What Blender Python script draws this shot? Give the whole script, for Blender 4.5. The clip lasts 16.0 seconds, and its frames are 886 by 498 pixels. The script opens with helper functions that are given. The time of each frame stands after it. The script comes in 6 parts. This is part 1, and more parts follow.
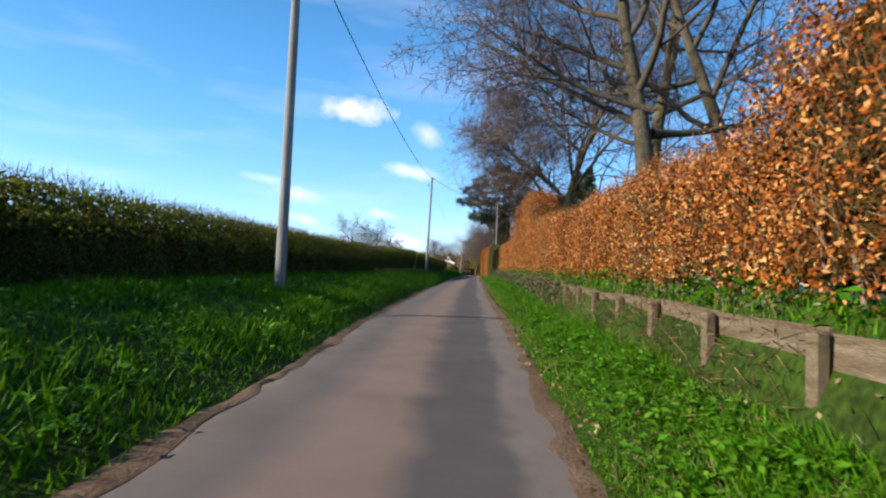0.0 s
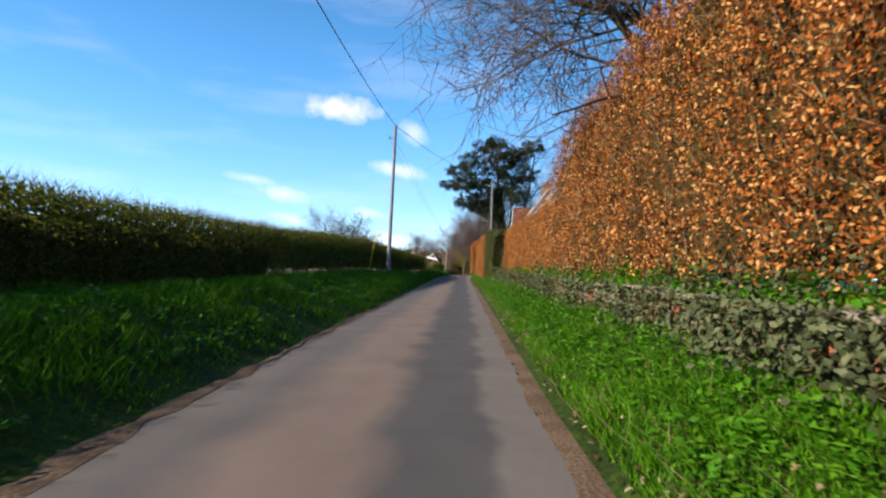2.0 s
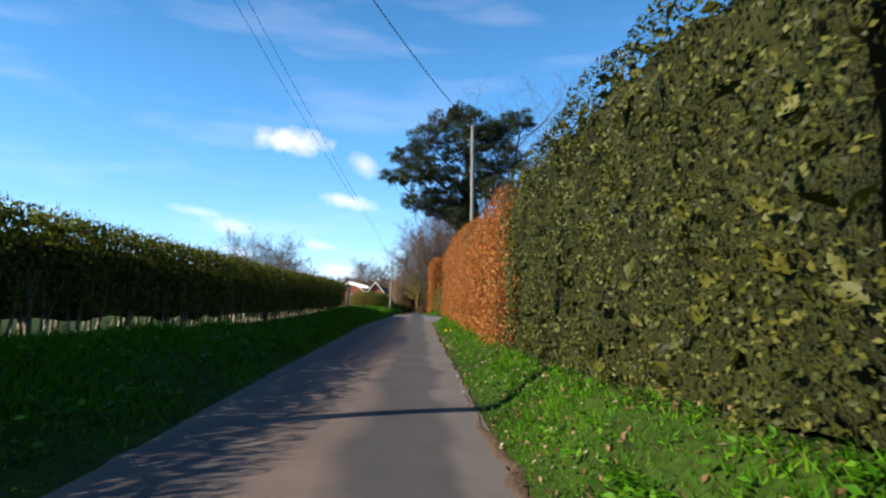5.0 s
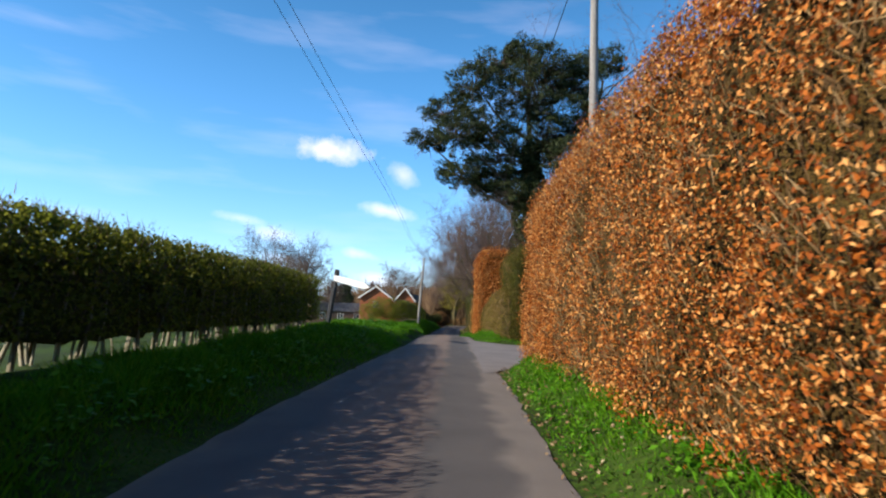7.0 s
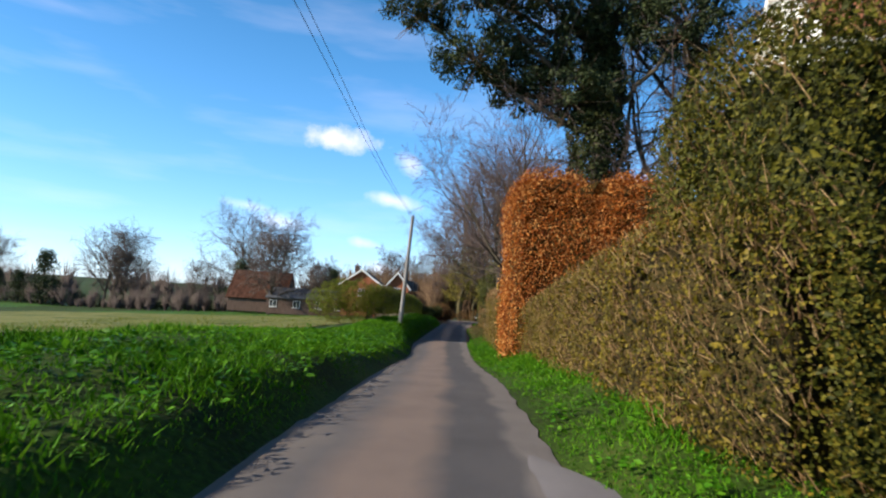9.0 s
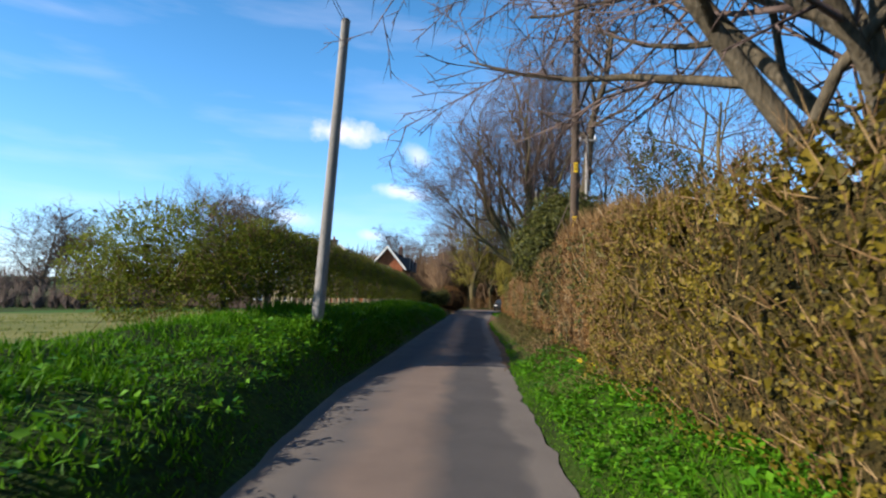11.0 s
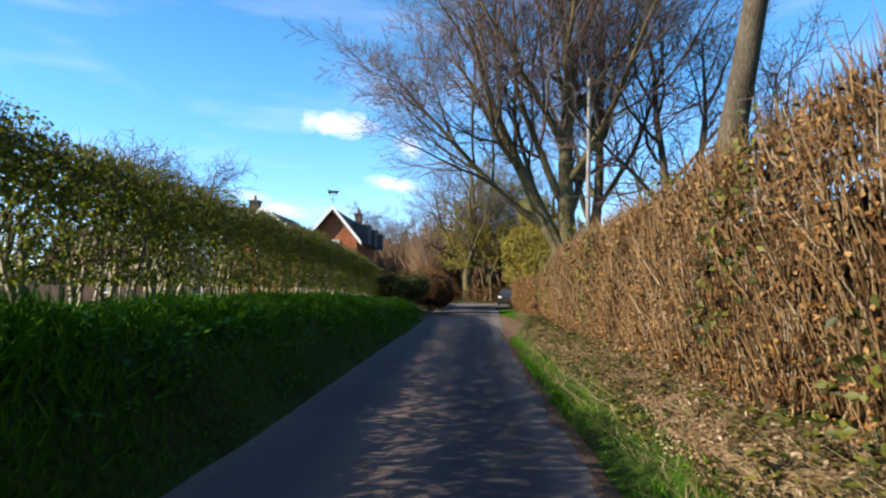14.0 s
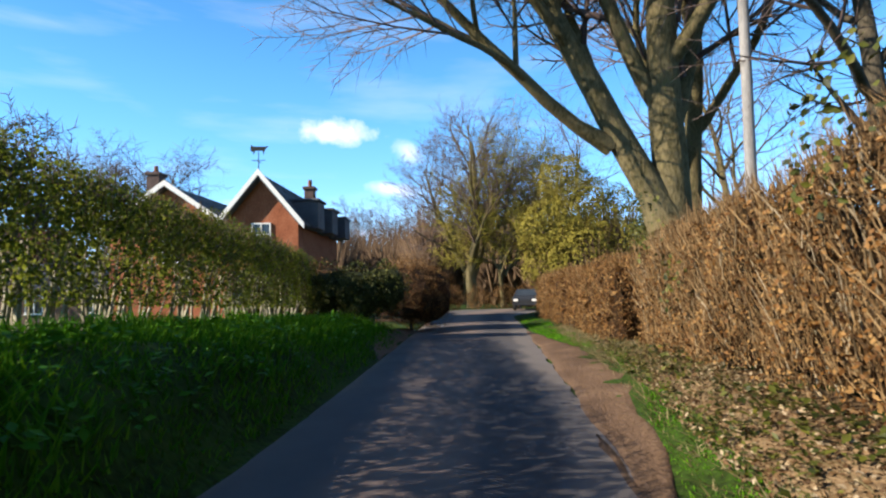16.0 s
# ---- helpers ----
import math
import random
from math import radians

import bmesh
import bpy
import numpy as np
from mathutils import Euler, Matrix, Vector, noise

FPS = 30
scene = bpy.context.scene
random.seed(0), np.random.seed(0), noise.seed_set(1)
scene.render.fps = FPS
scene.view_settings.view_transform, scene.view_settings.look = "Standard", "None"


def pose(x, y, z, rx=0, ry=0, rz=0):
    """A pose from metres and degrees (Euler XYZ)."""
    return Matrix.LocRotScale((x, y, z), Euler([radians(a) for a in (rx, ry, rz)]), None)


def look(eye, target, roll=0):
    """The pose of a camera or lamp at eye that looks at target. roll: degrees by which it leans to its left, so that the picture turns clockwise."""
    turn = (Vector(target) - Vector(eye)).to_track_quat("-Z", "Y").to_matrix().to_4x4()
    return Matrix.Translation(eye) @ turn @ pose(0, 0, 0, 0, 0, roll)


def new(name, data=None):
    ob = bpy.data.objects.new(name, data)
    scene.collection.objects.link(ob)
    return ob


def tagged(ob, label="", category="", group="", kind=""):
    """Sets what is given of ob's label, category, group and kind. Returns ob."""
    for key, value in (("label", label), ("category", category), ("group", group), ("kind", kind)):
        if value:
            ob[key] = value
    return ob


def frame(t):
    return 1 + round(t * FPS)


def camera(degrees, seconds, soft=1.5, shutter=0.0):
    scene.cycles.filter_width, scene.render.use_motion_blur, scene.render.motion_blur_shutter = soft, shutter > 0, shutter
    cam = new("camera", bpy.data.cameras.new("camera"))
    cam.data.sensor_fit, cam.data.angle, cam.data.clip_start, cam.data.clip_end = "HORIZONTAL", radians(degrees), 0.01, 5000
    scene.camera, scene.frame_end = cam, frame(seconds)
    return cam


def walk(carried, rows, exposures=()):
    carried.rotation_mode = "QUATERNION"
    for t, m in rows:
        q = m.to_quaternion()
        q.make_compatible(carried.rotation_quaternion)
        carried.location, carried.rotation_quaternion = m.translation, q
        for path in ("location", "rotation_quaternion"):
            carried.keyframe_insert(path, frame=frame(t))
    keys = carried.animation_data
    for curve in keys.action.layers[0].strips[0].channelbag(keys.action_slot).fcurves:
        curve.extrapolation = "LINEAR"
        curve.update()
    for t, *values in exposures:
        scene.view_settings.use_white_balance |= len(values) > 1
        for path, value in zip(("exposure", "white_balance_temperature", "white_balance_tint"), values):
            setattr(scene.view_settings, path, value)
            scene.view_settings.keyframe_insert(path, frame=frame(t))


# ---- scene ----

# camera and its drive along the lane
cam = camera(76.0, 16.0, soft=2.2, shutter=0.06)
PATH = [
    (0, (0.330, 21.874, 1.376), (0.214, 23.870, 1.438), 2.73),
    (0.5, (0.252, 27.059, 1.393), (0.133, 29.052, 1.516), 1.18),
    (1, (0.215, 32.253, 1.365), (0.017, 34.239, 1.479), 0.85),
    (1.5, (0.203, 38.092, 1.443), (0.051, 40.084, 1.544), -0.03),
    (2, (0.191, 44.141, 1.383), (0.120, 46.139, 1.439), 1.88),
    (2.5, (0.179, 50.191, 1.383), (0.289, 52.188, 1.420), 2.64),
    (3, (0.191, 56.272, 1.373), (0.439, 58.256, 1.449), 0.68),
    (3.5, (0.210, 62.446, 1.413), (0.433, 64.430, 1.531), 1.49),
    (4, (0.224, 68.270, 1.448), (0.367, 70.258, 1.608), 1.22),
    (4.2, (0.223, 70.650, 1.437), (0.349, 72.639, 1.609), 0.80),
    (6.3, (-0.003, 89.741, 1.422), (-0.014, 91.734, 1.588), 3.12),
    (6.5, (-0.012, 92.038, 1.412), (-0.074, 94.025, 1.629), 2.45),
    (7, (-0.026, 97.462, 1.425), (-0.063, 99.451, 1.628), 2.34),
    (7.5, (-0.003, 102.478, 1.387), (-0.063, 104.463, 1.628), 3.06),
    (8, (0.009, 107.616, 1.406), (-0.046, 109.607, 1.594), 3.42),
    (8.5, (0.022, 112.746, 1.346), (-0.013, 114.741, 1.491), 4.69),
    (9, (0.056, 117.792, 1.360), (0.000, 119.784, 1.530), 3.49),
    (9.2, (0.067, 119.875, 1.399), (-0.009, 121.864, 1.593), 2.58),
    (11.3, (-0.079, 141.811, 1.412), (-0.163, 143.803, 1.570), 1.51),
    (11.5, (-0.068, 143.410, 1.456), (-0.117, 145.407, 1.568), 1.33),
    (12, (-0.067, 147.030, 1.414), (-0.126, 149.025, 1.544), 2.37),
    (12.5, (-0.042, 150.195, 1.434), (-0.106, 152.191, 1.545), 2.11),
    (13, (-0.010, 153.398, 1.408), (-0.058, 155.394, 1.528), 1.95),
    (13.5, (0.011, 156.606, 1.393), (-0.046, 158.601, 1.522), 1.42),
    (14, (0.019, 159.785, 1.374), (-0.044, 161.779, 1.515), 0.94),
    (14.5, (0.037, 162.960, 1.373), (-0.008, 164.955, 1.500), 0.93),
    (15, (0.076, 166.082, 1.366), (0.037, 168.079, 1.465), 0.85),
    (15.5, (0.132, 169.226, 1.346), (0.098, 171.224, 1.436), 0.39),
    (16, (0.171, 172.391, 1.340), (0.098, 174.384, 1.494), -1.32),
]


def dip(y):
    """How far the lane and the land have sunk beyond the brow by the driveway."""
    return np.interp(y, [124, 128, 132, 137, 141, 144, 150, 200, 260, 400], [0, -0.1, -0.35, -0.75, -0.97, -1.06, -1.18, -2.15, -3.0, -3.6])


def sunk(p):
    return (p[0], p[1], p[2] + float(dip(p[1])))


walk(cam, [(t, look(sunk(eye), sunk(target), roll)) for t, eye, target, roll in PATH],
     exposures=[(0.0, 0.85), (9.2, 0.85), (11.5, 0.9), (13.0, 1.1), (16.0, 1.2)])

# ---------------------------------------------------------------- light
SUN_EL, SUN_AZ = radians(26.0), radians(-110.0)     # azimuth from +y, towards +x
sun_data = bpy.data.lights.new("sun", "SUN")
sun_data.energy, sun_data.angle, sun_data.color = 5.0, radians(0.5), (1.0, 0.90, 0.76)
sun = new("sun", sun_data)
sun_from = Vector((math.cos(SUN_EL) * math.sin(SUN_AZ), math.cos(SUN_EL) * math.cos(SUN_AZ), math.sin(SUN_EL)))
sun.matrix_world = look(sun_from * 100, (0, 0, 0))
scene.view_settings.exposure = 0.85

world = bpy.data.worlds.new("sky")
scene.world = world
world.use_nodes = True
wn, wl = world.node_tree.nodes, world.node_tree.links
wn.clear()
w_out, w_bg = wn.new("ShaderNodeOutputWorld"), wn.new("ShaderNodeBackground")
w_sky, w_sat = wn.new("ShaderNodeTexSky"), wn.new("ShaderNodeHueSaturation")
w_sky.sky_type, w_sky.sun_disc = "NISHITA", False
w_sky.sun_elevation, w_sky.sun_rotation = SUN_EL, SUN_AZ
w_sky.air_density, w_sky.dust_density, w_sky.ozone_density = 1.0, 0.0, 2.0
w_sat.inputs["Saturation"].default_value = 1.2
w_bg.inputs["Strength"].default_value = 0.052
wl.new(w_sky.outputs[0], w_sat.inputs["Color"])


def wmath(op, a, b=None, c=None):
    n = wn.new("ShaderNodeMath")
    n.operation = op
    for i, v in enumerate((a, b, c)):
        if v is None:
            continue
        if isinstance(v, (int, float)):
            n.inputs[i].default_value = v
        else:
            wl.new(v, n.inputs[i])
    return n.outputs[0]


# fair-weather clouds: azimuth, elevation, half width, half height (degrees), density
CLOUDS = [(-12.9, 15.0, 3.6, 1.15, 0.8), (-5.4, 13.0, 1.3, 0.9, 0.4), (-7.0, 9.4, 2.3, 0.65, 0.55), (-17.6, 6.4, 2.4, 0.7, 0.4),
          (-17.4, 4.0, 1.5, 0.5, 0.4), (-9.4, 4.9, 2.0, 0.5, 0.35), (-7.4, 2.4, 2.2, 0.7, 0.45), (-21, 7.6, 2.6, 0.5, 0.3)]
w_tc = wn.new("ShaderNodeTexCoord")
w_sep = wn.new("ShaderNodeSeparateXYZ")
wl.new(w_tc.outputs["Generated"], w_sep.inputs[0])
w_az = wmath("DEGREES", wmath("ARCTAN2", w_sep.outputs[0], w_sep.outputs[1]))
w_el = wmath("DEGREES", wmath("ARCSINE", w_sep.outputs[2]))
w_n = wn.new("ShaderNodeTexNoise")
w_n.inputs["Scale"].default_value, w_n.inputs["Detail"].default_value, w_n.inputs["Roughness"].default_value = 22, 6, 0.6
wl.new(w_tc.outputs["Generated"], w_n.inputs["Vector"])
w_ragged = wmath("MULTIPLY", wmath("SUBTRACT", w_n.outputs[0], 0.5), 2.2)
cloud = None
for az, el, hw, hh, dens in CLOUDS:
    u = wmath("DIVIDE", wmath("SUBTRACT", w_az, az), hw)
    v = wmath("DIVIDE", wmath("SUBTRACT", wmath("ADD", w_el, wmath("MULTIPLY", u, 0.3)), el), hh)
    r = wmath("SQRT", wmath("ADD", wmath("MULTIPLY", u, u), wmath("MULTIPLY", v, v)))
    lump = wmath("MULTIPLY", wmath("MINIMUM", wmath("MAXIMUM", wmath("MULTIPLY", wmath("SUBTRACT", wmath("ADD", 1.25, w_ragged), r), 0.75), 0.0), 1.0), dens)
    cloud = lump if cloud is None else wmath("MAXIMUM", cloud, lump)
# thin high cloud, stretched sideways
w_map = wn.new("ShaderNodeMapping")
w_map.inputs["Scale"].default_value = (1.6, 1.6, 9.0)
wl.new(w_tc.outputs["Generated"], w_map.inputs[0])
w_n2 = wn.new("ShaderNodeTexNoise")
w_n2.inputs["Scale"].default_value, w_n2.inputs["Detail"].default_value = 2.2, 5
wl.new(w_map.outputs[0], w_n2.inputs["Vector"])
veil = wmath("MULTIPLY", wmath("MAXIMUM", wmath("SUBTRACT", w_n2.outputs[0], 0.52), 0.0), 0.45)
w_mix = wn.new("ShaderNodeMix")
w_mix.data_type = "RGBA"
wl.new(wmath("MINIMUM", wmath("MAXIMUM", cloud, veil), 0.95), w_mix.inputs[0])
w_tint = wn.new("ShaderNodeMix")
w_tint.data_type, w_tint.blend_type = "RGBA", "MULTIPLY"
w_tint.inputs[0].default_value = 1.0
wl.new(w_sat.outputs[0], w_tint.inputs[6])
w_tint.inputs[7].default_value = (0.84, 1.12, 1.30, 1)
# summer-blue glow and lilac haze low in the sky, all round
w_low = wn.new("ShaderNodeCombineXYZ")
glow_ = wmath("EXPONENT", wmath("MULTIPLY", wmath("POWER", wmath("DIVIDE", w_el, 30.0), 2.0), -1.0))
haze_ = wmath("EXPONENT", wmath("MULTIPLY", wmath("MAXIMUM", w_el, 0.0), -1 / 7.0))
for i_, (g_, h_) in enumerate(((0.7, 3.8), (3.6, 2.6), (7.9, 2.6))):
    wl.new(wmath("ADD", wmath("MULTIPLY", glow_, g_), wmath("MULTIPLY", haze_, h_)), w_low.inputs[i_])
w_sum = wn.new("ShaderNodeMix")
w_sum.data_type, w_sum.blend_type = "RGBA", "ADD"
w_sum.inputs[0].default_value = 1.0
wl.new(w_tint.outputs[2], w_sum.inputs[6]), wl.new(w_low.outputs[0], w_sum.inputs[7])
wl.new(w_sum.outputs[2], w_mix.inputs[6])
w_mix.inputs[7].default_value = (19.0, 16.6, 18.6, 1)
wl.new(w_mix.outputs[2], w_bg.inputs["Color"])
wl.new(w_bg.outputs[0], w_out.inputs[0])


# ---------------------------------------------------------------- materials
def mat(name, colours, rough=0.8, scale=3.0, fine=40.0, bump=0.25, bump_size=0.02, island=0.0, glow=0.0, metal=0.0, stretch=None, spec=0.15):
    """A surface whose colour wanders between the given ones at two scales. island: how far each loose piece differs;
    glow: share of light let through a thin leaf."""
    m = bpy.data.materials.new(name)
    m.use_nodes = True
    n, l = m.node_tree.nodes, m.node_tree.links
    n.clear()
    out, bsdf = n.new("ShaderNodeOutputMaterial"), n.new("ShaderNodeBsdfPrincipled")
    tc = n.new("ShaderNodeTexCoord")
    vec = tc.outputs["Object"]
    if stretch:
        mp = n.new("ShaderNodeMapping")
        mp.inputs["Scale"].default_value = stretch
        l.new(vec, mp.inputs[0])
        vec = mp.outputs[0]
    big, small = n.new("ShaderNodeTexNoise"), n.new("ShaderNodeTexNoise")
    big.inputs["Scale"].default_value, big.inputs["Detail"].default_value = scale, 4
    small.inputs["Scale"].default_value, small.inputs["Detail"].default_value = fine, 3
    l.new(vec, big.inputs["Vector"]), l.new(vec, small.inputs["Vector"])
    add = n.new("ShaderNodeMath")
    add.operation = "MULTIPLY_ADD"
    l.new(small.outputs[0], add.inputs[0])
    add.inputs[1].default_value = 0.5
    half = n.new("ShaderNodeMath")
    half.operation = "MULTIPLY"
    l.new(big.outputs[0], half.inputs[0])
    half.inputs[1].default_value = 0.5
    l.new(half.outputs[0], add.inputs[2])
    value = add.outputs[0]
    if island:
        geo = n.new("ShaderNodeNewGeometry")
        mx = n.new("ShaderNodeMix")
        mx.inputs[0].default_value = island
        spread = n.new("ShaderNodeMapRange")
        spread.inputs[3].default_value, spread.inputs[4].default_value = 0.22, 0.78
        l.new(geo.outputs["Random Per Island"], spread.inputs[0])
        l.new(value, mx.inputs[2]), l.new(spread.outputs[0], mx.inputs[3])
        value = mx.outputs[0]
    ramp = n.new("ShaderNodeValToRGB")
    el = ramp.color_ramp.elements
    while len(el) < len(colours):
        el.new(0.5)
    for i, c in enumerate(colours):
        el[i].position = 0.30 + 0.40 * i / max(1, len(colours) - 1)
        el[i].color = (*c, 1)
    l.new(value, ramp.inputs[0])
    l.new(ramp.outputs[0], bsdf.inputs["Base Color"])
    bsdf.inputs["Roughness"].default_value, bsdf.inputs["Metallic"].default_value = rough, metal
    bsdf.inputs["Specular IOR Level"].default_value = spec
    if bump:
        b = n.new("ShaderNodeBump")
        b.inputs["Strength"].default_value, b.inputs["Distance"].default_value = bump, bump_size
        l.new(small.outputs[0], b.inputs["Height"])
        l.new(b.outputs[0], bsdf.inputs["Normal"])
    last = bsdf.outputs[0]
    if glow:
        tr, ms = n.new("ShaderNodeBsdfTranslucent"), n.new("ShaderNodeMixShader")
        l.new(ramp.outputs[0], tr.inputs[0])
        ms.inputs[0].default_value = glow
        l.new(last, ms.inputs[1]), l.new(tr.outputs[0], ms.inputs[2])
        last = ms.outputs[0]
    l.new(last, out.inputs[0])
    return m


M_BEECH = mat("beech_leaf", [(0.10, 0.024, 0.004), (0.27, 0.068, 0.009), (0.42, 0.125, 0.017), (0.70, 0.36, 0.115)], 0.6, 0.8, 9, 0, island=0.8, glow=0.25, spec=0.12)
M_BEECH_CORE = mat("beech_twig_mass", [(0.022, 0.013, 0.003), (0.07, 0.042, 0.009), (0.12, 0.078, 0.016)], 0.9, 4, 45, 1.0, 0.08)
M_GREEN = mat("evergreen_leaf", [(0.014, 0.02, 0.003), (0.05, 0.058, 0.008), (0.12, 0.115, 0.016)], 0.55, 0.8, 9, 0, island=0.7, glow=0.15, spec=0.25)
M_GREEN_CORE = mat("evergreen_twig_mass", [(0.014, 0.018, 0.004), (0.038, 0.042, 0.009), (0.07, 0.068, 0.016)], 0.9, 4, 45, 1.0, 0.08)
M_HAW = mat("hawthorn_leaf", [(0.036, 0.05, 0.005), (0.11, 0.13, 0.013), (0.21, 0.22, 0.032)], 0.5, 0.6, 9, 0, island=0.6, glow=0.58)
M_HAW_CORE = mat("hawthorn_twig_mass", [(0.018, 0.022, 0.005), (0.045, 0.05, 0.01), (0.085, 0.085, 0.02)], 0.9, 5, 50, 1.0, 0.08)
M_PRIVET = mat("clipped_green_leaf", [(0.04, 0.034, 0.004), (0.11, 0.085, 0.008), (0.20, 0.145, 0.018)], 0.5, 0.7, 9, 0, island=0.6, glow=0.2)
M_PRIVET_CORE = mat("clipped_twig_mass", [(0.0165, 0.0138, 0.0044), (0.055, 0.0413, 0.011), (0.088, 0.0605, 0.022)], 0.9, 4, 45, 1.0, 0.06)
M_HORN = mat("dry_hedge_leaf", [(0.04, 0.016, 0.004), (0.11, 0.048, 0.012), (0.19, 0.09, 0.025), (0.32, 0.19, 0.07)], 0.6, 0.8, 9, 0, island=0.75, glow=0.2)
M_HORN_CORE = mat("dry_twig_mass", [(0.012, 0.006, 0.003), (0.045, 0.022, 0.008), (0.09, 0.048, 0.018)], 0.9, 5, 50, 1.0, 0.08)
M_TWIG = mat("cut_twig", [(0.035, 0.019, 0.007), (0.12, 0.068, 0.027), (0.29, 0.195, 0.095)], 0.8, 2, 30, 0.2, island=0.6)
M_TWIG_DARK = mat("dark_twig", [(0.035, 0.025, 0.015), (0.09, 0.065, 0.04), (0.17, 0.13, 0.09)], 0.85, 2, 30, 0.2, island=0.5)
M_SHOOT = mat("pale_shoot", [(0.06, 0.04, 0.02), (0.16, 0.115, 0.062), (0.38, 0.315, 0.215)], 0.8, 2, 30, 0.2, island=0.7)
M_STEM = mat("pale_stem", [(0.08, 0.072, 0.048), (0.192, 0.168, 0.112), (0.336, 0.304, 0.232)], 0.85, 4, 40, 0.4, island=0.4)
M_BARK = mat("bark", [(0.032, 0.026, 0.018), (0.075, 0.061, 0.041), (0.14, 0.115, 0.08)], 0.9, 2.5, 22, 0.8, 0.03, stretch=(1, 1, 0.35))
M_BARK_MOSS = mat("mossy_bark", [(0.035, 0.029, 0.014), (0.085, 0.07, 0.03), (0.145, 0.115, 0.06), (0.10, 0.10, 0.02)], 0.9, 1.6, 20, 0.8, 0.03, stretch=(1, 1, 0.4))
M_BRANCH = mat("branch_bark", [(0.05, 0.034, 0.03), (0.105, 0.075, 0.066), (0.17, 0.125, 0.11)], 0.85, 2, 30, 0.3, island=0.4)
M_PINE = mat("pine_needles", [(0.010, 0.018, 0.008), (0.030, 0.045, 0.016), (0.075, 0.09, 0.03)], 0.5, 0.5, 9, 0, island=0.6, glow=0.15)
M_IVY = mat("ivy_leaf", [(0.010, 0.015, 0.004), (0.030, 0.038, 0.010), (0.07, 0.075, 0.025)], 0.6, 1.5, 9, 0, island=0.7, glow=0.1, spec=0.12)
M_WALL_IVY = mat("wall_ivy_leaf", [(0.022, 0.03, 0.010), (0.065, 0.078, 0.03), (0.14, 0.15, 0.07)], 0.6, 1.5, 9, 0, island=0.7, glow=0.15, spec=0.15)
M_GRASS = mat("grass_blade", [(0.022, 0.085, 0.002), (0.062, 0.19, 0.004), (0.14, 0.29, 0.010)], 0.6, 0.7, 6, 0, island=0.55, glow=0.3, spec=0.1)
M_WEED = mat("weed_leaf", [(0.022, 0.095, 0.003), (0.06, 0.19, 0.006), (0.13, 0.29, 0.016)], 0.5, 1.5, 9, 0, island=0.6, glow=0.3, spec=0.15)
M_DRYGRASS = mat("dead_grass", [(0.104, 0.078, 0.0325), (0.195, 0.1495, 0.0715), (0.2925, 0.2405, 0.13)], 0.7, 1.5, 9, 0, island=0.6, glow=0.25)
M_LITTER = mat("fallen_leaf", [(0.06, 0.03, 0.0125), (0.14, 0.08, 0.036), (0.23, 0.155, 0.08), (0.32, 0.25, 0.16)], 0.65, 1.5, 9, 0, island=0.8)
M_YELLOW = mat("yellow_petal", [(0.75, 0.50, 0.02), (0.85, 0.65, 0.04)], 0.5, 3, 30, 0, island=0.5, glow=0.3)
M_POLE = mat("weathered_pole", [(0.12, 0.112, 0.105), (0.225, 0.212, 0.2), (0.34, 0.325, 0.31)], 0.85, 3, 40, 0.5, 0.01, stretch=(3, 3, 0.25))
M_POLE_DARK = mat("creosoted_pole", [(0.035, 0.026, 0.020), (0.075, 0.055, 0.042), (0.12, 0.09, 0.07)], 0.8, 3, 40, 0.5, 0.01, stretch=(3, 3, 0.25))
M_METAL = mat("grey_metal", [(0.20, 0.20, 0.20), (0.32, 0.32, 0.32)], 0.5, 5, 60, 0.1, metal=0.7)
M_WIRE = mat("black_cable", [(0.012, 0.012, 0.013), (0.025, 0.025, 0.027)], 0.6, 3, 30, 0)
M_SIGNYELLOW = mat("yellow_plate", [(0.70, 0.44, 0.02), (0.80, 0.55, 0.04)], 0.5, 6, 60, 0.05)
M_WHITE = mat("white_paint", [(0.68, 0.67, 0.63), (0.80, 0.79, 0.76)], 0.55, 2, 40, 0.1, 0.005)
M_RENDER = mat("white_render", [(0.594, 0.576, 0.522), (0.702, 0.693, 0.648), (0.756, 0.747, 0.711)], 0.85, 1.2, 60, 0.3, 0.008)
M_BLACK = mat("black_paint", [(0.012, 0.012, 0.013), (0.03, 0.03, 0.032)], 0.5, 4, 50, 0.1)
M_BOARD = mat("weathered_board", [(0.06, 0.042, 0.026), (0.13, 0.098, 0.06), (0.23, 0.185, 0.125)], 0.85, 2.5, 30, 0.5, 0.01, stretch=(4, 0.5, 4))
M_STONE = mat("lichen_stone", [(0.105, 0.085, 0.06), (0.20, 0.168, 0.122), (0.31, 0.265, 0.205)], 0.9, 5, 40, 0.7, 0.02)
M_BRICK = mat("red_brick", [(0.1731, 0.0535, 0.0246), (0.283, 0.0932, 0.0437), (0.36, 0.1455, 0.0795)], 0.85, 2.0, 14, 0.5, 0.01)
M_DARK_BRICK = mat("sooty_brick", [(0.05, 0.035, 0.03), (0.09, 0.062, 0.054), (0.14, 0.10, 0.09)], 0.85, 2.0, 14, 0.5, 0.01)
M_TILE = mat("clay_tile", [(0.10, 0.036, 0.02), (0.19, 0.072, 0.038), (0.26, 0.125, 0.075)], 0.8, 1.5, 16, 0.4, 0.02, island=0.5)
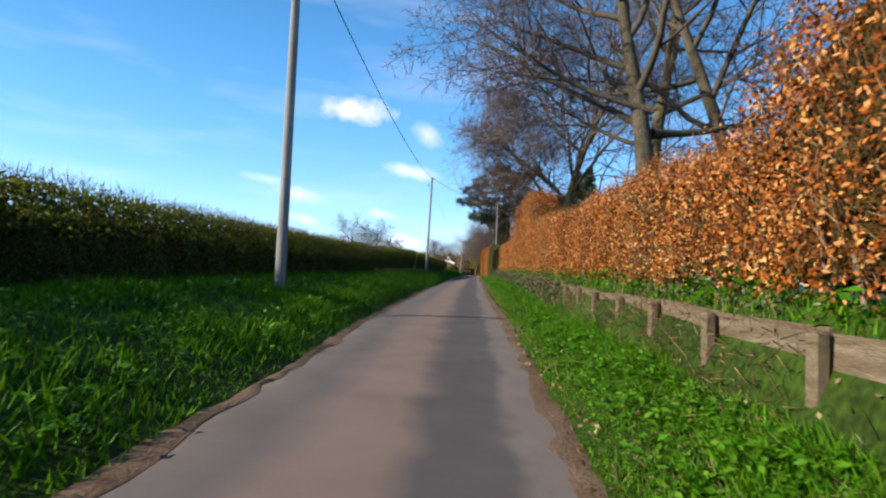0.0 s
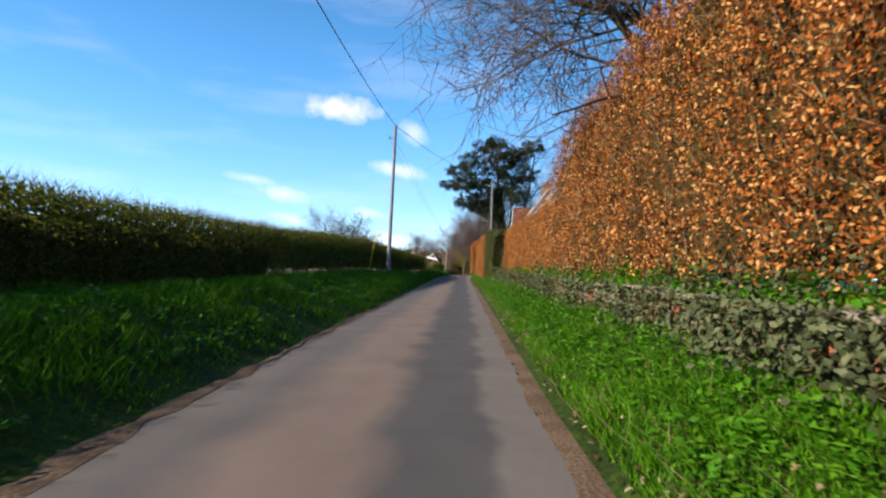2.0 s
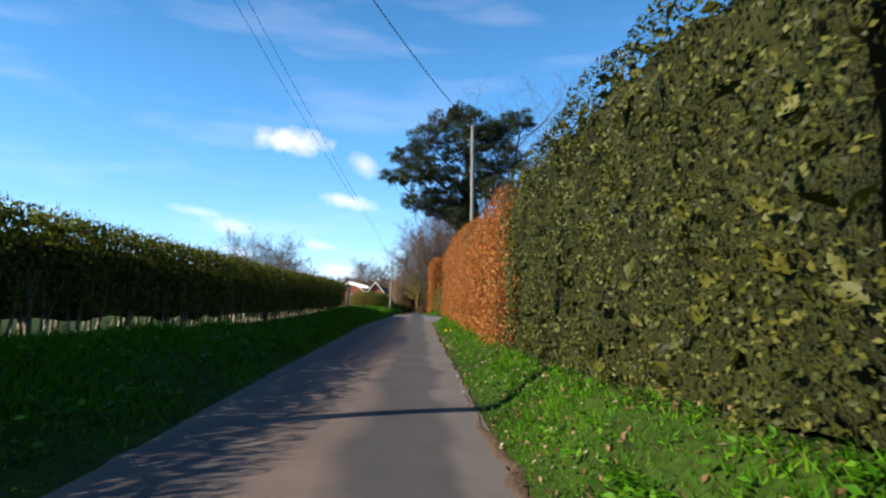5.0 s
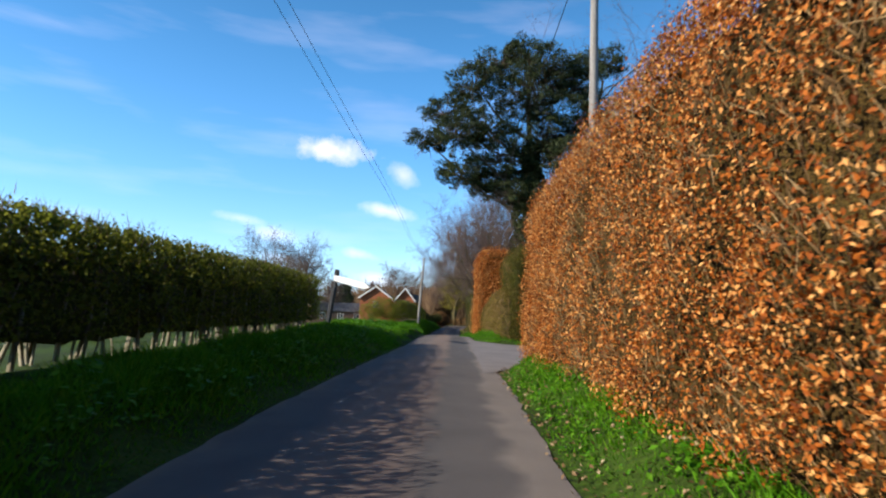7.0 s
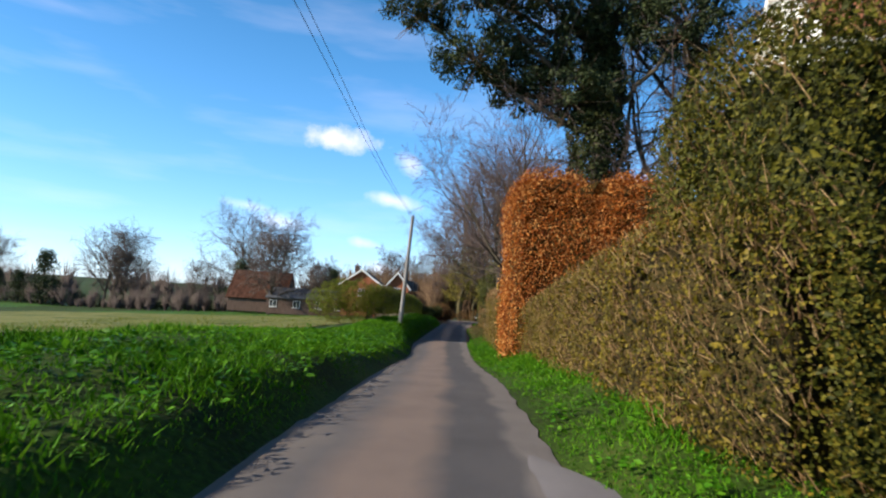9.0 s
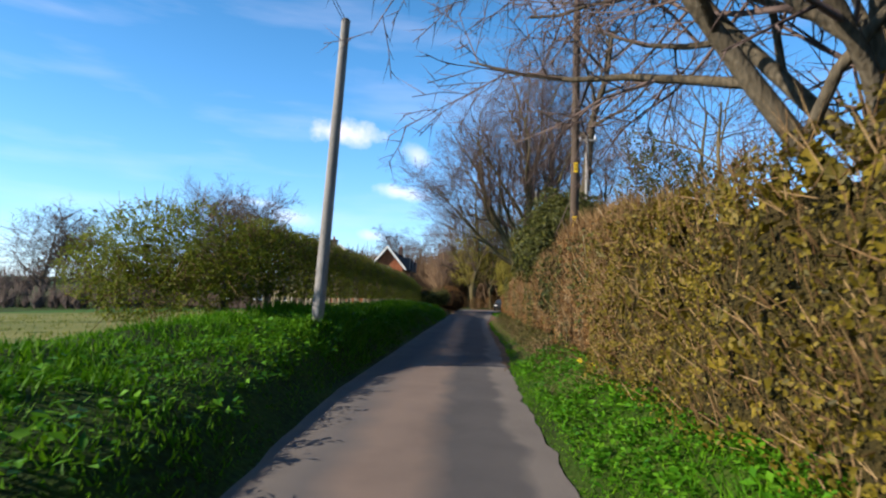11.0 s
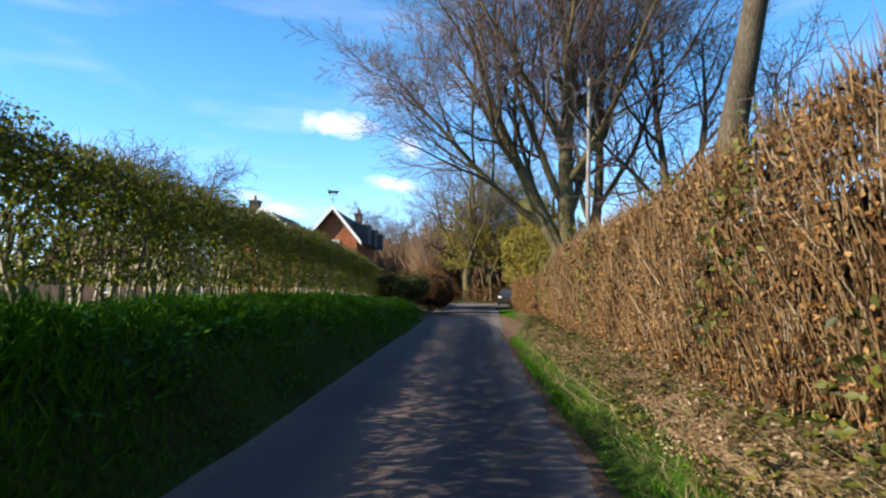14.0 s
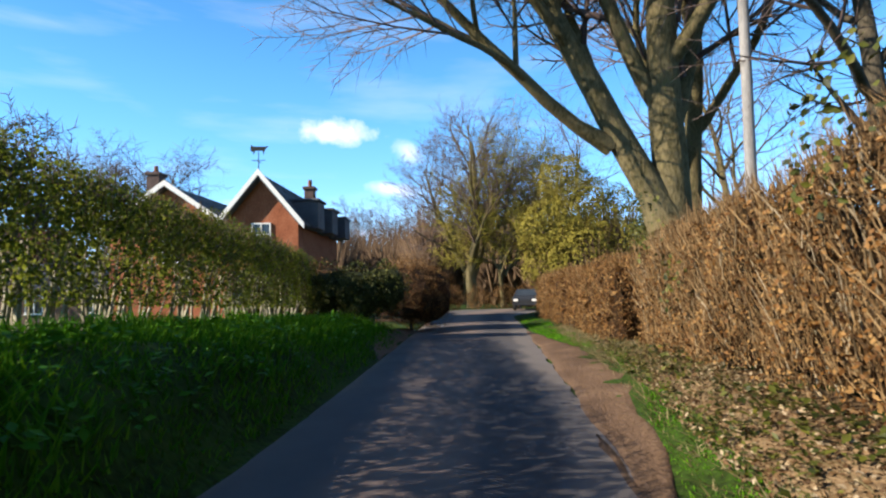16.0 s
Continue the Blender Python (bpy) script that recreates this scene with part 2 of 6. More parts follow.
M_BARN_TILE = mat("old_brown_tile", [(0.05, 0.02, 0.013), (0.09, 0.037, 0.022), (0.13, 0.06, 0.038)], 0.85, 1.5, 16, 0.4, 0.02, island=0.5)
M_SLATE = mat("slate", [(0.05, 0.05, 0.055), (0.10, 0.10, 0.11), (0.16, 0.155, 0.16)], 0.6, 2, 20, 0.4, 0.02, island=0.4)
M_TIMBER = mat("dark_timber", [(0.05, 0.032, 0.024), (0.10, 0.065, 0.05), (0.16, 0.11, 0.085)], 0.85, 2, 25, 0.5, 0.02, stretch=(3, 3, 0.5))
M_TIMBER_BLACK = mat("weathered_black_timber", [(0.012, 0.012, 0.013), (0.035, 0.035, 0.037), (0.11, 0.11, 0.115)], 0.8, 4, 30, 0.6, 0.01, stretch=(3, 3, 0.5))
M_GLASS = mat("window_glass", [(0.02, 0.025, 0.03), (0.04, 0.05, 0.06)], 0.06, 1, 3, 0, spec=0.6)
M_DIRT = mat("roadside_dirt", [(0.062, 0.0372, 0.0217), (0.124, 0.0806, 0.0496), (0.1984, 0.1426, 0.093)], 0.95, 2.2, 26, 0.7, 0.02)
M_CAR = mat("dark_car_paint", [(0.02, 0.022, 0.025), (0.03, 0.032, 0.036)], 0.25, 1, 3, 0, spec=0.6)
M_CARWHITE = mat("silver_car_paint", [(0.55, 0.56, 0.58), (0.62, 0.63, 0.65)], 0.3, 1, 3, 0, spec=0.6)
M_TYRE = mat("tyre_rubber", [(0.012, 0.012, 0.012), (0.025, 0.025, 0.025)], 0.85, 4, 40, 0.2)
M_WOOD_BROWN = mat("brown_twigs", [(0.05, 0.03, 0.018), (0.10, 0.064, 0.038), (0.16, 0.105, 0.06)], 0.9, 0.3, 3, 0, island=0.5)
M_WOOD_FAR = mat("far_twigs", [(0.049, 0.0385, 0.0315), (0.091, 0.07, 0.0595), (0.133, 0.105, 0.091)], 0.9, 0.3, 3, 0, island=0.5)


def banded(name, u_colours, rough, scale, fine, bump):
    """A lane's surface: colour bands along its length by the u of its uv map, with speckle and patches over them."""
    m = mat(name, [(0.75, 0.75, 0.75), (1.0, 1.0, 1.0), (1.18, 1.16, 1.12)], rough, scale, fine, bump, 0.012)
    n, l = m.node_tree.nodes, m.node_tree.links
    bsdf = next(x for x in n if x.type == "BSDF_PRINCIPLED")
    speck = next(x for x in n if x.type == "VALTORGB")
    uv, sep, ramp, mul = n.new("ShaderNodeUVMap"), n.new("ShaderNodeSeparateXYZ"), n.new("ShaderNodeValToRGB"), n.new("ShaderNodeMix")
    wob, wadd = n.new("ShaderNodeTexNoise"), n.new("ShaderNodeMath")
    wob.inputs["Scale"].default_value, wob.inputs["Detail"].default_value = 0.9, 4
    tc = next(x for x in n if x.type == "TEX_COORD")
    l.new(tc.outputs["Object"], wob.inputs["Vector"])
    wadd.operation, wadd.inputs[1].default_value = "MULTIPLY_ADD", 0.22
    l.new(uv.outputs[0], sep.inputs[0]), l.new(wob.outputs[0], wadd.inputs[0]), l.new(sep.outputs[0], wadd.inputs[2])
    l.new(wadd.outputs[0], ramp.inputs[0])
    el = ramp.color_ramp.elements
    while len(el) < len(u_colours):
        el.new(0.5)
    for i, (u, c) in enumerate(u_colours):
        el[i].position, el[i].color = min(1, u + 0.11), (*c, 1)
    mul.data_type, mul.blend_type = "RGBA", "MULTIPLY"
    mul.inputs[0].default_value = 1
    l.new(ramp.outputs[0], mul.inputs[6]), l.new(speck.outputs[0], mul.inputs[7])
    l.new(mul.outputs[2], bsdf.inputs["Base Color"])
    return m


M_ROAD = banded("lane_asphalt", [(0.0, (0.1888, 0.1459, 0.1115)), (0.05, (0.1373, 0.1184, 0.1047)), (0.22, (0.1073, 0.0961, 0.0927)), (0.36, (0.1728, 0.1302, 0.1084)), (0.54, (0.1728, 0.1302, 0.1084)), (0.64, (0.0815, 0.0755, 0.0755)), (0.84, (0.0901, 0.0824, 0.0815)), (0.89, (0.1630, 0.1416, 0.1287))], 0.85, 1.1, 120, 0.5)
M_DRIVE = mat("driveway_asphalt", [(0.115, 0.104, 0.104), (0.165, 0.15, 0.148), (0.215, 0.195, 0.19)], 0.88, 1.0, 110, 0.5, 0.012)
M_GROUND = mat("grass_ground", [(0.010, 0.013, 0.003), (0.018, 0.032, 0.003), (0.032, 0.065, 0.005), (0.06, 0.062, 0.014)], 0.95, 0.55, 14, 0.6, 0.05)
M_LICHEN = mat("lichen_twigs", [(0.10, 0.085, 0.014), (0.19, 0.16, 0.024), (0.28, 0.235, 0.045)], 0.9, 0.8, 9, 0, island=0.6)
M_MUD = mat("orange_mud", [(0.06, 0.036, 0.022), (0.12, 0.072, 0.042), (0.19, 0.12, 0.072)], 0.8, 1.6, 22, 0.7, 0.03)
M_LEAFBANK = mat("leaf_mould", [(0.06, 0.034, 0.016), (0.13, 0.08, 0.038), (0.21, 0.14, 0.075), (0.10, 0.10, 0.03)], 0.95, 1.8, 30, 1.0, 0.04)


# ---------------------------------------------------------------- building blocks
def mesh_np(name, verts, faces, material, smooth=False):
    """A mesh from arrays: verts (n, 3); faces (m, 3) or (m, 4)."""
    verts, faces = np.asarray(verts, np.float32), np.asarray(faces, np.int32)
    me = bpy.data.meshes.new(name)
    k = faces.shape[1]
    me.vertices.add(len(verts)), me.loops.add(faces.size), me.polygons.add(len(faces))
    me.vertices.foreach_set("co", verts.ravel())
    me.loops.foreach_set("vertex_index", faces.ravel())
    me.polygons.foreach_set("loop_start", np.arange(0, faces.size, k, dtype=np.int32))
    if smooth:
        me.polygons.foreach_set("use_smooth", np.ones(len(faces), bool))
    me.materials.append(material)
    me.update(calc_edges=True)
    return me


def place(name, me, parent=None, label="", category="", group="", kind=""):
    ob = new(name, me)
    if parent is not None:
        ob.parent = parent
    return tagged(ob, label, category, group, kind)


def thing(name, at, label, category, group="", kind=""):
    ob = new(name)
    ob.location = at
    return tagged(ob, label, category, group, kind)


def box_bm(size, centre=(0, 0, 0), bevel=0.0, bm=None, turn=None):
    own = bm is None
    bm = bmesh.new() if own else bm
    m = Matrix.Translation(centre) @ (turn or Matrix()) @ Matrix.Diagonal((*size, 1))
    made = bmesh.ops.create_cube(bm, size=1, matrix=m)
    if bevel:
        edges = list({e for v in made["verts"] for e in v.link_edges})
        bmesh.ops.bevel(bm, geom=edges, offset=bevel, segments=1, affect="EDGES")
    return bm


def rod_bm(a, b, r0, r1=None, sides=10, bm=None):
    bm = bm or bmesh.new()
    a, b = Vector(a), Vector(b)
    r1 = r0 if r1 is None else r1
    q = (b - a).to_track_quat("Z", "Y").to_matrix().to_4x4()
    bmesh.ops.create_cone(bm, cap_ends=True, segments=sides, radius1=r0, radius2=r1, depth=(b - a).length,
                          matrix=Matrix.Translation((a + b) / 2) @ q)
    return bm


def part(name, bm, material, parent, label=""):
    me = bpy.data.meshes.new(name)
    bm.to_mesh(me)
    bm.free()
    me.materials.append(material)
    ob = new(name, me)
    ob.parent = parent
    return tagged(ob, label)


def poly_bm(points, faces, bm=None):
    bm = bm or bmesh.new()
    vs = [bm.verts.new(p) for p in points]
    for f in faces:
        bm.faces.new([vs[i] for i in f])
    return bm


def unit(v):
    return v / np.maximum(np.linalg.norm(v, axis=-1, keepdims=True), 1e-9)


def leaf_arrays(p, nrm, length, width, rng, wild=0.8, fold=0.12, along=None):
    """Folded leaves at p: four corners and two triangles each."""
    n = len(p)
    nn = unit(nrm + wild * rng.normal(size=(n, 3)))
    t = rng.normal(size=(n, 3)) if along is None else along + 0.35 * rng.normal(size=(n, 3))
    t = unit(t - (t * nn).sum(1, keepdims=True) * nn)
    b = np.cross(nn, t)
    length, width = np.broadcast_to(length, n)[:, None], np.broadcast_to(width, n)[:, None]
    lift = nn * fold * length
    v = np.stack([p - t * length / 2, p + b * width / 2 + lift, p + t * length / 2, p - b * width / 2 + lift], 1).reshape(-1, 3)
    i = np.arange(n)[:, None] * 4
    f = np.stack([np.concatenate([i, i + 3, i + 2], 1), np.concatenate([i, i + 2, i + 1], 1)], 1).reshape(-1, 3)
    return v, f


def stick_arrays(a, b, r0, r1):
    """Three-sided tapered sticks from a to b."""
    n = len(a)
    d = unit(b - a)
    ref = np.where(np.abs(d[:, 2:3]) < 0.9, np.array([[0, 0, 1.0]]), np.array([[1.0, 0, 0]]))
    u = unit(np.cross(d, ref))
    w = np.cross(d, u)
    r0, r1 = np.broadcast_to(r0, n)[:, None], np.broadcast_to(r1, n)[:, None]
    rings = []
    for c, r in ((a, r0), (b, r1)):
        for k in range(3):
            ang = k * 2 * np.pi / 3
            rings.append(c + r * (np.cos(ang) * u + np.sin(ang) * w))
    v = np.stack(rings, 1).reshape(-1, 3)
    i = np.arange(n)[:, None] * 6
    f = np.stack([np.concatenate([i + k, i + (k + 1) % 3, i + 3 + (k + 1) % 3, i + 3 + k], 1) for k in range(3)], 1).reshape(-1, 4)
    return v, f


def cone_arrays(a, b, r):
    """Three-sided sticks that run out to a point."""
    n = len(a)
    d = unit(b - a)
    ref = np.where(np.abs(d[:, 2:3]) < 0.9, np.array([[0, 0, 1.0]]), np.array([[1.0, 0, 0]]))
    u = unit(np.cross(d, ref))
    w = np.cross(d, u)
    r = np.broadcast_to(r, n)[:, None]
    v = np.stack([a + r * (np.cos(k) * u + np.sin(k) * w) for k in (0, 2.094, 4.189)] + [b], 1).reshape(-1, 3)
    i = np.arange(n)[:, None] * 4
    f = np.stack([np.concatenate([i + k, i + (k + 1) % 3, i + 3], 1) for k in range(3)], 1).reshape(-1, 3)
    return v, f


def join(*pairs):
    vs, fs, off = [], [], 0
    for v, f in pairs:
        vs.append(v), fs.append(f + off)
        off += len(v)
    return np.concatenate(vs), np.concatenate(fs)


def tube_arrays(pts, radii, sides):
    """A tube along a polyline."""
    pts, radii = np.asarray(pts, float), np.asarray(radii, float)
    d = unit(np.gradient(pts, axis=0))
    ref = np.array([1.0, 0.2, 0.1])
    u = unit(np.cross(d, ref))
    w = np.cross(d, u)
    ang = np.arange(sides) * 2 * np.pi / sides
    v = (pts[:, None] + radii[:, None, None] * (np.cos(ang)[None, :, None] * u[:, None] + np.sin(ang)[None, :, None] * w[:, None])).reshape(-1, 3)
    k = np.arange(sides)
    f = []
    for s in range(len(pts) - 1):
        f.append(np.stack([s * sides + k, s * sides + (k + 1) % sides, (s + 1) * sides + (k + 1) % sides, (s + 1) * sides + k], 1))
    return v, np.concatenate(f)


# ---------------------------------------------------------------- the lie of the land
def table(*pairs):
    ys, vs = [p[0] for p in pairs], [p[1] for p in pairs]
    return lambda y: np.interp(y, ys, vs)


ROAD_L = table((-60, -1.8), (24, -1.8), (30, -2.05), (36, -2.35), (55, -2.5), (72, -2.4), (90, -2.45), (105, -2.4), (112, -2.05), (118, -1.65), (128, -1.4),
               (140, -1.6), (148, -2.1), (154, -2.0), (165, -1.9), (180, -1.65), (190, -1.6), (260, -1.5), (420, 8))
ROAD_R = table((-60, 1.1), (25, 1.1), (40, 1.1), (50, 0.95), (70, 0.98), (97, 1.0), (111, 1.12), (127, 1.0), (132, 0.85), (148, 0.8), (158, 1.0), (167, 1.12),
               (176, 1.32), (180, 1.55), (188, 2.0), (193, 2.35), (203, 2.7), (208, 4.5), (213, 12), (420, 12))
BANK_X = table((0, -4.7), (84, -4.7), (95, -3.7), (118, -3.6), (146, -3.2), (151, -2.95), (183, -2.9), (190, -3.2))
BANK_Z = table((0, 0.72), (84, 0.72), (95, 0.45), (118, 0.58), (132, 0.5), (145, 0.55), (149, 0.75), (151, 1.02), (176, 0.98), (186, 0.7), (192, 0.15))
HEDGE_L = table((0, -7.2), (62, -7.2), (77, -7.0), (86, -6.1), (95, -4.75), (118, -4.6), (149, -4.2), (185, -4.2))
HEDGE_LZ = table((0, 0.62), (54, 0.62), (70, 0.72), (85, 0.75), (95, 0.55), (118, 0.45), (146, 0.85), (151, 1.05), (178, 1.0), (188, 0.7), (194, 0.15))
VERGE_X = table((0, 2.6), (76, 2.45), (81, 1.6), (100, 1.55), (112, 1.6), (124, 1.5), (148, 1.35), (170, 1.55), (176, 1.75), (182, 2.6), (190, 3.1), (200, 3.2))
VERGE_Z = table((0, 0.26), (40, 0.3), (47, 0.6), (72, 0.66), (80, 0.35), (89, 0.2), (109, 0.2), (112.2, -0.06), (119.6, -0.08), (121.6, 0.06), (124, 0.1), (148, 0.08), (178, 0.08), (190, 0.05))
HEDGE_R = table((0, 3.0), (76, 2.75), (81, 1.95), (100, 1.85), (113, 1.95), (124, 2.0), (148, 1.95), (170, 2.1), (176, 2.35), (182, 2.95), (190, 3.45), (200, 3.5))
HEDGE_RZ = table((0, 1.2), (72, 1.2), (79, 0.8), (89, 0.4), (111, 0.4), (113.4, -0.06), (118.8, -0.08), (120.6, 0.06), (124, 0.3), (148, 0.42), (178, 0.4), (184, 0.2), (190, 0.1))
FIELD_Z = table((0, 0.35), (118, 0.3), (150, 0.3), (200, 0.0))

GX, GY = np.arange(-15, 15.01, 0.1), np.arange(-12, 232.01, 0.5)
height = np.zeros((len(GY), len(GX)))
for r_, y_ in enumerate(GY):
    lx, rx = float(ROAD_L(y_)), float(ROAD_R(y_))
    hx, bx = float(HEDGE_L(y_)), float(BANK_X(y_))
    vx, qx = float(VERGE_X(y_)), float(HEDGE_R(y_))
    foot = float(np.interp(y_, [84, 96, 112, 120], [0, 0.3, 0.5, 1]))
    xs_ = [-15, hx - 2.5, hx - 0.4, bx, (1 - foot) * 0.5 * (bx + lx - 0.3) + foot * (lx - 0.6), lx - 0.3 + 0.18 * foot, lx, rx, rx + 0.35, max(vx, rx + 0.4), max(qx, rx + 0.6), max(qx, rx + 0.6) + 3, 15]
    if y_ < 79:
        xs_[9], xs_[10] = qx - 0.36, qx - 0.02
    zs_ = [float(FIELD_Z(y_)) - 0.15, float(FIELD_Z(y_)), float(HEDGE_LZ(y_)), float(BANK_Z(y_)), (0.6 + 0.08 * foot) * float(BANK_Z(y_)), 0.05, -0.03, -0.03, 0.02,
           float(VERGE_Z(y_)), float(HEDGE_RZ(y_)), float(HEDGE_RZ(y_)), float(HEDGE_RZ(y_)) * (0.4 if float(HEDGE_RZ(y_)) > 0 else 1)]
    height[r_] = np.interp(GX, xs_, zs_)
for _ in range(2):
    height[:, 1:-1] = (height[:, :-2] + 2 * height[:, 1:-1] + height[:, 2:]) / 4


DRIVE_Y = [110.2, 111.5, 112.6, 113.6, 114.2, 118.2, 118.6, 119, 119.5, 120, 120.5, 121, 121.6, 122.3, 123]
DRIVE_X = [0.85, 1.5, 2.5, 5.5, 16, 16, 9, 6.4, 4.8, 3.7, 2.9, 2.3, 1.75, 1.3, 0.85]


def rough_z(x, y):
    return 0.035 * np.sin(1.9 * x + 0.7 * y) * np.sin(1.3 * y - 0.6 * x) + 0.025 * np.sin(4.1 * x - 2.3 * y + 1.0) + 0.02 * np.sin(5.7 * y + 3 * x)


def ground_z(x, y):
    """Height of the land."""
    x, y = np.broadcast_arrays(np.asarray(x, float), np.asarray(y, float))
    cx, cy = np.clip(x, -15, 14.99), np.clip(y, -12, 231.99)
    fx, fy = (cx + 15) / 0.1, (cy + 12) / 0.5
    ix, iy = np.clip(fx.astype(int), 0, len(GX) - 2), np.clip(fy.astype(int), 0, len(GY) - 2)
    tx, ty = fx - ix, fy - iy
    z = (height[iy, ix] * (1 - tx) + height[iy, ix + 1] * tx) * (1 - ty) + (height[iy + 1, ix] * (1 - tx) + height[iy + 1, ix + 1] * tx) * ty
    on = ((x > ROAD_L(y) - 0.12) & (x < ROAD_R(y) + 0.3)) | ((y > 112.5) & (y < 119.5) & (x > 0))
    z = z + np.where(on, 0, rough_z(x, y) * np.clip(np.minimum(np.abs(x - ROAD_L(y)), np.abs(x - ROAD_R(y))), 0, 1))
    z = np.where((y > 110.2) & (y < 123) & (x > 0.6) & (x < np.interp(y, DRIVE_Y, DRIVE_X) - 0.1), np.minimum(z, -0.06), z)
    away = np.clip((-x - 15) / 45, 0, 1) * np.clip((y - 60) / 60, 0, 1)
    return z - 1.7 * away - np.where((x > ROAD_L(y) + 0.1) & (x < ROAD_R(y) - 0.1), 0.05, 0)


def sheet(name, xs, ys, material, lift=0.0, label="", category="", kind="structure", keep=None):
    X, Y = np.meshgrid(xs, ys)
    Z = ground_z(X, Y) + lift
    v = np.stack([X, Y, Z], -1).reshape(-1, 3)
    nx = len(xs)
    i = (np.arange(len(ys) - 1)[:, None] * nx + np.arange(nx - 1)[None]).ravel()
    f = np.stack([i, i + 1, i + nx + 1, i + nx], 1)
    return place(name, mesh_np(name, v, f, material, True), None, label, category, "", kind)


far_x = [30, 45, 70, 110, 180, 320, 700, 1500, 3000]
xs = np.array(sorted([-a for a in far_x] + far_x + [-22, -18, 18, 22] + list(np.arange(-15, 15.01, 0.2))))
ys = np.array([-3000, -1200, -400, -150, -60, -30] + list(np.arange(-12, 109.01, 1.0)) + list(np.arange(110, 124.01, 0.2)) + list(np.arange(125, 232.01, 1.0)) + [240, 260, 300, 380, 520, 800, 1400, 3000])
sheet("ground", xs, ys, M_GROUND, 0, "grassy verges, banks and farmland beside the lane", "ground")


def ribbon(name, left, right, y0, y1, step, material, z, cross, label, category, ragged=0.05, seed=1, crown=0.035):
    """A strip of surface between two edges, as functions of y, with a slight crown and ragged edges."""
    rng = np.random.default_rng(seed)
    ys = np.arange(y0, y1 + 0.01, step)
    u = np.linspace(0, 1, cross)
    jl, jr = ragged * rng.normal(size=len(ys)), ragged * rng.normal(size=len(ys))
    a, b = left(ys) + jl, right(ys) + jr
    X = a[:, None] + (b - a)[:, None] * u[None]
    Y = np.broadcast_to(ys[:, None], X.shape)
    Z = z + crown * (1 - (2 * u[None] - 1) ** 2) + 0 * X
    v = np.stack([X, Y, Z], -1).reshape(-1, 3)
    i = (np.arange(len(ys) - 1)[:, None] * cross + np.arange(cross - 1)[None]).ravel()
    f = np.stack([i, i + 1, i + cross + 1, i + cross], 1)
    me = mesh_np(name, v, f, material, True)
    uv = me.uv_layers.new(name="across")
    U = np.broadcast_to(u[None], X.shape).ravel()[f.ravel()]
    uv.data.foreach_set("uv", np.stack([U, (Y.ravel()[f.ravel()]) * 0.1], 1).astype(np.float32).ravel())
    return place(name, me, None, label, category, "", "structure")


ribbon("road", ROAD_L, ROAD_R, -40, 214, 0.35, M_ROAD, -0.01, 13, "narrow worn asphalt country lane with pale gritty edges", "road", 0.022, 2)
ribbon("dirt_shoulder", lambda y: ROAD_R(y) - 0.1, lambda y: ROAD_R(y) + np.interp(y, [-20, 30, 50, 76, 86], [0.16, 0.2, 0.42, 0.40, -0.08]) + 0.05 * np.sin(0.9 * y),
       -20, 87, 0.4, M_DIRT, -0.012, 4, "bare brown dirt shoulder along the lane", "dirt", 0.06, 3, 0.012)
ribbon("muddy_edge", lambda y: ROAD_R(y) - 0.1, lambda y: ROAD_R(y) + np.interp(y, [151, 154, 158, 166, 175, 177.5], [-0.06, 0.2, 0.22, 0.06, 0.05, -0.05]) + 0.04 * np.sin(1.1 * y),
       151, 178, 0.4, M_MUD, -0.012, 4, "muddy orange-brown edge beside the lane", "dirt", 0.05, 4, 0.012)
ribbon("dirt_edge", lambda y: ROAD_L(y) - np.interp(y, [20, 30, 50, 68], [0.1, 0.08, 0.04, -0.05]) - 0.05 * np.sin(0.8 * y), lambda y: ROAD_L(y) + 0.12, 16, 68, 0.4, M_DIRT, 0.0, 4,
       "worn brown dirt edge of the lane below a bank", "dirt", 0.05, 6, 0.012)
ribbon("driveway", lambda y: 0 * y + 0.75, lambda y: np.interp(y, DRIVE_Y, DRIVE_X),
       110.2, 123, 0.2, M_DRIVE, 0.004, 12, "grey asphalt driveway mouth joining the lane", "driveway", 0.02, 5, 0.004)


M_MEADOW = mat("pale_meadow", [(0.05, 0.062, 0.012), (0.10, 0.115, 0.022), (0.17, 0.165, 0.045), (0.24, 0.2, 0.075)], 0.95, 0.35, 9, 0.6, 0.05)
M_CROP = mat("green_crop", [(0.018, 0.05, 0.005), (0.035, 0.095, 0.008), (0.06, 0.14, 0.012)], 0.95, 0.3, 8, 0.6, 0.05)
sheet("meadow", np.arange(-120, -8.5, 3.0), np.arange(124, 186.1, 2.0), M_MEADOW, 0.05, "pale straw-green meadow beyond the grass bank", "field")
sheet("crop_field", np.arange(-160, -9.5, 5.0), np.arange(186, 222.1, 3.0), M_CROP, 0.05, "dark green crop across the meadow", "field")


def bank_strip(name, left, right, y0, y1, material, label):
    """A strip laid over the lie of the land."""
    ys, u = np.arange(y0, y1 + 0.01, 0.35), np.linspace(0, 1, 9)
    X = left(ys)[:, None] + (right(ys) - left(ys))[:, None] * u[None] + 0.05 * np.sin(2.1 * ys)[:, None]
    Y = np.broadcast_to(ys[:, None], X.shape)
    Z = ground_z(X, Y) + np.where((u > 0.05) & (u < 0.95), 0.02, -0.03)[None]
    i = (np.arange(len(ys) - 1)[:, None] * 9 + np.arange(8)[None]).ravel()
    place(name, mesh_np(name, np.stack([X, Y, Z], -1).reshape(-1, 3), np.stack([i, i + 1, i + 10, i + 9], 1), material, True), None, label, "ground", "", "structure")


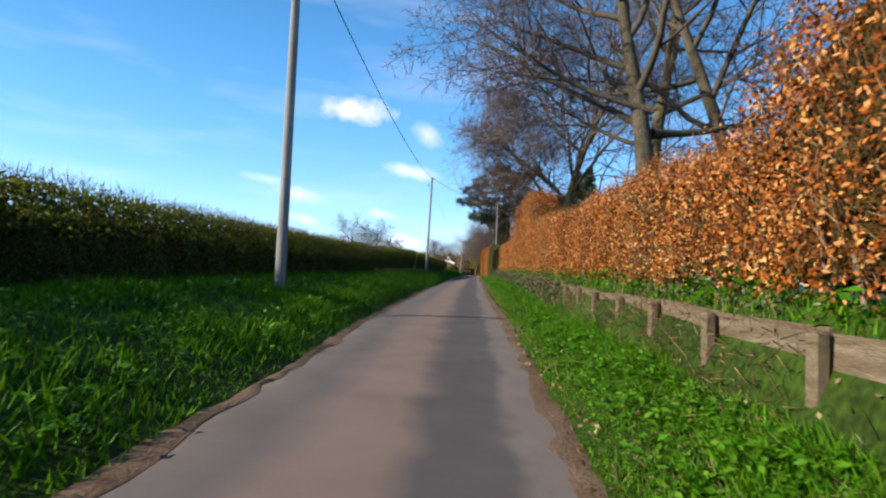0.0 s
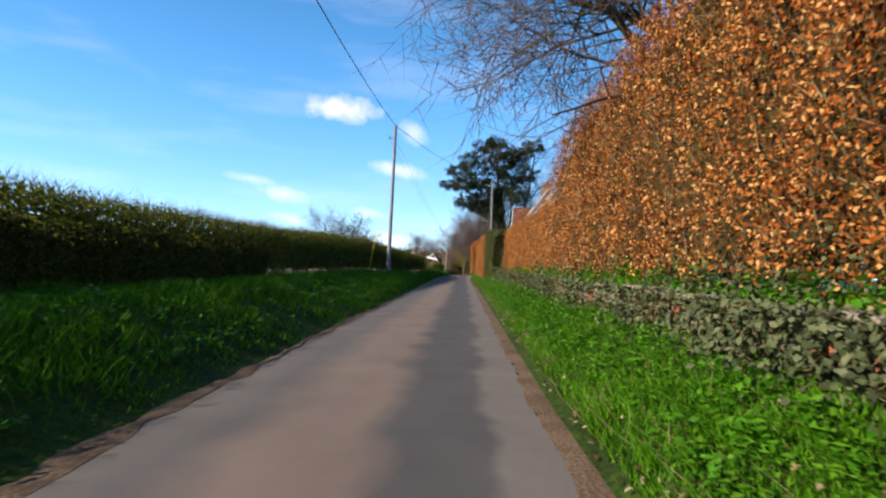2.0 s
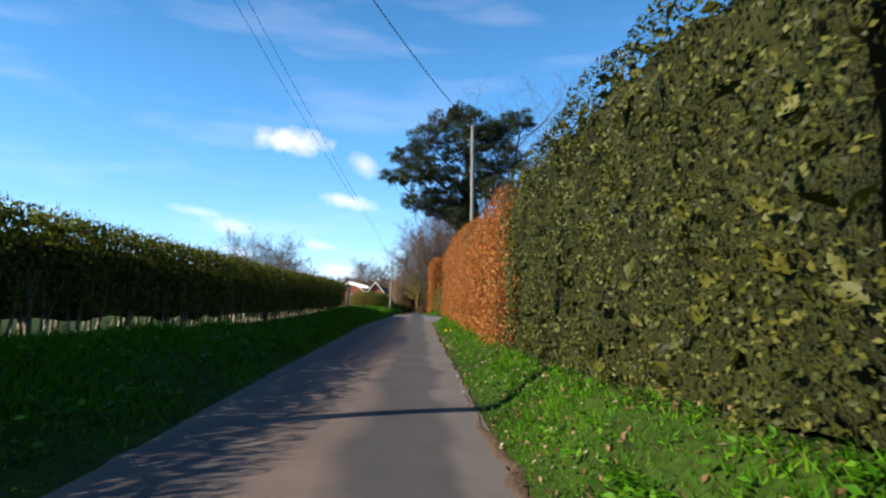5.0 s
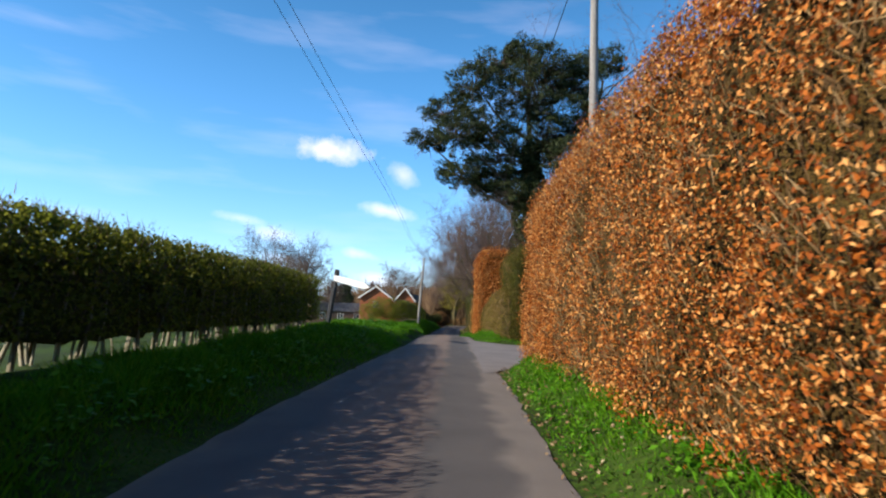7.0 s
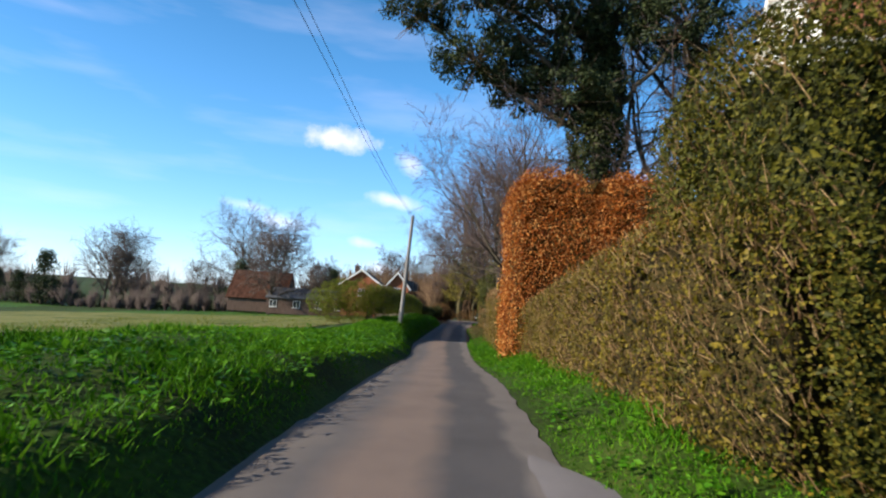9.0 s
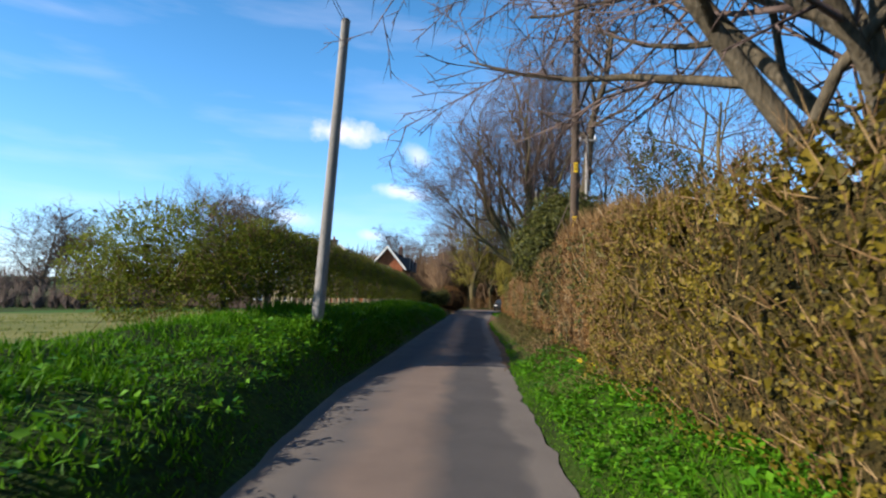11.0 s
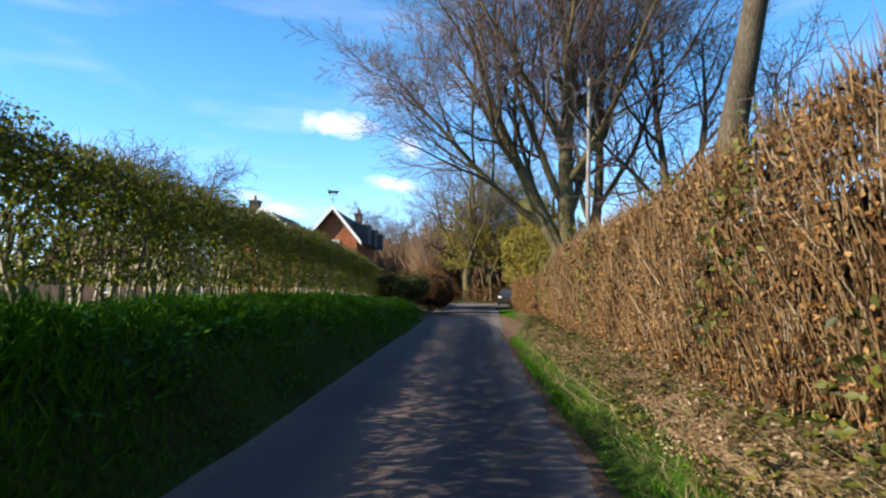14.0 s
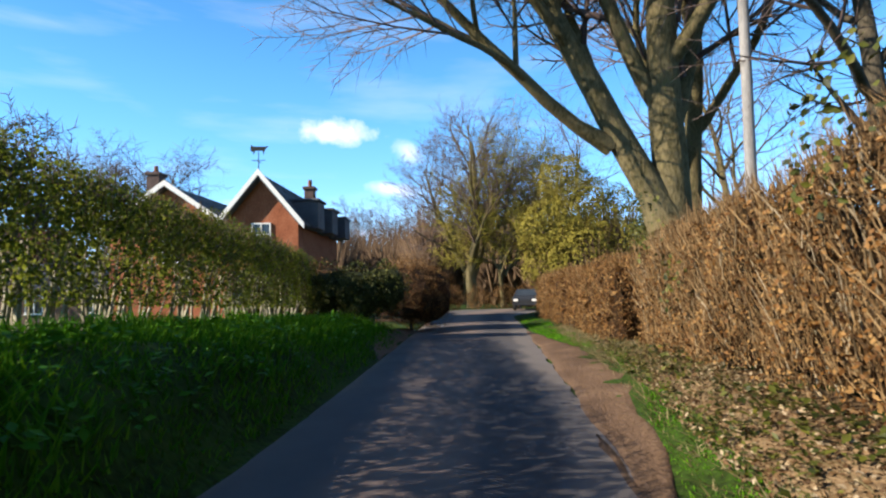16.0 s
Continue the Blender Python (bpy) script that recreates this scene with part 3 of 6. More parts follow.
bank_strip("leafy_bank", lambda y: VERGE_X(y) + 0.12, lambda y: HEDGE_R(y) + 1.2, 150, 184, M_LEAFBANK, "brown leaf mould on the bank below a hedge")
bank_strip("muddy_verge", lambda y: ROAD_L(y) - np.interp(y, [184, 187, 190, 193], [0.0, 0.7, 1.1, 0.2]), lambda y: ROAD_L(y) + 0.06, 184, 193, M_MUD, "bare orange-brown earth below a garden bank")
bank_strip("muddy_verge", lambda y: ROAD_R(y) - 0.06, lambda y: ROAD_R(y) + np.interp(y, [173.5, 176, 178, 181, 185, 188, 192], [0.05, 0.2, 0.5, 0.95, 0.95, 0.5, 0.0]), 173.5, 192, M_MUD, "churned orange-brown mud beside the lane")


M_YEW = mat("yew_leaf", [(0.018, 0.022, 0.003), (0.06, 0.062, 0.007), (0.135, 0.118, 0.014)], 0.55, 0.8, 9, 0, island=0.7, glow=0.2, spec=0.12)
M_HAZEL = mat("hazel_leaf", [(0.07, 0.09, 0.008), (0.15, 0.18, 0.014), (0.24, 0.26, 0.03)], 0.5, 0.7, 9, 0, island=0.6, glow=0.45)
# ---------------------------------------------------------------- hedges
def hedge(name, label, y0, y1, face, depth, zbase, ztop, leaf_mat, core_mat, leaf=(0.075, 0.05), per_m2=450, seed=1, side=1, clear=0.0, twigs=0,
          twig_mat=None, twig_len=(0.15, 0.4), core=True, round_top=0.35, ends=True, stems=0, shag=0.12, spikes=0, group="", back=0.08, core_in=0.22, twig_r=0.006, patch=0.0, core_drop=0.0, cards=16, thin=None, upright=1.0, card=0.2, clump=0, spray=0.07, shoots=0, sparse=()):
    """A clipped hedge along the lane. face: x of the side towards the lane as a function of y; side: +1 if its depth lies towards +x.
    clear: height over the soil below which only stems show; spikes: cut shoots a metre standing out of the top."""
    rng = np.random.default_rng(seed)
    top = thing(name, (float(face((y0 + y1) / 2)), (y0 + y1) / 2, float(zbase((y0 + y1) / 2))), label, "hedge", group)
    inv = -np.array(top.location)
    length = y1 - y0
    hmax = float(np.max(ztop(np.linspace(y0, y1, 40)) - zbase(np.linspace(y0, y1, 40))))

    def lump(y, z):
        return 0.09 * np.sin(1.7 * y + seed) * np.sin(2.1 * z + 0.8 * y) + 0.06 * np.sin(3.9 * y + 2.3 * z + seed)

    def surface(y, s, inset):
        """s in 0..1 up the face towards the lane, 1..2 over the top, 2..3 down the back."""
        zb, zt = zbase(y) + clear, ztop(y)
        r = np.minimum(round_top, 0.45 * (zt - zb))
        h = zt - zb
        ex = np.clip((np.minimum(y - y0, y1 - y)) / max(0.6, round_top), 0, 1)
        endr = np.sqrt(np.clip(1 - (1 - ex) ** 2, 0, 1)) if ends else 1 + 0 * y
        d = np.where(s < 1, 0, np.where(s < 2, (s - 1) * depth, depth))
        z = np.where(s < 1, s * h, np.where(s < 2, h, (3 - s) * h))
        over = np.clip((z - (h - r)) / r, 0, 1)
        edge = np.minimum(d, depth - d)
        inward = r * (1 - np.sqrt(1 - over ** 2 * 0.98)) * np.where(edge < r, 1, 0)
        z = z - np.where((s >= 1) & (s < 2), r * (1 - np.sqrt(np.clip(1 - (1 - np.clip(edge / r, 0, 1)) ** 2, 0, 1))), 0) * 0.8
        mid = depth / 2
        d = np.where((s >= 1) & (s < 2), mid + (d - mid) * (1 - 2 * np.clip(inset, 0, 0.4 * depth) / depth), d)
        d = np.where(d < mid, d + inward * (s < 1), d - inward * (s > 2))
        d = mid + (d - mid) * (0.55 + 0.45 * endr)
        z = z * (0.86 + 0.14 * endr)
        shift = np.where(s < 1, -1, np.where(s > 2, 1, 0)) * lump(y, z)
        d = d + shift + np.where(s < 1, inset, np.where(s > 2, -inset, 0))
        z = z + np.where((s >= 1) & (s < 2), lump(y, d) - inset, 0)
        return np.stack([face(y) + side * d, y, zb + z], -1)

    def normal(s):
        return np.stack([np.where(s < 1, -side, np.where(s > 2, side, 0)), 0 * s, np.where((s > 0.85) & (s < 2.15), 1.0, 0.15)], -1)

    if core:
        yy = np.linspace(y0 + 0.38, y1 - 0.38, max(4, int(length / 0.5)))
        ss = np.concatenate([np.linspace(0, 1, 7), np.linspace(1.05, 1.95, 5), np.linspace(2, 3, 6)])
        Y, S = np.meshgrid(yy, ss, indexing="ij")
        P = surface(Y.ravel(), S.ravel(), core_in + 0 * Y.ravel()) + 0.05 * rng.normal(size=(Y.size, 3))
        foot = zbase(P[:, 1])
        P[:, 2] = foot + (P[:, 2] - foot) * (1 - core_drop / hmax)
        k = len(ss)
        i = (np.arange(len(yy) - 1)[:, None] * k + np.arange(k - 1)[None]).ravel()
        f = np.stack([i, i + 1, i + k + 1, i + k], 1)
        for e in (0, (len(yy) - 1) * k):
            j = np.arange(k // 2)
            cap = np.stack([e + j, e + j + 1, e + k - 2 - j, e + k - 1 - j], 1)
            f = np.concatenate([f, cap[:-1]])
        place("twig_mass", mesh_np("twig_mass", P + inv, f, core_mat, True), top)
    if cards:
        # broken inner leafage that hides the heart of the hedge
        m_ = int(length * depth * cards * 6)
        y, s = rng.uniform(y0 + 0.25, y1 - 0.25, m_), rng.uniform(0, 2.6, m_)
        q = surface(y, s, rng.uniform(0.05, core_in + 0.12, m_))
        if thin is not None:
            q = q[q[:, 2] < ztop(q[:, 1]) - thin(q[:, 1]) * rng.uniform(0.4, 1.9, m_)]
        k_ = card * rng.uniform(0.5, 1.3, len(q))
        place("inner_leafage", mesh_np("inner_leafage", *leaf_arrays(q + inv, np.tile([-side, 0, 0.4], (len(q), 1)).astype(float), k_, k_ * 0.55, rng, 0.9), leaf_mat), top, kind="stuff")
    # leaves
    hh = np.mean(ztop(np.linspace(y0, y1, 30)) - zbase(np.linspace(y0, y1, 30))) - clear
    n = int(length * hh * per_m2)
    parts_ = [(0, 1, n), (1, 2, int(length * depth * per_m2 * (1.3 if clump else 0.8))), (2, 3, int(n * back))]
    ps, ns = [], []
    for a, b, m_ in parts_:
        y, s = rng.uniform(y0, y1, m_), rng.uniform(a, b, m_)
        if patch:
            keep = (np.sin(2.3 * y + 1.3 * seed) * np.sin(2.9 * s * hh + 0.9 * y) + 0.4 * np.sin(6.1 * y + 5 * s)) > -1.1 + patch * rng.uniform(0, 1, m_) * 2.0
            y, s = y[keep], s[keep]
        if clump:
            y, s = y[::clump], s[::clump]
            q = surface(y, s, rng.exponential(shag, len(y)) - shag * 0.8 + (s > 1) * (s < 2) * rng.uniform(-0.03, core_in, len(y)))
            q = np.repeat(q, clump, 0) + spray * rng.normal(size=(len(q) * clump, 3)) * np.array([0.8, 0.8, 1.3])
            ps.append(q), ns.append(np.repeat(normal(s), clump, 0))
            continue
        ps.append(surface(y, s, rng.exponential(shag, len(y)) - shag * 0.8)), ns.append(normal(s))
    if ends:
        m_ = int(depth * hh * per_m2 * 1.1)
        for ye, sg in ((y0, -1), (y1, 1)):
            q = np.stack([face(ye) + side * rng.uniform(0.1, depth - 0.1, m_), ye - sg * (rng.exponential(0.6 * shag, m_) - 0.04), 0 * np.zeros(m_)], -1)
            dz = rng.uniform(0, 1, m_)
            q[:, 2] = zbase(ye) + clear + dz * (ztop(ye) - zbase(ye) - clear) * 0.92
            q[:, 1] -= sg * 0.35 * np.clip(dz - 0.7, 0, 1) / 0.3
            ps.append(q), ns.append(np.tile([0, sg, 0.15], (m_, 1)).astype(float))
    p, nn = np.concatenate(ps), np.concatenate(ns)
    for ya, yb, lost in sparse:
        fade = np.clip(np.minimum(p[:, 1] - ya, yb - p[:, 1]) / 0.8, 0, 1) * (0.6 + 0.4 * np.sin(3.1 * p[:, 1] + 2.4 * p[:, 2]))
        ok = rng.random(len(p)) > 1.5 * lost * fade
        p, nn = p[ok], nn[ok]
    if thin is not None:
        ok = (p[:, 2] < ztop(p[:, 1]) - thin(p[:, 1]) * rng.uniform(0.0, 2.0, len(p))) | (rng.random(len(p)) < 0.05)
        p, nn = p[ok], nn[ok]
    ln = leaf[0] * rng.uniform(0.6, 1.25, len(p))
    v, f = leaf_arrays(p + inv, nn, ln, ln * leaf[1] / leaf[0], rng)
    place("foliage", mesh_np("foliage", v, f, leaf_mat), top, kind="stuff")
    if twigs:
        m_ = int(length * hh * twigs)
        y, s = rng.uniform(y0, y1, m_), np.where(rng.random(m_) < 0.75, rng.uniform(0, 1, m_), rng.uniform(1, 2, m_))
        a = surface(y, s, rng.uniform(0.0, 0.2, m_))
        d = unit(normal(s) * 0.5 + rng.normal(size=(m_, 3)) * np.array([0.4, 0.5, 0.5]) + np.array([0, 0, upright]))
        b = a + d * rng.uniform(*twig_len, m_)[:, None]
        v, f = cone_arrays(a + inv, b + inv, twig_r * rng.uniform(0.7, 1.6, m_))
        place("twig_cover", mesh_np("twig_cover", v, f, twig_mat or M_TWIG), top, kind="stuff")
    if shoots:
        m_ = int(length * shoots)
        y, s = rng.uniform(y0 + 0.1, y1 - 0.1, m_), rng.uniform(0.0, 0.7, m_)
        a = surface(y, s, rng.uniform(0.0, 0.22, m_))
        d = unit(rng.normal(size=(m_, 3)) * np.array([0.16, 0.38, 0.1]) + np.array([-0.08 * side, 0, 1.0]))
        ln = rng.uniform(0.25, 0.8, m_)[:, None]
        mid = a + d * ln * 0.55
        b = mid + unit(d + rng.normal(0, 0.22, (m_, 3))) * ln * 0.45
        r = rng.uniform(0.005, 0.011, m_)
        v, f = join(stick_arrays(a + inv, mid + inv, r, r * 0.8), stick_arrays(mid + inv, b + inv, r * 0.8, r * 0.45))
        place("shoot_cover", mesh_np("shoot_cover", v, f, M_SHOOT), top, "pale upright cut shoots", kind="stuff")
    if spikes:
        m_ = int(length * spikes)
        y = rng.uniform(y0 + 0.3, y1 - 0.3, m_)
        a = surface(y, rng.uniform(1.02, 1.98, m_), 0.15 + 0 * y)
        b = a + np.stack([rng.normal(0, 0.08, m_), rng.normal(0, 0.08, m_), rng.uniform(0.1, 0.42, m_)], -1)
        v, f = stick_arrays(a + inv, b + inv, 0.012 * rng.uniform(0.5, 1.5, m_), 0.007)
        place("cut_shoot_fringe", mesh_np("cut_shoot_fringe", v, f, twig_mat or M_SHOOT), top, kind="stuff")
    if stems:
        m_ = int(length * stems)
        y = np.sort(rng.uniform(y0 + 0.2, y1 - 0.2, m_))
        x = face(y) + side * rng.uniform(0.25, depth * 0.7, m_)
        a = np.stack([x, y, zbase(y) - 0.15], -1)
        hgt = np.minimum(clear + 0.9, ztop(y) - zbase(y) - 0.2)
        b = a + np.stack([rng.normal(0, 0.10, m_), rng.normal(0.14, 0.2, m_), hgt], -1)
        mid = (a + b) / 2 + rng.normal(0, 0.05, (m_, 3))
        r = rng.uniform(0.018, 0.05, m_)
        v, f = join(stick_arrays(a + inv, mid + inv, r, r * 0.85), stick_arrays(mid + inv, b + inv, r * 0.85, r * 0.5))
        place("stem_growth", mesh_np("stem_growth", v, f, M_STEM), top, "pale bare hedge stems", kind="stuff")
    return top


zb_r, zb_l = HEDGE_RZ, HEDGE_LZ
PIT = 153.8     # where a pole stands in the hedge
BEECH_TOP1 = table((4, 3.6), (20, 3.7), (26.5, 3.9), (27.3, 3.4), (28.3, 2.9), (31.5, 3.2), (37, 3.15), (42, 3.35), (46, 3.5), (49, 3.9), (50.5, 5.2), (52, 5.5), (58, 5.4), (61.5, 5.2), (63.2, 3.7), (67, 3.6),
                   (74, 3.6), (80, 3.65))
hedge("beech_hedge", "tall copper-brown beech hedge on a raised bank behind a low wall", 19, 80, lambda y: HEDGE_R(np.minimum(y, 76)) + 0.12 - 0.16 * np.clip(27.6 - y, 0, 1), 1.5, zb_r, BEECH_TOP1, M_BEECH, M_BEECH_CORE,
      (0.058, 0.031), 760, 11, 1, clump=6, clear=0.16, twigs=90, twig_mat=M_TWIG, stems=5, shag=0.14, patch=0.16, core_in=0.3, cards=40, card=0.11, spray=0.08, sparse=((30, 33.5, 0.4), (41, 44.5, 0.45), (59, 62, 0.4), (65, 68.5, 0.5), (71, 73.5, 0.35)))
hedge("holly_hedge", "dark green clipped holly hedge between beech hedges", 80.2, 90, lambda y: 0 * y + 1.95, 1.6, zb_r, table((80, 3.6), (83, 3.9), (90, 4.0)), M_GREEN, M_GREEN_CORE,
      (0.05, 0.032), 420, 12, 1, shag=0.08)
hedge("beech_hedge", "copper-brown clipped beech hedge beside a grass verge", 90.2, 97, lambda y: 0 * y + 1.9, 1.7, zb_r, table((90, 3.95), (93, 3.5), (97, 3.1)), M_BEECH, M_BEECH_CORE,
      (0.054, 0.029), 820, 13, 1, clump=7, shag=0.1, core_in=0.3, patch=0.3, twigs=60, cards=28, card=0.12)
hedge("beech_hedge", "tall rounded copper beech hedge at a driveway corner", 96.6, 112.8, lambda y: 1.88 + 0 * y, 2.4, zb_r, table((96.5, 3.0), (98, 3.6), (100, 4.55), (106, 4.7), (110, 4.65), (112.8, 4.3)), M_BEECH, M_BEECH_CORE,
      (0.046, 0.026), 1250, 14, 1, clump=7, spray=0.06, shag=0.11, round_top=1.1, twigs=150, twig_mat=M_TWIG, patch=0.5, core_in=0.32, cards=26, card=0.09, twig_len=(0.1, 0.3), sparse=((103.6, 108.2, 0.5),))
# hedges round the far corner of the driveway
hedge("yew_hedge", "dark clipped evergreen hedge with a domed top", 121.5, 125.2, lambda y: 2.35 + 0 * y, 3.7, table((121, 0.15), (125, 0.3)), table((121.4, 3.75), (122.2, 4.15), (123.4, 4.3), (125.2, 4.1)), M_YEW, M_GREEN_CORE,
      (0.046, 0.03), 800, 15, 1, shag=0.12, round_top=1.0, twigs=40, twig_mat=M_TWIG, core_in=0.4, cards=110, card=0.1)
hedge("beech_hedge", "copper beech hedge screening a white cottage", 121.9, 123.2, lambda y: 5.45 + 0 * y, 7.9, table((121, 0.3), (125, 0.3)), table((122, 4.35), (124, 4.4)), M_BEECH, M_BEECH_CORE,
      (0.065, 0.045), 700, 16, 1, shag=0.09, round_top=0.3, core_in=0.3)
hedge("clipped_hedge", "low olive-brown clipped hedge sloping along the lane", 121.7, 135.5, lambda y: 1.95 + 0.6 * np.exp(-(y - 121.6) / 0.7), 1.5, zb_r, table((121.4, 2.0), (122.6, 2.35), (124, 2.3), (127, 2.1), (136, 1.75)), M_PRIVET, M_PRIVET_CORE,
      (0.045, 0.029), 560, 17, 1, shag=0.08, round_top=0.35, twigs=190, twig_len=(0.08, 0.26), core_in=0.3, cards=30, card=0.11)
for x_, deep_, seed_ in ((1.55, 2.7, 18), (4.05, 2.8, 27)):
    hedge("beech_hedge", "bright copper beech shrub clipped to a round top", 134.2, 137.0, lambda y, x_=x_: x_ + 0 * y, deep_, zb_r, table((134, 5.55), (135.2, 6.05), (137.2, 5.8)), M_BEECH, M_BEECH_CORE,
          (0.066, 0.046), 640, seed_, 1, shag=0.1, round_top=1.0, clump=6, group="copper beech shrubs by the lane", cards=40, card=0.12)
hedge("clipped_hedge", "yellow-green clipped hedge along the lane", 136.6, 148, lambda y: 1.75 + 0 * y, 1.5, zb_r, table((136, 2.6), (142, 2.5), (148, 2.6)), M_PRIVET, M_PRIVET_CORE,
      (0.045, 0.028), 520, 19, 1, shag=0.1, twigs=90, core_in=0.3)
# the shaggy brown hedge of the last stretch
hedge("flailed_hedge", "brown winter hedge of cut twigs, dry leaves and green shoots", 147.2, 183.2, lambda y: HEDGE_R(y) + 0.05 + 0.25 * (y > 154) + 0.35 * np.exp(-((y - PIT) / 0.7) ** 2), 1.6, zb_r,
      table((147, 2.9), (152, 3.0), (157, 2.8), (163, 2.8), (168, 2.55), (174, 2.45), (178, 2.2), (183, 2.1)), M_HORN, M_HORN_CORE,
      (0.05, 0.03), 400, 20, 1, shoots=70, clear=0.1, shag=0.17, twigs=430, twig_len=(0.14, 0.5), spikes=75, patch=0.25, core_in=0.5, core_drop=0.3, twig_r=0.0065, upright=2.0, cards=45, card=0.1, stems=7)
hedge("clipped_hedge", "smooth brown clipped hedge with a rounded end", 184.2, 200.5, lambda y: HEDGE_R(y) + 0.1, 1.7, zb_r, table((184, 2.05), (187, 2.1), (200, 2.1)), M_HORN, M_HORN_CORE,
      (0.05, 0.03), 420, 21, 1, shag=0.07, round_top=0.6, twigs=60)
# the thinner hedges that stand between the sun and the lane
HAW_TOP = table((2, 2.62), (34, 2.66), (50, 2.64), (60, 2.64), (68, 2.76), (76, 3.0), (84, 3.02), (92, 2.64), (98, 2.46), (113, 2.42), (117.6, 2.3))
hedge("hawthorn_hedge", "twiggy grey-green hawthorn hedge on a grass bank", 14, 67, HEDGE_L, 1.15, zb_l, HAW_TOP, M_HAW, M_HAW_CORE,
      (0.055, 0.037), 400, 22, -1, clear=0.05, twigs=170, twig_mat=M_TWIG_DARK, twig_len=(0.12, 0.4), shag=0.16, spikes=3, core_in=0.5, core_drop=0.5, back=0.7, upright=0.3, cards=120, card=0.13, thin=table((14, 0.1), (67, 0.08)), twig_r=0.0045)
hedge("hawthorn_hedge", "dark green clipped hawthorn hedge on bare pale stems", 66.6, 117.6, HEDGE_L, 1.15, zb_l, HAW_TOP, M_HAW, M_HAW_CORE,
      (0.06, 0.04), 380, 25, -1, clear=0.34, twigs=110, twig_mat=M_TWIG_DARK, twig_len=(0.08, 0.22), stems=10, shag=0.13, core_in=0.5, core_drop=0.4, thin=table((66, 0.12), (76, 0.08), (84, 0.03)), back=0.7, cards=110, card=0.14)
hedge("hawthorn_hedge", "tall sunlit green hawthorn hedge on bare pale stems", 151.2, 189.0, HEDGE_L, 1.2, zb_l, table((149, 2.7), (150.5, 2.95), (160, 3.0), (170, 2.92), (177, 2.95), (184, 2.75), (189, 2.5)), M_HAW, M_HAW_CORE,
      (0.058, 0.04), 600, 23, -1, clear=0.32, twigs=130, twig_mat=M_TWIG_DARK, twig_len=(0.12, 0.4), stems=9, shag=0.18, spikes=14, core=False, core_in=0.5, back=0.3, cards=120, card=0.115)


# ---------------------------------------------------------------- trees
def grow(rng, start, heading, length, radius, depth, spec, out):
    """Grows one branch and its children into out as (points, radii, level)."""
    level = spec["levels"] - depth
    n = max(3 if level < 3 else 2, int(length / spec["seg"][min(level, len(spec["seg"]) - 1)]))
    pts, d = [np.array(start, float)], unit(np.array(heading, float)[None])[0]
    step = length / n
    for k in range(n):
        d = unit((d + spec["wander"] * (0.5 if level == 0 else 1.0) * rng.normal(size=3) + np.array([0, 0, spec["rise"][min(level, len(spec["rise"]) - 1)]]))[None])[0]
        pts.append(pts[-1] + d * step)
    pts = np.array(pts)
    tip = spec["tip"]
    radii = radius * (1 - np.linspace(0, 1, n + 1) * (1 - tip))
    out.append((pts, radii, level))
    if depth <= 1:
        return
    kids = spec["kids"][min(level, len(spec["kids"]) - 1)]
    kids = max(1, int(kids * rng.uniform(0.75, 1.25)))
    lo = spec["bare"][min(level, len(spec["bare"]) - 1)]
    phase = rng.uniform(0, 6.28)
    for c in range(kids):
        u = lo + (1 - lo) * ((c + rng.uniform(0.1, 0.9)) / kids)
        i = min(int(u * n), n - 1)
        at = pts[i] + (pts[i + 1] - pts[i]) * (u * n - i)
        ax = unit((pts[i + 1] - pts[i])[None])[0]
        phase += 2.4 + rng.normal(0, 0.4)
        side = unit(np.cross(ax, [0.3, 0.5, 0.8])[None])[0]
        other = np.cross(ax, side)
        ang = radians(rng.uniform(*spec["angle"]))
        hd = ax * math.cos(ang) + (side * math.cos(phase) + other * math.sin(phase)) * math.sin(ang)
        ratio = rng.uniform(*spec["ratio"]) * (1.0 - spec["cone"] * u)
        grow(rng, at, hd, max(length * ratio, 0.25), max(radii[i] * spec["thin"], 0.006), depth - 1, spec, out)


WIDE = dict(levels=5, seg=[0.8, 0.6, 0.6, 0.6, 0.8], wander=0.13, rise=[0.05, 0.05, 0.03, 0.0, -0.03], kids=[11, 8, 6, 5], bare=[0.28, 0.2, 0.15, 0.1], angle=(32, 68),
            ratio=(0.42, 0.72), cone=0.35, thin=0.55, tip=0.25, least=0.008)


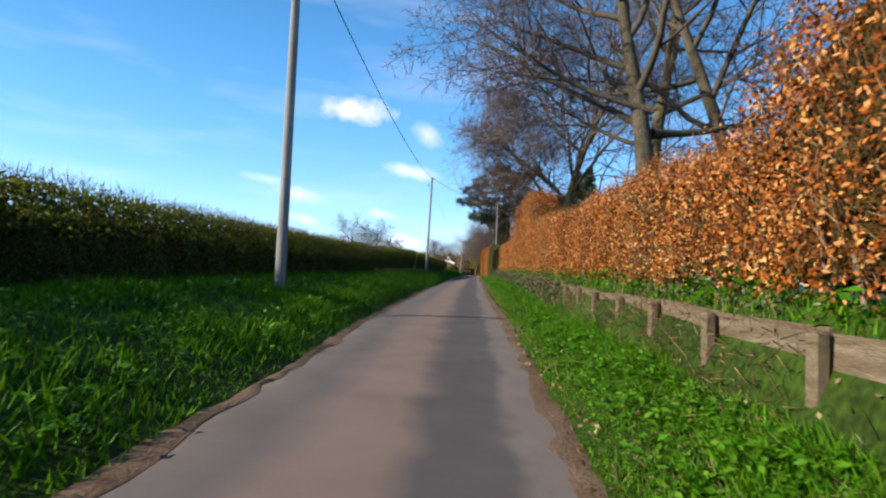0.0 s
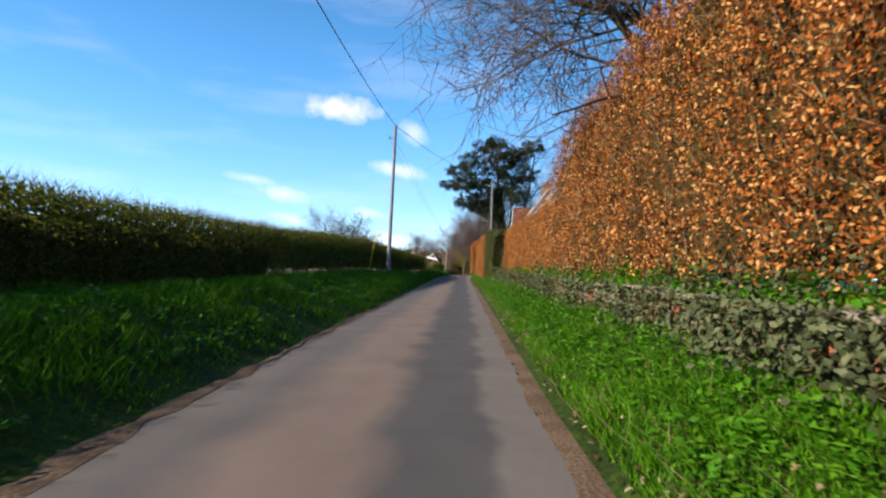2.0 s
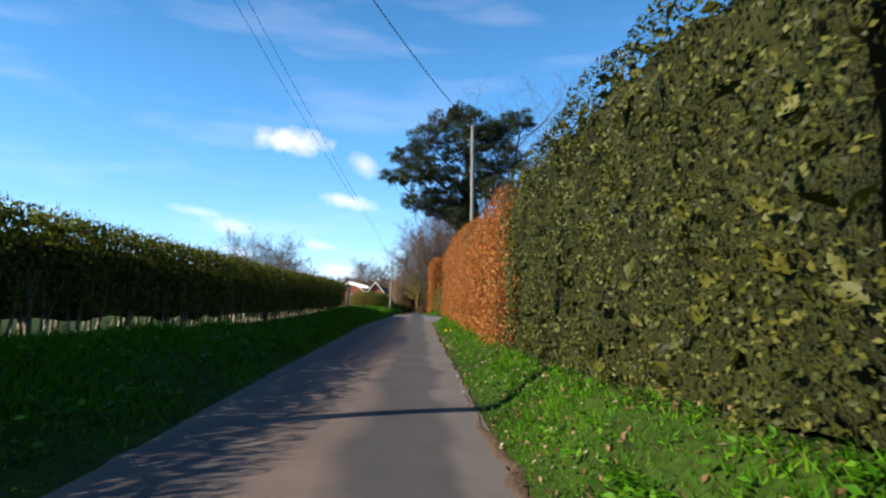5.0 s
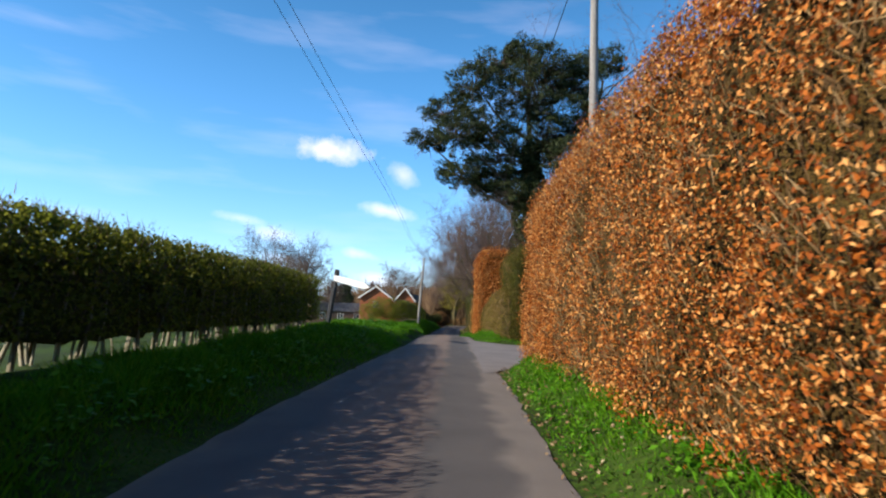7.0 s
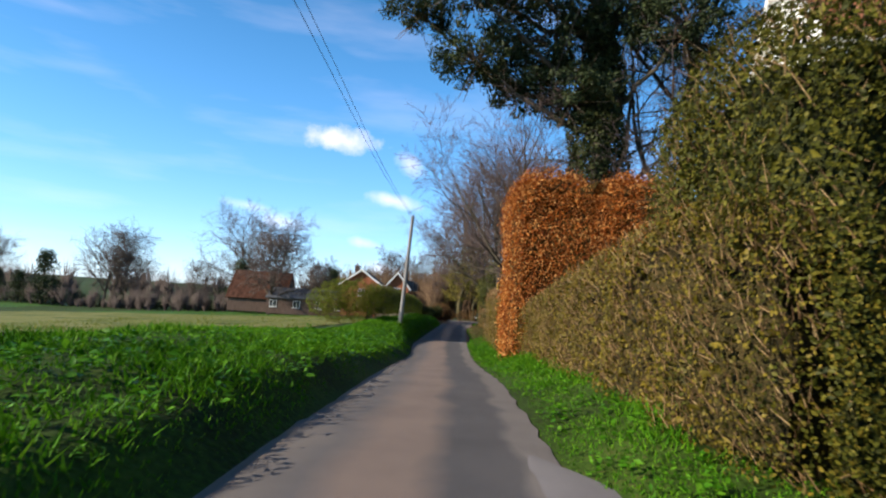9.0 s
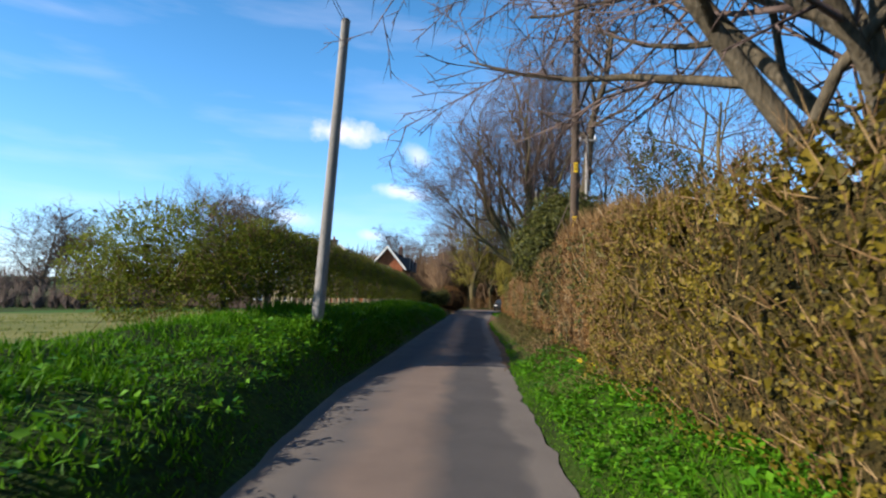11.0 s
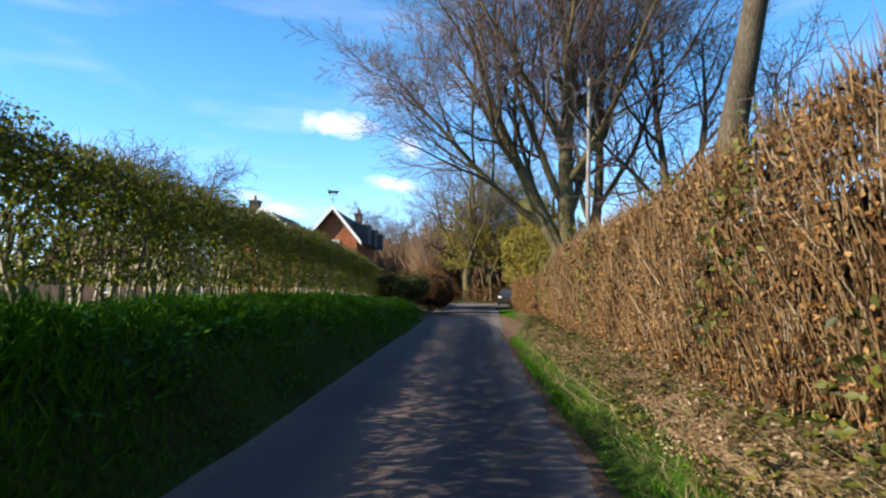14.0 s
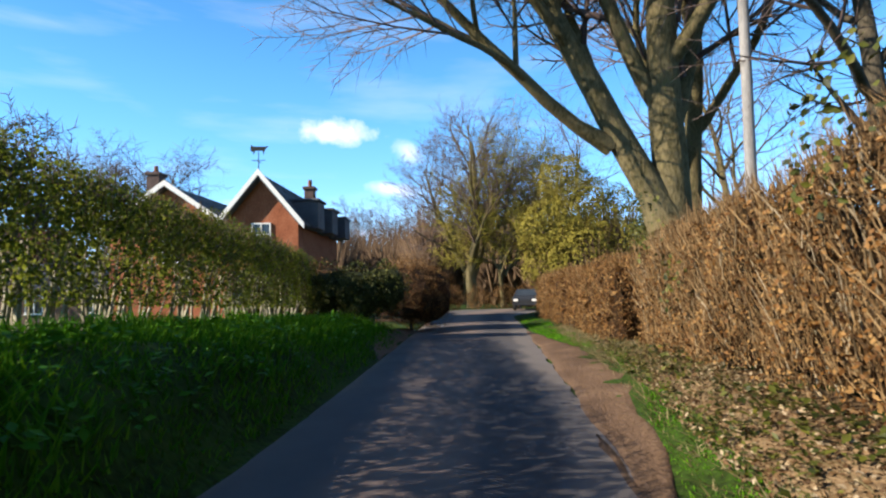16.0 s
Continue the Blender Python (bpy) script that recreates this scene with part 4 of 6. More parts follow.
def tree(name, at, label, trunks, spec, seed, bark, twig, group="", extra=None):
    rng = np.random.default_rng(seed)
    top = thing(name, at, label, "tree", group)
    woods, limbs, twigs_ = [], [], []
    for off, heading, length, radius in trunks:
        grow(rng, off, heading, length, radius, spec["levels"], spec, woods)
    big = [tube_arrays(p, r * np.where(np.arange(len(p)) == 0, 1.35, 1.0), 10) for p, r, lv in woods if lv == 0]
    mid = [tube_arrays(p, r, 6) for p, r, lv in woods if lv == 1]
    place("trunk", mesh_np("trunk", *join(*big), bark, True), top)
    if spec["levels"] > 4 and not group:
        for v_, f_ in mid:
            place("limb", mesh_np("limb", v_, f_, bark, True), top)
    elif mid:
        place("limb_crown", mesh_np("limb_crown", *join(*mid), bark, True), top, kind="stuff")
    last = spec["levels"] - 1 if spec["levels"] > 3 else 99
    inner = [(p, r) for p, r, lv in woods if 2 <= lv < last]
    fine = [(p, r) for p, r, lv in woods if lv >= max(2, last)]
    if inner:
        v, f = stick_arrays(np.concatenate([p[:-1] for p, r in inner]), np.concatenate([p[1:] for p, r in inner]), np.maximum(np.concatenate([r[:-1] for p, r in inner]), spec["least"]),
                            np.maximum(np.concatenate([r[1:] for p, r in inner]), 0.006))
        place("branchwork", mesh_np("branchwork", v, f, twig), top, kind="stuff")
    if fine:
        v, f = cone_arrays(np.array([p[0] for p, r in fine]), np.array([p[-1] for p, r in fine]), np.array([max(r[0], spec["least"]) for p, r in fine]) * 1.15)
        place("crown", mesh_np("crown", v, f, twig), top, kind="stuff")
    return top, woods


def clump_leaves(name, centres, radii, per, size, material, rng, parent, flat=0.7, wild=1.0, label=""):
    """Leaves scattered through rough clumps."""
    ps, ns = [], []
    for c, r in zip(centres, radii):
        d = unit(rng.normal(size=(per, 3)))
        q = d * (r * rng.uniform(0.45, 1.0, per)[:, None]) * np.array([1, 1, flat])
        ps.append(np.asarray(c) + q), ns.append(d)
    p, nn = np.concatenate(ps), np.concatenate(ns)
    ln = size[0] * rng.uniform(0.6, 1.3, len(p))
    v, f = leaf_arrays(p, nn, ln, ln * size[1] / size[0], rng, wild)
    return place(name, mesh_np(name, v, f, material), parent, label, kind="stuff")


def spec_of(**kw):
    s = dict(WIDE)
    s.update(kw)
    return s


SMALL = spec_of(least=0.014, levels=4, kids=[13, 9, 6], seg=[0.7, 0.5, 0.4, 0.4])
# bare trees behind the first beech hedge
tree("oak_tree", (9.0, 40.5, 1.0), "large bare oak with a dark spreading crown", [((0, 0, 0), (-0.03, 0.03, 1), 14, 0.32)], spec_of(kids=[14, 10, 7, 6], bare=[0.28, 0.2, 0.15, 0.1]), 31, M_BARK, M_BRANCH)
tree("oak_tree", (5.4, 38.9, 1.0), "tall bare oak close behind a beech hedge", [((0, 0, 0), (-0.03, 0, 1), 13, 0.34), ((0, 0, 4.6), (0.95, 0.2, 0.1), 5.5, 0.13), ((0, 0, 5.3), (-0.95, 0.1, 0.12), 6.0, 0.10), ((0, 0, 4.2), (-0.7, 0.5, 0.25), 5.0, 0.08)], spec_of(kids=[11, 9, 7, 6], bare=[0.36, 0.2, 0.15, 0.1], wander=0.12), 39, M_BARK, M_BRANCH)
tree("oak_tree", (8.9, 52.2, 1.0), "tall bare oak with a straight mossy trunk", [((0, 0, 0), (-0.02, 0, 1), 17, 0.5)], spec_of(kids=[15, 11, 8, 6], bare=[0.52, 0.2, 0.15, 0.1], wander=0.08), 32, M_BARK_MOSS, M_BRANCH)
tree("lime_tree", (5.7, 57.6, 1.0), "bare tree with long drooping branches over the lane", [((0, 0, 0), (-0.01, 0.04, 1), 14, 0.29), ((0.05, 0.05, 5.0), (-0.75, -0.2, 0.6), 6.0, 0.075)],
     spec_of(kids=[20, 12, 8, 6], rise=[0.03, 0.02, 0.0, -0.04, -0.08], bare=[0.2, 0.15, 0.1, 0.1], ratio=(0.52, 0.8)), 33, M_BARK_MOSS, M_BRANCH)
# spreading bare tree over the lane beside the pine
tree("thorn_tree", (3.9, 144.2, 0.3), "spreading bare thorn tree leaning over the lane", [((0, 0, 0), (-0.12, 0, 1), 8.5, 0.2), ((0, 0, 1.4), (-0.7, -0.1, 0.75), 7.5, 0.12), ((0, 0, 2.0), (-0.55, 0.4, 0.8), 7.0, 0.1), ((0, 0, 1.8), (0.4, -0.2, 0.9), 6.5, 0.1)],
     spec_of(kids=[11, 9, 7, 5], bare=[0.2, 0.15, 0.1, 0.1], angle=(26, 58), least=0.006, wander=0.12), 84, M_BARK, M_BRANCH)
# great beeches at the end of the lane
BEECH = spec_of(kids=[13, 10, 9, 8], least=0.0055, rise=[0.07, 0.09, 0.07, 0.04, 0.0], bare=[0.22, 0.2, 0.15, 0.1], ratio=(0.46, 0.74), angle=(24, 54), wander=0.09)
tree("beech_tree", (4.6, 184.5, 0.2), "huge bare beech with several leaning mossy stems", [((0, 0, 0), (0.0, 0.03, 1), 16, 0.46), ((-0.1, 0.0, 2.5), (-0.56, 0.0, 1), 11.5, 0.34), ((-1.2, 0.1, 4.2), (-0.85, -0.1, 0.5), 8.5, 0.16)], BEECH, 34, M_BARK_MOSS, M_BRANCH)
tree("beech_tree", (6.9, 189.0, 0.2), "tall bare beech with a straight mossy trunk", [((0, 0, 0), (0.05, 0, 1), 17, 0.34)], BEECH, 35, M_BARK_MOSS, M_BRANCH)
tree("beech_tree", (9.0, 184.0, 0.3), "bare dark forked tree behind the brown hedge", [((0, 0, 0), (0.05, 0.05, 1), 13, 0.26), ((0, 0.1, 4.5), (0.5, 0.2, 0.9), 9, 0.17)], spec_of(kids=[12, 9, 7, 5]), 36, M_BARK, M_BRANCH)
tree("beech_tree", (6.25, 173.9, 0.3), "tall bare tree with a thick smooth trunk", [((0, 0, 0), (0.0, 0, 1), 17, 0.42)], spec_of(kids=[9, 9, 6, 5], bare=[0.62, 0.2, 0.15, 0.1], ratio=(0.25, 0.42)), 37, M_BARK, M_BRANCH)
tree("ash_tree", (7.4, 149.0, 0.3), "bare tree with drooping twigs over the hedge", [((0, 0, 0), (-0.05, 0, 1), 14.5, 0.3)], spec_of(kids=[12, 9, 8, 6], bare=[0.42, 0.2, 0.15, 0.1], ratio=(0.5, 0.78), rise=[0.03, 0.0, -0.05, -0.12, -0.2], wander=0.15), 38, M_BARK, M_BRANCH)
for i_, (x_, y_, h_, r_) in enumerate([(0.2, 231, 13, 0.3), (7.5, 218, 12, 0.25), (10, 222, 14, 0.25), (-4.5, 238, 11, 0.25), (13, 200, 12, 0.25), (2.8, 246, 14, 0.25), (-11, 250, 11, 0.2), (14, 186, 12, 0.22), (9, 232, 15, .25), (-1.5, 255, 13, 0.25)]):
    tree("bare_tree", (x_, y_, float(ground_z(x_, y_)) - 0.1), "bare winter tree at the end of the lane", [((0, 0, 0), (0.05 * (-1) ** i_, 0, 1), h_, r_)], SMALL, 50 + i_, M_BARK_MOSS, M_BRANCH, "trees at the lane's end")
for i_, (x_, y_, h_, r_) in enumerate([(9.5, 160, 9, 0.16), (12, 168, 11, 0.2)]):
    tree("thin_tree", (x_, y_, 0.3), "slender bare tree rising behind a hedge", [((0, 0, 0), (0.03 * (-1) ** i_, 0, 1), h_, r_)], SMALL, 70 + i_, M_BARK_MOSS, M_BRANCH, "thin trees behind the hedge")

# the pine
def pine_tree(at, label, height, clumps, seed):
    """A broad old pine: an ivy-clad trunk, a limb to each clump of the crown (x, z, radius), tufts of needles and bare inner twigs."""
    rng = np.random.default_rng(seed)
    top = thing("pine_tree", at, label, "tree")
    z = np.linspace(0, height, 12)
    sway = np.stack([0.25 * np.sin(z / 5.0), 0.03 * z, z], -1)
    place("trunk", mesh_np("trunk", *tube_arrays(sway, np.interp(z, [0, 1, height], [0.7, 0.5, 0.09]), 12), M_BARK, True), top)
    tufts, sizes, twig_a, twig_b = [], [], [], []
    for x, zc, r in clumps:
        r *= 1.14
        c = np.array([x, rng.uniform(-2.2, 2.2), zc])
        zs = max(5.5, zc - 0.35 * abs(x) - rng.uniform(1.0, 2.5))
        a_ = np.array([np.interp(zs, z, sway[:, 0]), 0.03 * zs, zs])
        u = np.linspace(0, 1, 7)[:, None]
        bend = np.sin(np.pi * u) * np.array([0, 0, -0.12 * np.linalg.norm(c - a_)]) + 0.12 * rng.normal(size=(7, 3)) * np.sin(np.pi * u)
        place("limb", mesh_np("limb", *tube_arrays(a_ + (c - a_) * u + bend, np.linspace(0.17, 0.05, 7), 7), M_BARK, True), top)
        n = int(15 * r ** 1.5)
        d = unit(rng.normal(size=(n, 3))) * (rng.uniform(0.25, 1.0, n) ** 0.5)[:, None] * r * np.array([1.0, 1.0, 0.62])
        tufts.append(c + d), sizes.append(rng.uniform(0.38, 0.75, n))
        twig_a.append(c + d * 0.15 - np.array([0, 0, 0.3])), twig_b.append(c + d)
        m = int(9 * r)
        e = unit(rng.normal(size=(m, 3)) + np.array([0, 0, -0.5])) * r * rng.uniform(0.6, 1.2, m)[:, None]
        twig_a.append(np.tile(c, (m, 1)) - np.array([0, 0, 0.2 * r])), twig_b.append(c + e)
    place("branchwork", mesh_np("branchwork", *stick_arrays(np.concatenate(twig_a), np.concatenate(twig_b), 0.035, 0.012), M_TWIG_DARK), top, kind="stuff")
    clump_leaves("needle_crown", np.concatenate(tufts), np.concatenate(sizes), 62, (0.30, 0.075), M_PINE, rng, top, 0.65)
    n = 30000
    zz, aa = rng.uniform(0, 16, n), rng.uniform(0, 2 * np.pi, n)
    rr = (1.35 + 0.5 * np.sin(1.1 * zz + aa) * np.sin(2.3 * aa + 0.6 * zz)) * np.interp(zz, [0, 9, 16], [1.1, 1, 0.45]) - rng.exponential(0.3, n)
    ring = np.stack([np.cos(aa), np.sin(aa), 0 * aa], -1)
    p = ring * rr[:, None] + np.stack([0.25 * np.sin(zz / 5.0), 0.03 * zz, zz], -1)
    place("ivy", mesh_np("ivy", *leaf_arrays(p, ring, 0.16, 0.13, rng), M_IVY), top, "dark ivy covering the trunk", kind="stuff")
    return top


pine_tree((6.0, 143.2, 0.2), "tall dark pine with an ivy-clad trunk", 24.5,
          [(-8.6, 16.6, 1.5), (-7.2, 18.8, 1.9), (-4.8, 20.2, 2.1), (-2.7, 23.4, 1.9), (-0.6, 24.0, 1.7), (-3.7, 17.2, 2.6), (-0.4, 19.8, 3.0), (1.2, 21.8, 2.3), (3.3, 21.2, 2.3),
           (-6.2, 16.0, 1.8), (-2.1, 14.7, 2.6), (1.2, 16.6, 3.0), (-5.6, 13.4, 1.8), (-3.1, 13.0, 2.1), (6.0, 23.5, 1.9), (4.4, 18.3, 2.2), (3.1, 14.3, 2.2), (-1.2, 11.8, 2.0)], 82)
tree("lime_tree", (11.2, 145.0, 0.2), "bare dark-limbed tree beside a tall pine", [((0, 0, 0), (0.02, 0, 1), 23, 0.38), ((0, 0, 3.5), (-0.5, -0.1, 0.75), 12, 0.2), ((0, 0, 4.2), (0.5, -0.2, 0.8), 15, 0.22)],
     spec_of(levels=5, kids=[12, 9, 7, 5], bare=[0.22, 0.15, 0.1, 0.1], least=0.01, wander=0.15), 83, M_BARK, M_BRANCH)


def spruce(at, h, r, seed):
    rng = np.random.default_rng(seed)
    top = thing("spruce_tree", at, "dark green spruce behind the beech hedge", "tree", "spruces behind the hedge")
    part("trunk", rod_bm((0, 0, 0), (0, 0, h), 0.2, 0.02, 8), M_BARK, top)
    cs, rs, a, b = [], [], [], []
    for z in np.arange(1.5, h - 0.1, 0.3):
        reach = r * (1 - z / h) ** 0.85 + 0.15
        for k in range(7):
            ang = rng.uniform(0, 6.28)
            q = reach * rng.uniform(0.7, 1.1)
            e = np.array([q * math.cos(ang), q * math.sin(ang), z - 0.25 * q])
            a.append([0, 0, z]), b.append(e)
            for u in (0.45, 0.75, 1.0):
                cs.append(np.array([0, 0, z]) * (1 - u) + e * u), rs.append(0.3 + 0.45 * u * (1 - z / h))
    place("branchwork", mesh_np("branchwork", *stick_arrays(np.array(a), np.array(b), 0.03, 0.01), M_TWIG_DARK), top, kind="stuff")
    clump_leaves("needle_crown", cs, rs, 20, (0.30, 0.06), M_PINE, rng, top, 0.42)
    return top


spruce((13.3, 97.2, 0.6), 14.4, 4.2, 91)
spruce((10.6, 102.6, 0.6), 9.8, 2.0, 92)
spruce((14.6, 96.0, 0.6), 14.6, 3.4, 93)
spruce((12.9, 98.6, 0.6), 12.9, 3.0, 94)
spruce((12.3, 100.0, 0.6), 11.4, 2.6, 95)


def bush(name, at, label, lobes, leaf, per, leaf_mat, core_mat, seed, category="shrub", twigs=0, group="", solid=0.78):
    """An evergreen or twiggy shrub: overlapping uneven lobes, each (x, y, z, radius), over a dark inner mass and a few stems."""
    rng = np.random.default_rng(seed)
    top = thing(name, at, label, category, group)
    bm = bmesh.new()
    for x, y, z, r in lobes if solid else ():
        made = bmesh.ops.create_icosphere(bm, subdivisions=2, radius=r * solid, matrix=Matrix.Translation((x, y, z)))
        for v_ in made["verts"]:
            v_.co += Vector(rng.normal(0, 0.06 * r, 3))
    if solid:
        part("inner_twig_mass", bm, core_mat, top)
    part("stem", rod_bm((0.85 * lobes[0][0], 0.85 * lobes[0][1], -0.15), (lobes[0][0], lobes[0][1], lobes[0][2]), 0.07, 0.03, 7), M_BARK, top)
    ps, ns = [], []
    for x, y, z, r in lobes:
        m_ = int(12.6 * r * r * per)
        d = unit(rng.normal(size=(m_, 3)))
        k = 1 + 0.16 * np.sin(5 * d[:, 0] + seed) * np.sin(5 * d[:, 2] + x) + 0.10 * np.sin(9 * d[:, 1] + 7 * d[:, 2])
        ps.append(np.array([x, y, z]) + d * (r * k * (1 - rng.exponential(0.07, m_)))[:, None]), ns.append(d)
    p, nn = np.concatenate(ps), np.concatenate(ns)
    ln = leaf[0] * rng.uniform(0.6, 1.3, len(p))
    place("foliage", mesh_np("foliage", *leaf_arrays(p, nn, ln, ln * leaf[1] / leaf[0], rng), leaf_mat), top, kind="stuff")
    if twigs:
        i = rng.integers(0, len(p), twigs)
        e = p[i] + nn[i] * rng.uniform(0.1, 0.45, twigs)[:, None] + rng.normal(0, 0.08, (twigs, 3))
        place("twig_cover", mesh_np("twig_cover", *stick_arrays(p[i] - nn[i] * 0.2, e, 0.008, 0.004), M_TWIG), top, kind="stuff")
    return top


bush("holly_tree", (3.7, 161.0, 0.3), "large glossy green holly rising over a brown hedge", [(0, 0, 3.4, 1.7), (-0.9, -0.5, 2.9, 1.3), (0.9, 0.4, 3.5, 1.5), (-0.3, 0.3, 4.4, 1.1), (1.4, -0.4, 2.8, 1.3), (0.4, -0.5, 4.2, 1.1)],
     (0.10, 0.06), 260, M_GREEN, M_GREEN_CORE, 101, "tree", 200)
bush("ivy_bush", (2.85, 155.4, 0.3), "dark ivy bush grown into the hedge", [(-0.2, 0, 1.3, 0.7), (-0.1, 0.4, 1.9, 0.75), (0.1, -0.3, 2.3, 0.7), (0.3, 0.2, 2.8, 0.6)], (0.09, 0.07), 200, M_IVY, M_GREEN_CORE, 102)
bush("hazel_bush", (-5.0, 150.3, 0.75), "rounded yellow-green bush at the hedge end", [(0, 0.2, 1.2, 0.8), (0.3, 1.0, 1.4, 0.8), (-0.7, 0.3, 1.55, 0.95), (-1.5, 0.3, 1.65, 0.9), (-2.2, 0.4, 1.45, 0.85), (-2.9, 0.6, 1.1, 0.75), (-0.4, 0.1, 0.6, 0.7), (-1.8, 0.2, 0.8, 0.8)], (0.055, 0.036), 420, M_HAZEL, M_PRIVET_CORE, 104, "shrub", 900, solid=0)
bush("laurel_bush", (-2.9, 188.6, 0.3), "dark green clipped shrub by a drive", [(0, 0, 1.0, 0.9), (-1.0, 0.3, 1.1, 0.9), (0.75, 0.3, 1.2, 0.75)], (0.08, 0.045), 220, M_GREEN, M_GREEN_CORE, 105)
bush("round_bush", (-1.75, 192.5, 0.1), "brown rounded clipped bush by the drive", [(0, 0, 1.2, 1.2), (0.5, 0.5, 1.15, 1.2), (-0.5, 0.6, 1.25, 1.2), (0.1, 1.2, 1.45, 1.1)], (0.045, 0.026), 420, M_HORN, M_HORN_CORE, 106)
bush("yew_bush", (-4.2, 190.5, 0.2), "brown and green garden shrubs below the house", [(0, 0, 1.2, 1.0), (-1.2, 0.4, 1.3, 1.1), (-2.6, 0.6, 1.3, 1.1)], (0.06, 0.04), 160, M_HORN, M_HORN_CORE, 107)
bush("yew_bush", (6.4, 203.0, 0.2), "yellow-green evergreen tree behind the hedge end", [(0, 0, 3.0, 1.9), (-1.5, 1, 4.4, 1.8), (-1.4, 2.0, 2.6, 1.6), (0.3, 1.0, 5.6, 1.8), (2.4, 1.5, 4.4, 2.2), (-0.6, 1.0, 7.2, 1.5)], (0.13, 0.075), 150, M_LICHEN, M_PRIVET_CORE, 108, "tree", 1600, solid=0)
bush("laurel_bush", (8.2, 193.0, 0.2), "green evergreen shrub below a beech", [(0, 0, 1.8, 1.5), (1.4, 0.5, 2.4, 1.6), (-0.6, 1.0, 2.8, 1.3)], (0.1, 0.06), 130, M_GREEN, M_GREEN_CORE, 111)
bush("garden_shrub", (4.4, 128.5, 0.3), "bare twiggy garden shrub before the cottage", [(0, 0, 3.4, 0.8), (0.6, 0.8, 3.6, 0.9), (1.4, 0.2, 3.5, 0.8)], (0.05, 0.03), 40, M_HORN, M_HORN_CORE, 109, "shrub", 900, solid=0)
bush("field_bush", (-5.2, 122.5, 0.3), "sparse green bush by a footpath sign", [(-1.5, 0, 1.3, 1.2), (-2.6, 0.8, 1.5, 1.3)], (0.06, 0.035), 70, M_HAW, M_HAW_CORE, 110, "shrub", 420, solid=0)

rng = np.random.default_rng(140)
n_ = 16000
y_ = rng.uniform(148, 181, n_)
z_ = rng.uniform(0.5, 2.7, n_)
on_ = (np.sin(1.9 * y_ + 0.6) * np.sin(1.6 * z_ + 0.7 * y_) + 0.5 * np.sin(3.7 * y_ + 2 * z_)) > np.interp(y_, [148, 153, 157, 164, 181], [-0.2, 0.0, 0.35, 0.75, 0.85])
y_, z_ = y_[on_], z_[on_]
x_ = HEDGE_R(y_) + 0.02 + 0.35 * np.exp(-((y_ - PIT) / 0.7) ** 2) + rng.exponential(0.1, len(y_)) - 0.12
shoots = thing("climbing_ivy", (2.0, 160.0, 0.5), "green ivy and bramble leaves grown through a brown hedge", "ivy")
place("ivy_cover", mesh_np("ivy_cover", *leaf_arrays(np.stack([x_, y_, z_], -1) - np.array(shoots.location), np.tile([-1.0, 0, 0.3], (len(y_), 1)), 0.07 * rng.uniform(0.6, 1.3, len(y_)), 0.05, rng), M_GREEN), shoots, kind="stuff")
for k in range(3):
    part("stem", rod_bm((0.25, -9.5 + 1.3 * k, -0.1), (0.2, -9.3 + 1.3 * k, 1.6), 0.012, 0.007, 6), M_TWIG_DARK, shoots)
bush("ivy_tree", (5.2, 157.0, 0.3), "leafy ivy-grown tree top behind the hedge", [(0, 0, 4.6, 0.7), (0.9, 0.3, 5.4, 0.9), (1.8, 0.2, 4.8, 0.9), (0.2, 0.3, 6.2, 0.6)], (0.09, 0.06), 90, M_GREEN, M_GREEN_CORE, 112, "tree", 300, solid=0)
tree("lichen_tree", (3.3, 219.0, 0.0), "yellow-green lichen-covered bare tree at the lane's end", [((0, 0, 0), (0.02, 0, 1), 11.5, 0.22), ((0.1, 0, 2.5), (0.5, 0, 0.8), 7, 0.12), ((-0.1, 0, 2.5), (-0.4, 0, 0.8), 7, 0.12)],
     spec_of(levels=4, kids=[22, 14, 10], seg=[0.8, 0.6, 0.5, 0.5], bare=[0.2, 0.15, 0.1], least=0.018), 60, M_BARK_MOSS, M_LICHEN)


# ---------------------------------------------------------------- poles, cables, signs
def utility_pole(at, h, r, lean, material, label, fittings=True, arm=False):
    top = thing("utility_pole", at, label, "utility pole", "poles along the lane")
    lx, ly = lean
    pts = [(lx * h * u, ly * h * u, -0.3 + (h + 0.3) * u) for u in np.linspace(0, 1, 7)]
    me = mesh_np("shaft", *tube_arrays(pts, np.linspace(r, r * 0.72, 7), 12), material, True)
    place("shaft", me, top)
    ex, ey = lx * h, ly * h
    part("cap", rod_bm((ex, ey, h - 0.02), (ex, ey, h + 0.03), r * 0.8, r * 0.5, 12), M_METAL, top)
    if fittings:
        part("bracket", box_bm((0.42, 0.05, 0.06), (ex - 0.22, ey, h - 0.9), 0.008), M_METAL, top)
        part("insulator", rod_bm((ex - 0.4, ey, h - 0.9), (ex - 0.4, ey, h - 0.72), 0.05, 0.03, 10), M_BLACK, top, "black insulator")
        part("cable_shackle", rod_bm((ex - 0.14, ey, h - 0.12), (ex + 0.14, ey, h - 0.12), 0.035, 0.035, 8), M_METAL, top)
    if arm:
        part("crossarm", box_bm((0.9, 0.09, 0.09), (ex, ey, h - 0.25), 0.012), M_POLE, top)
        for s in (-0.35, 0.35):
            part("insulator", rod_bm((ex + s, ey, h - 0.2), (ex + s, ey, h - 0.02), 0.04, 0.025, 8), M_WHITE, top)
    return (at[0] + ex, at[1] + ey, at[2] + h)


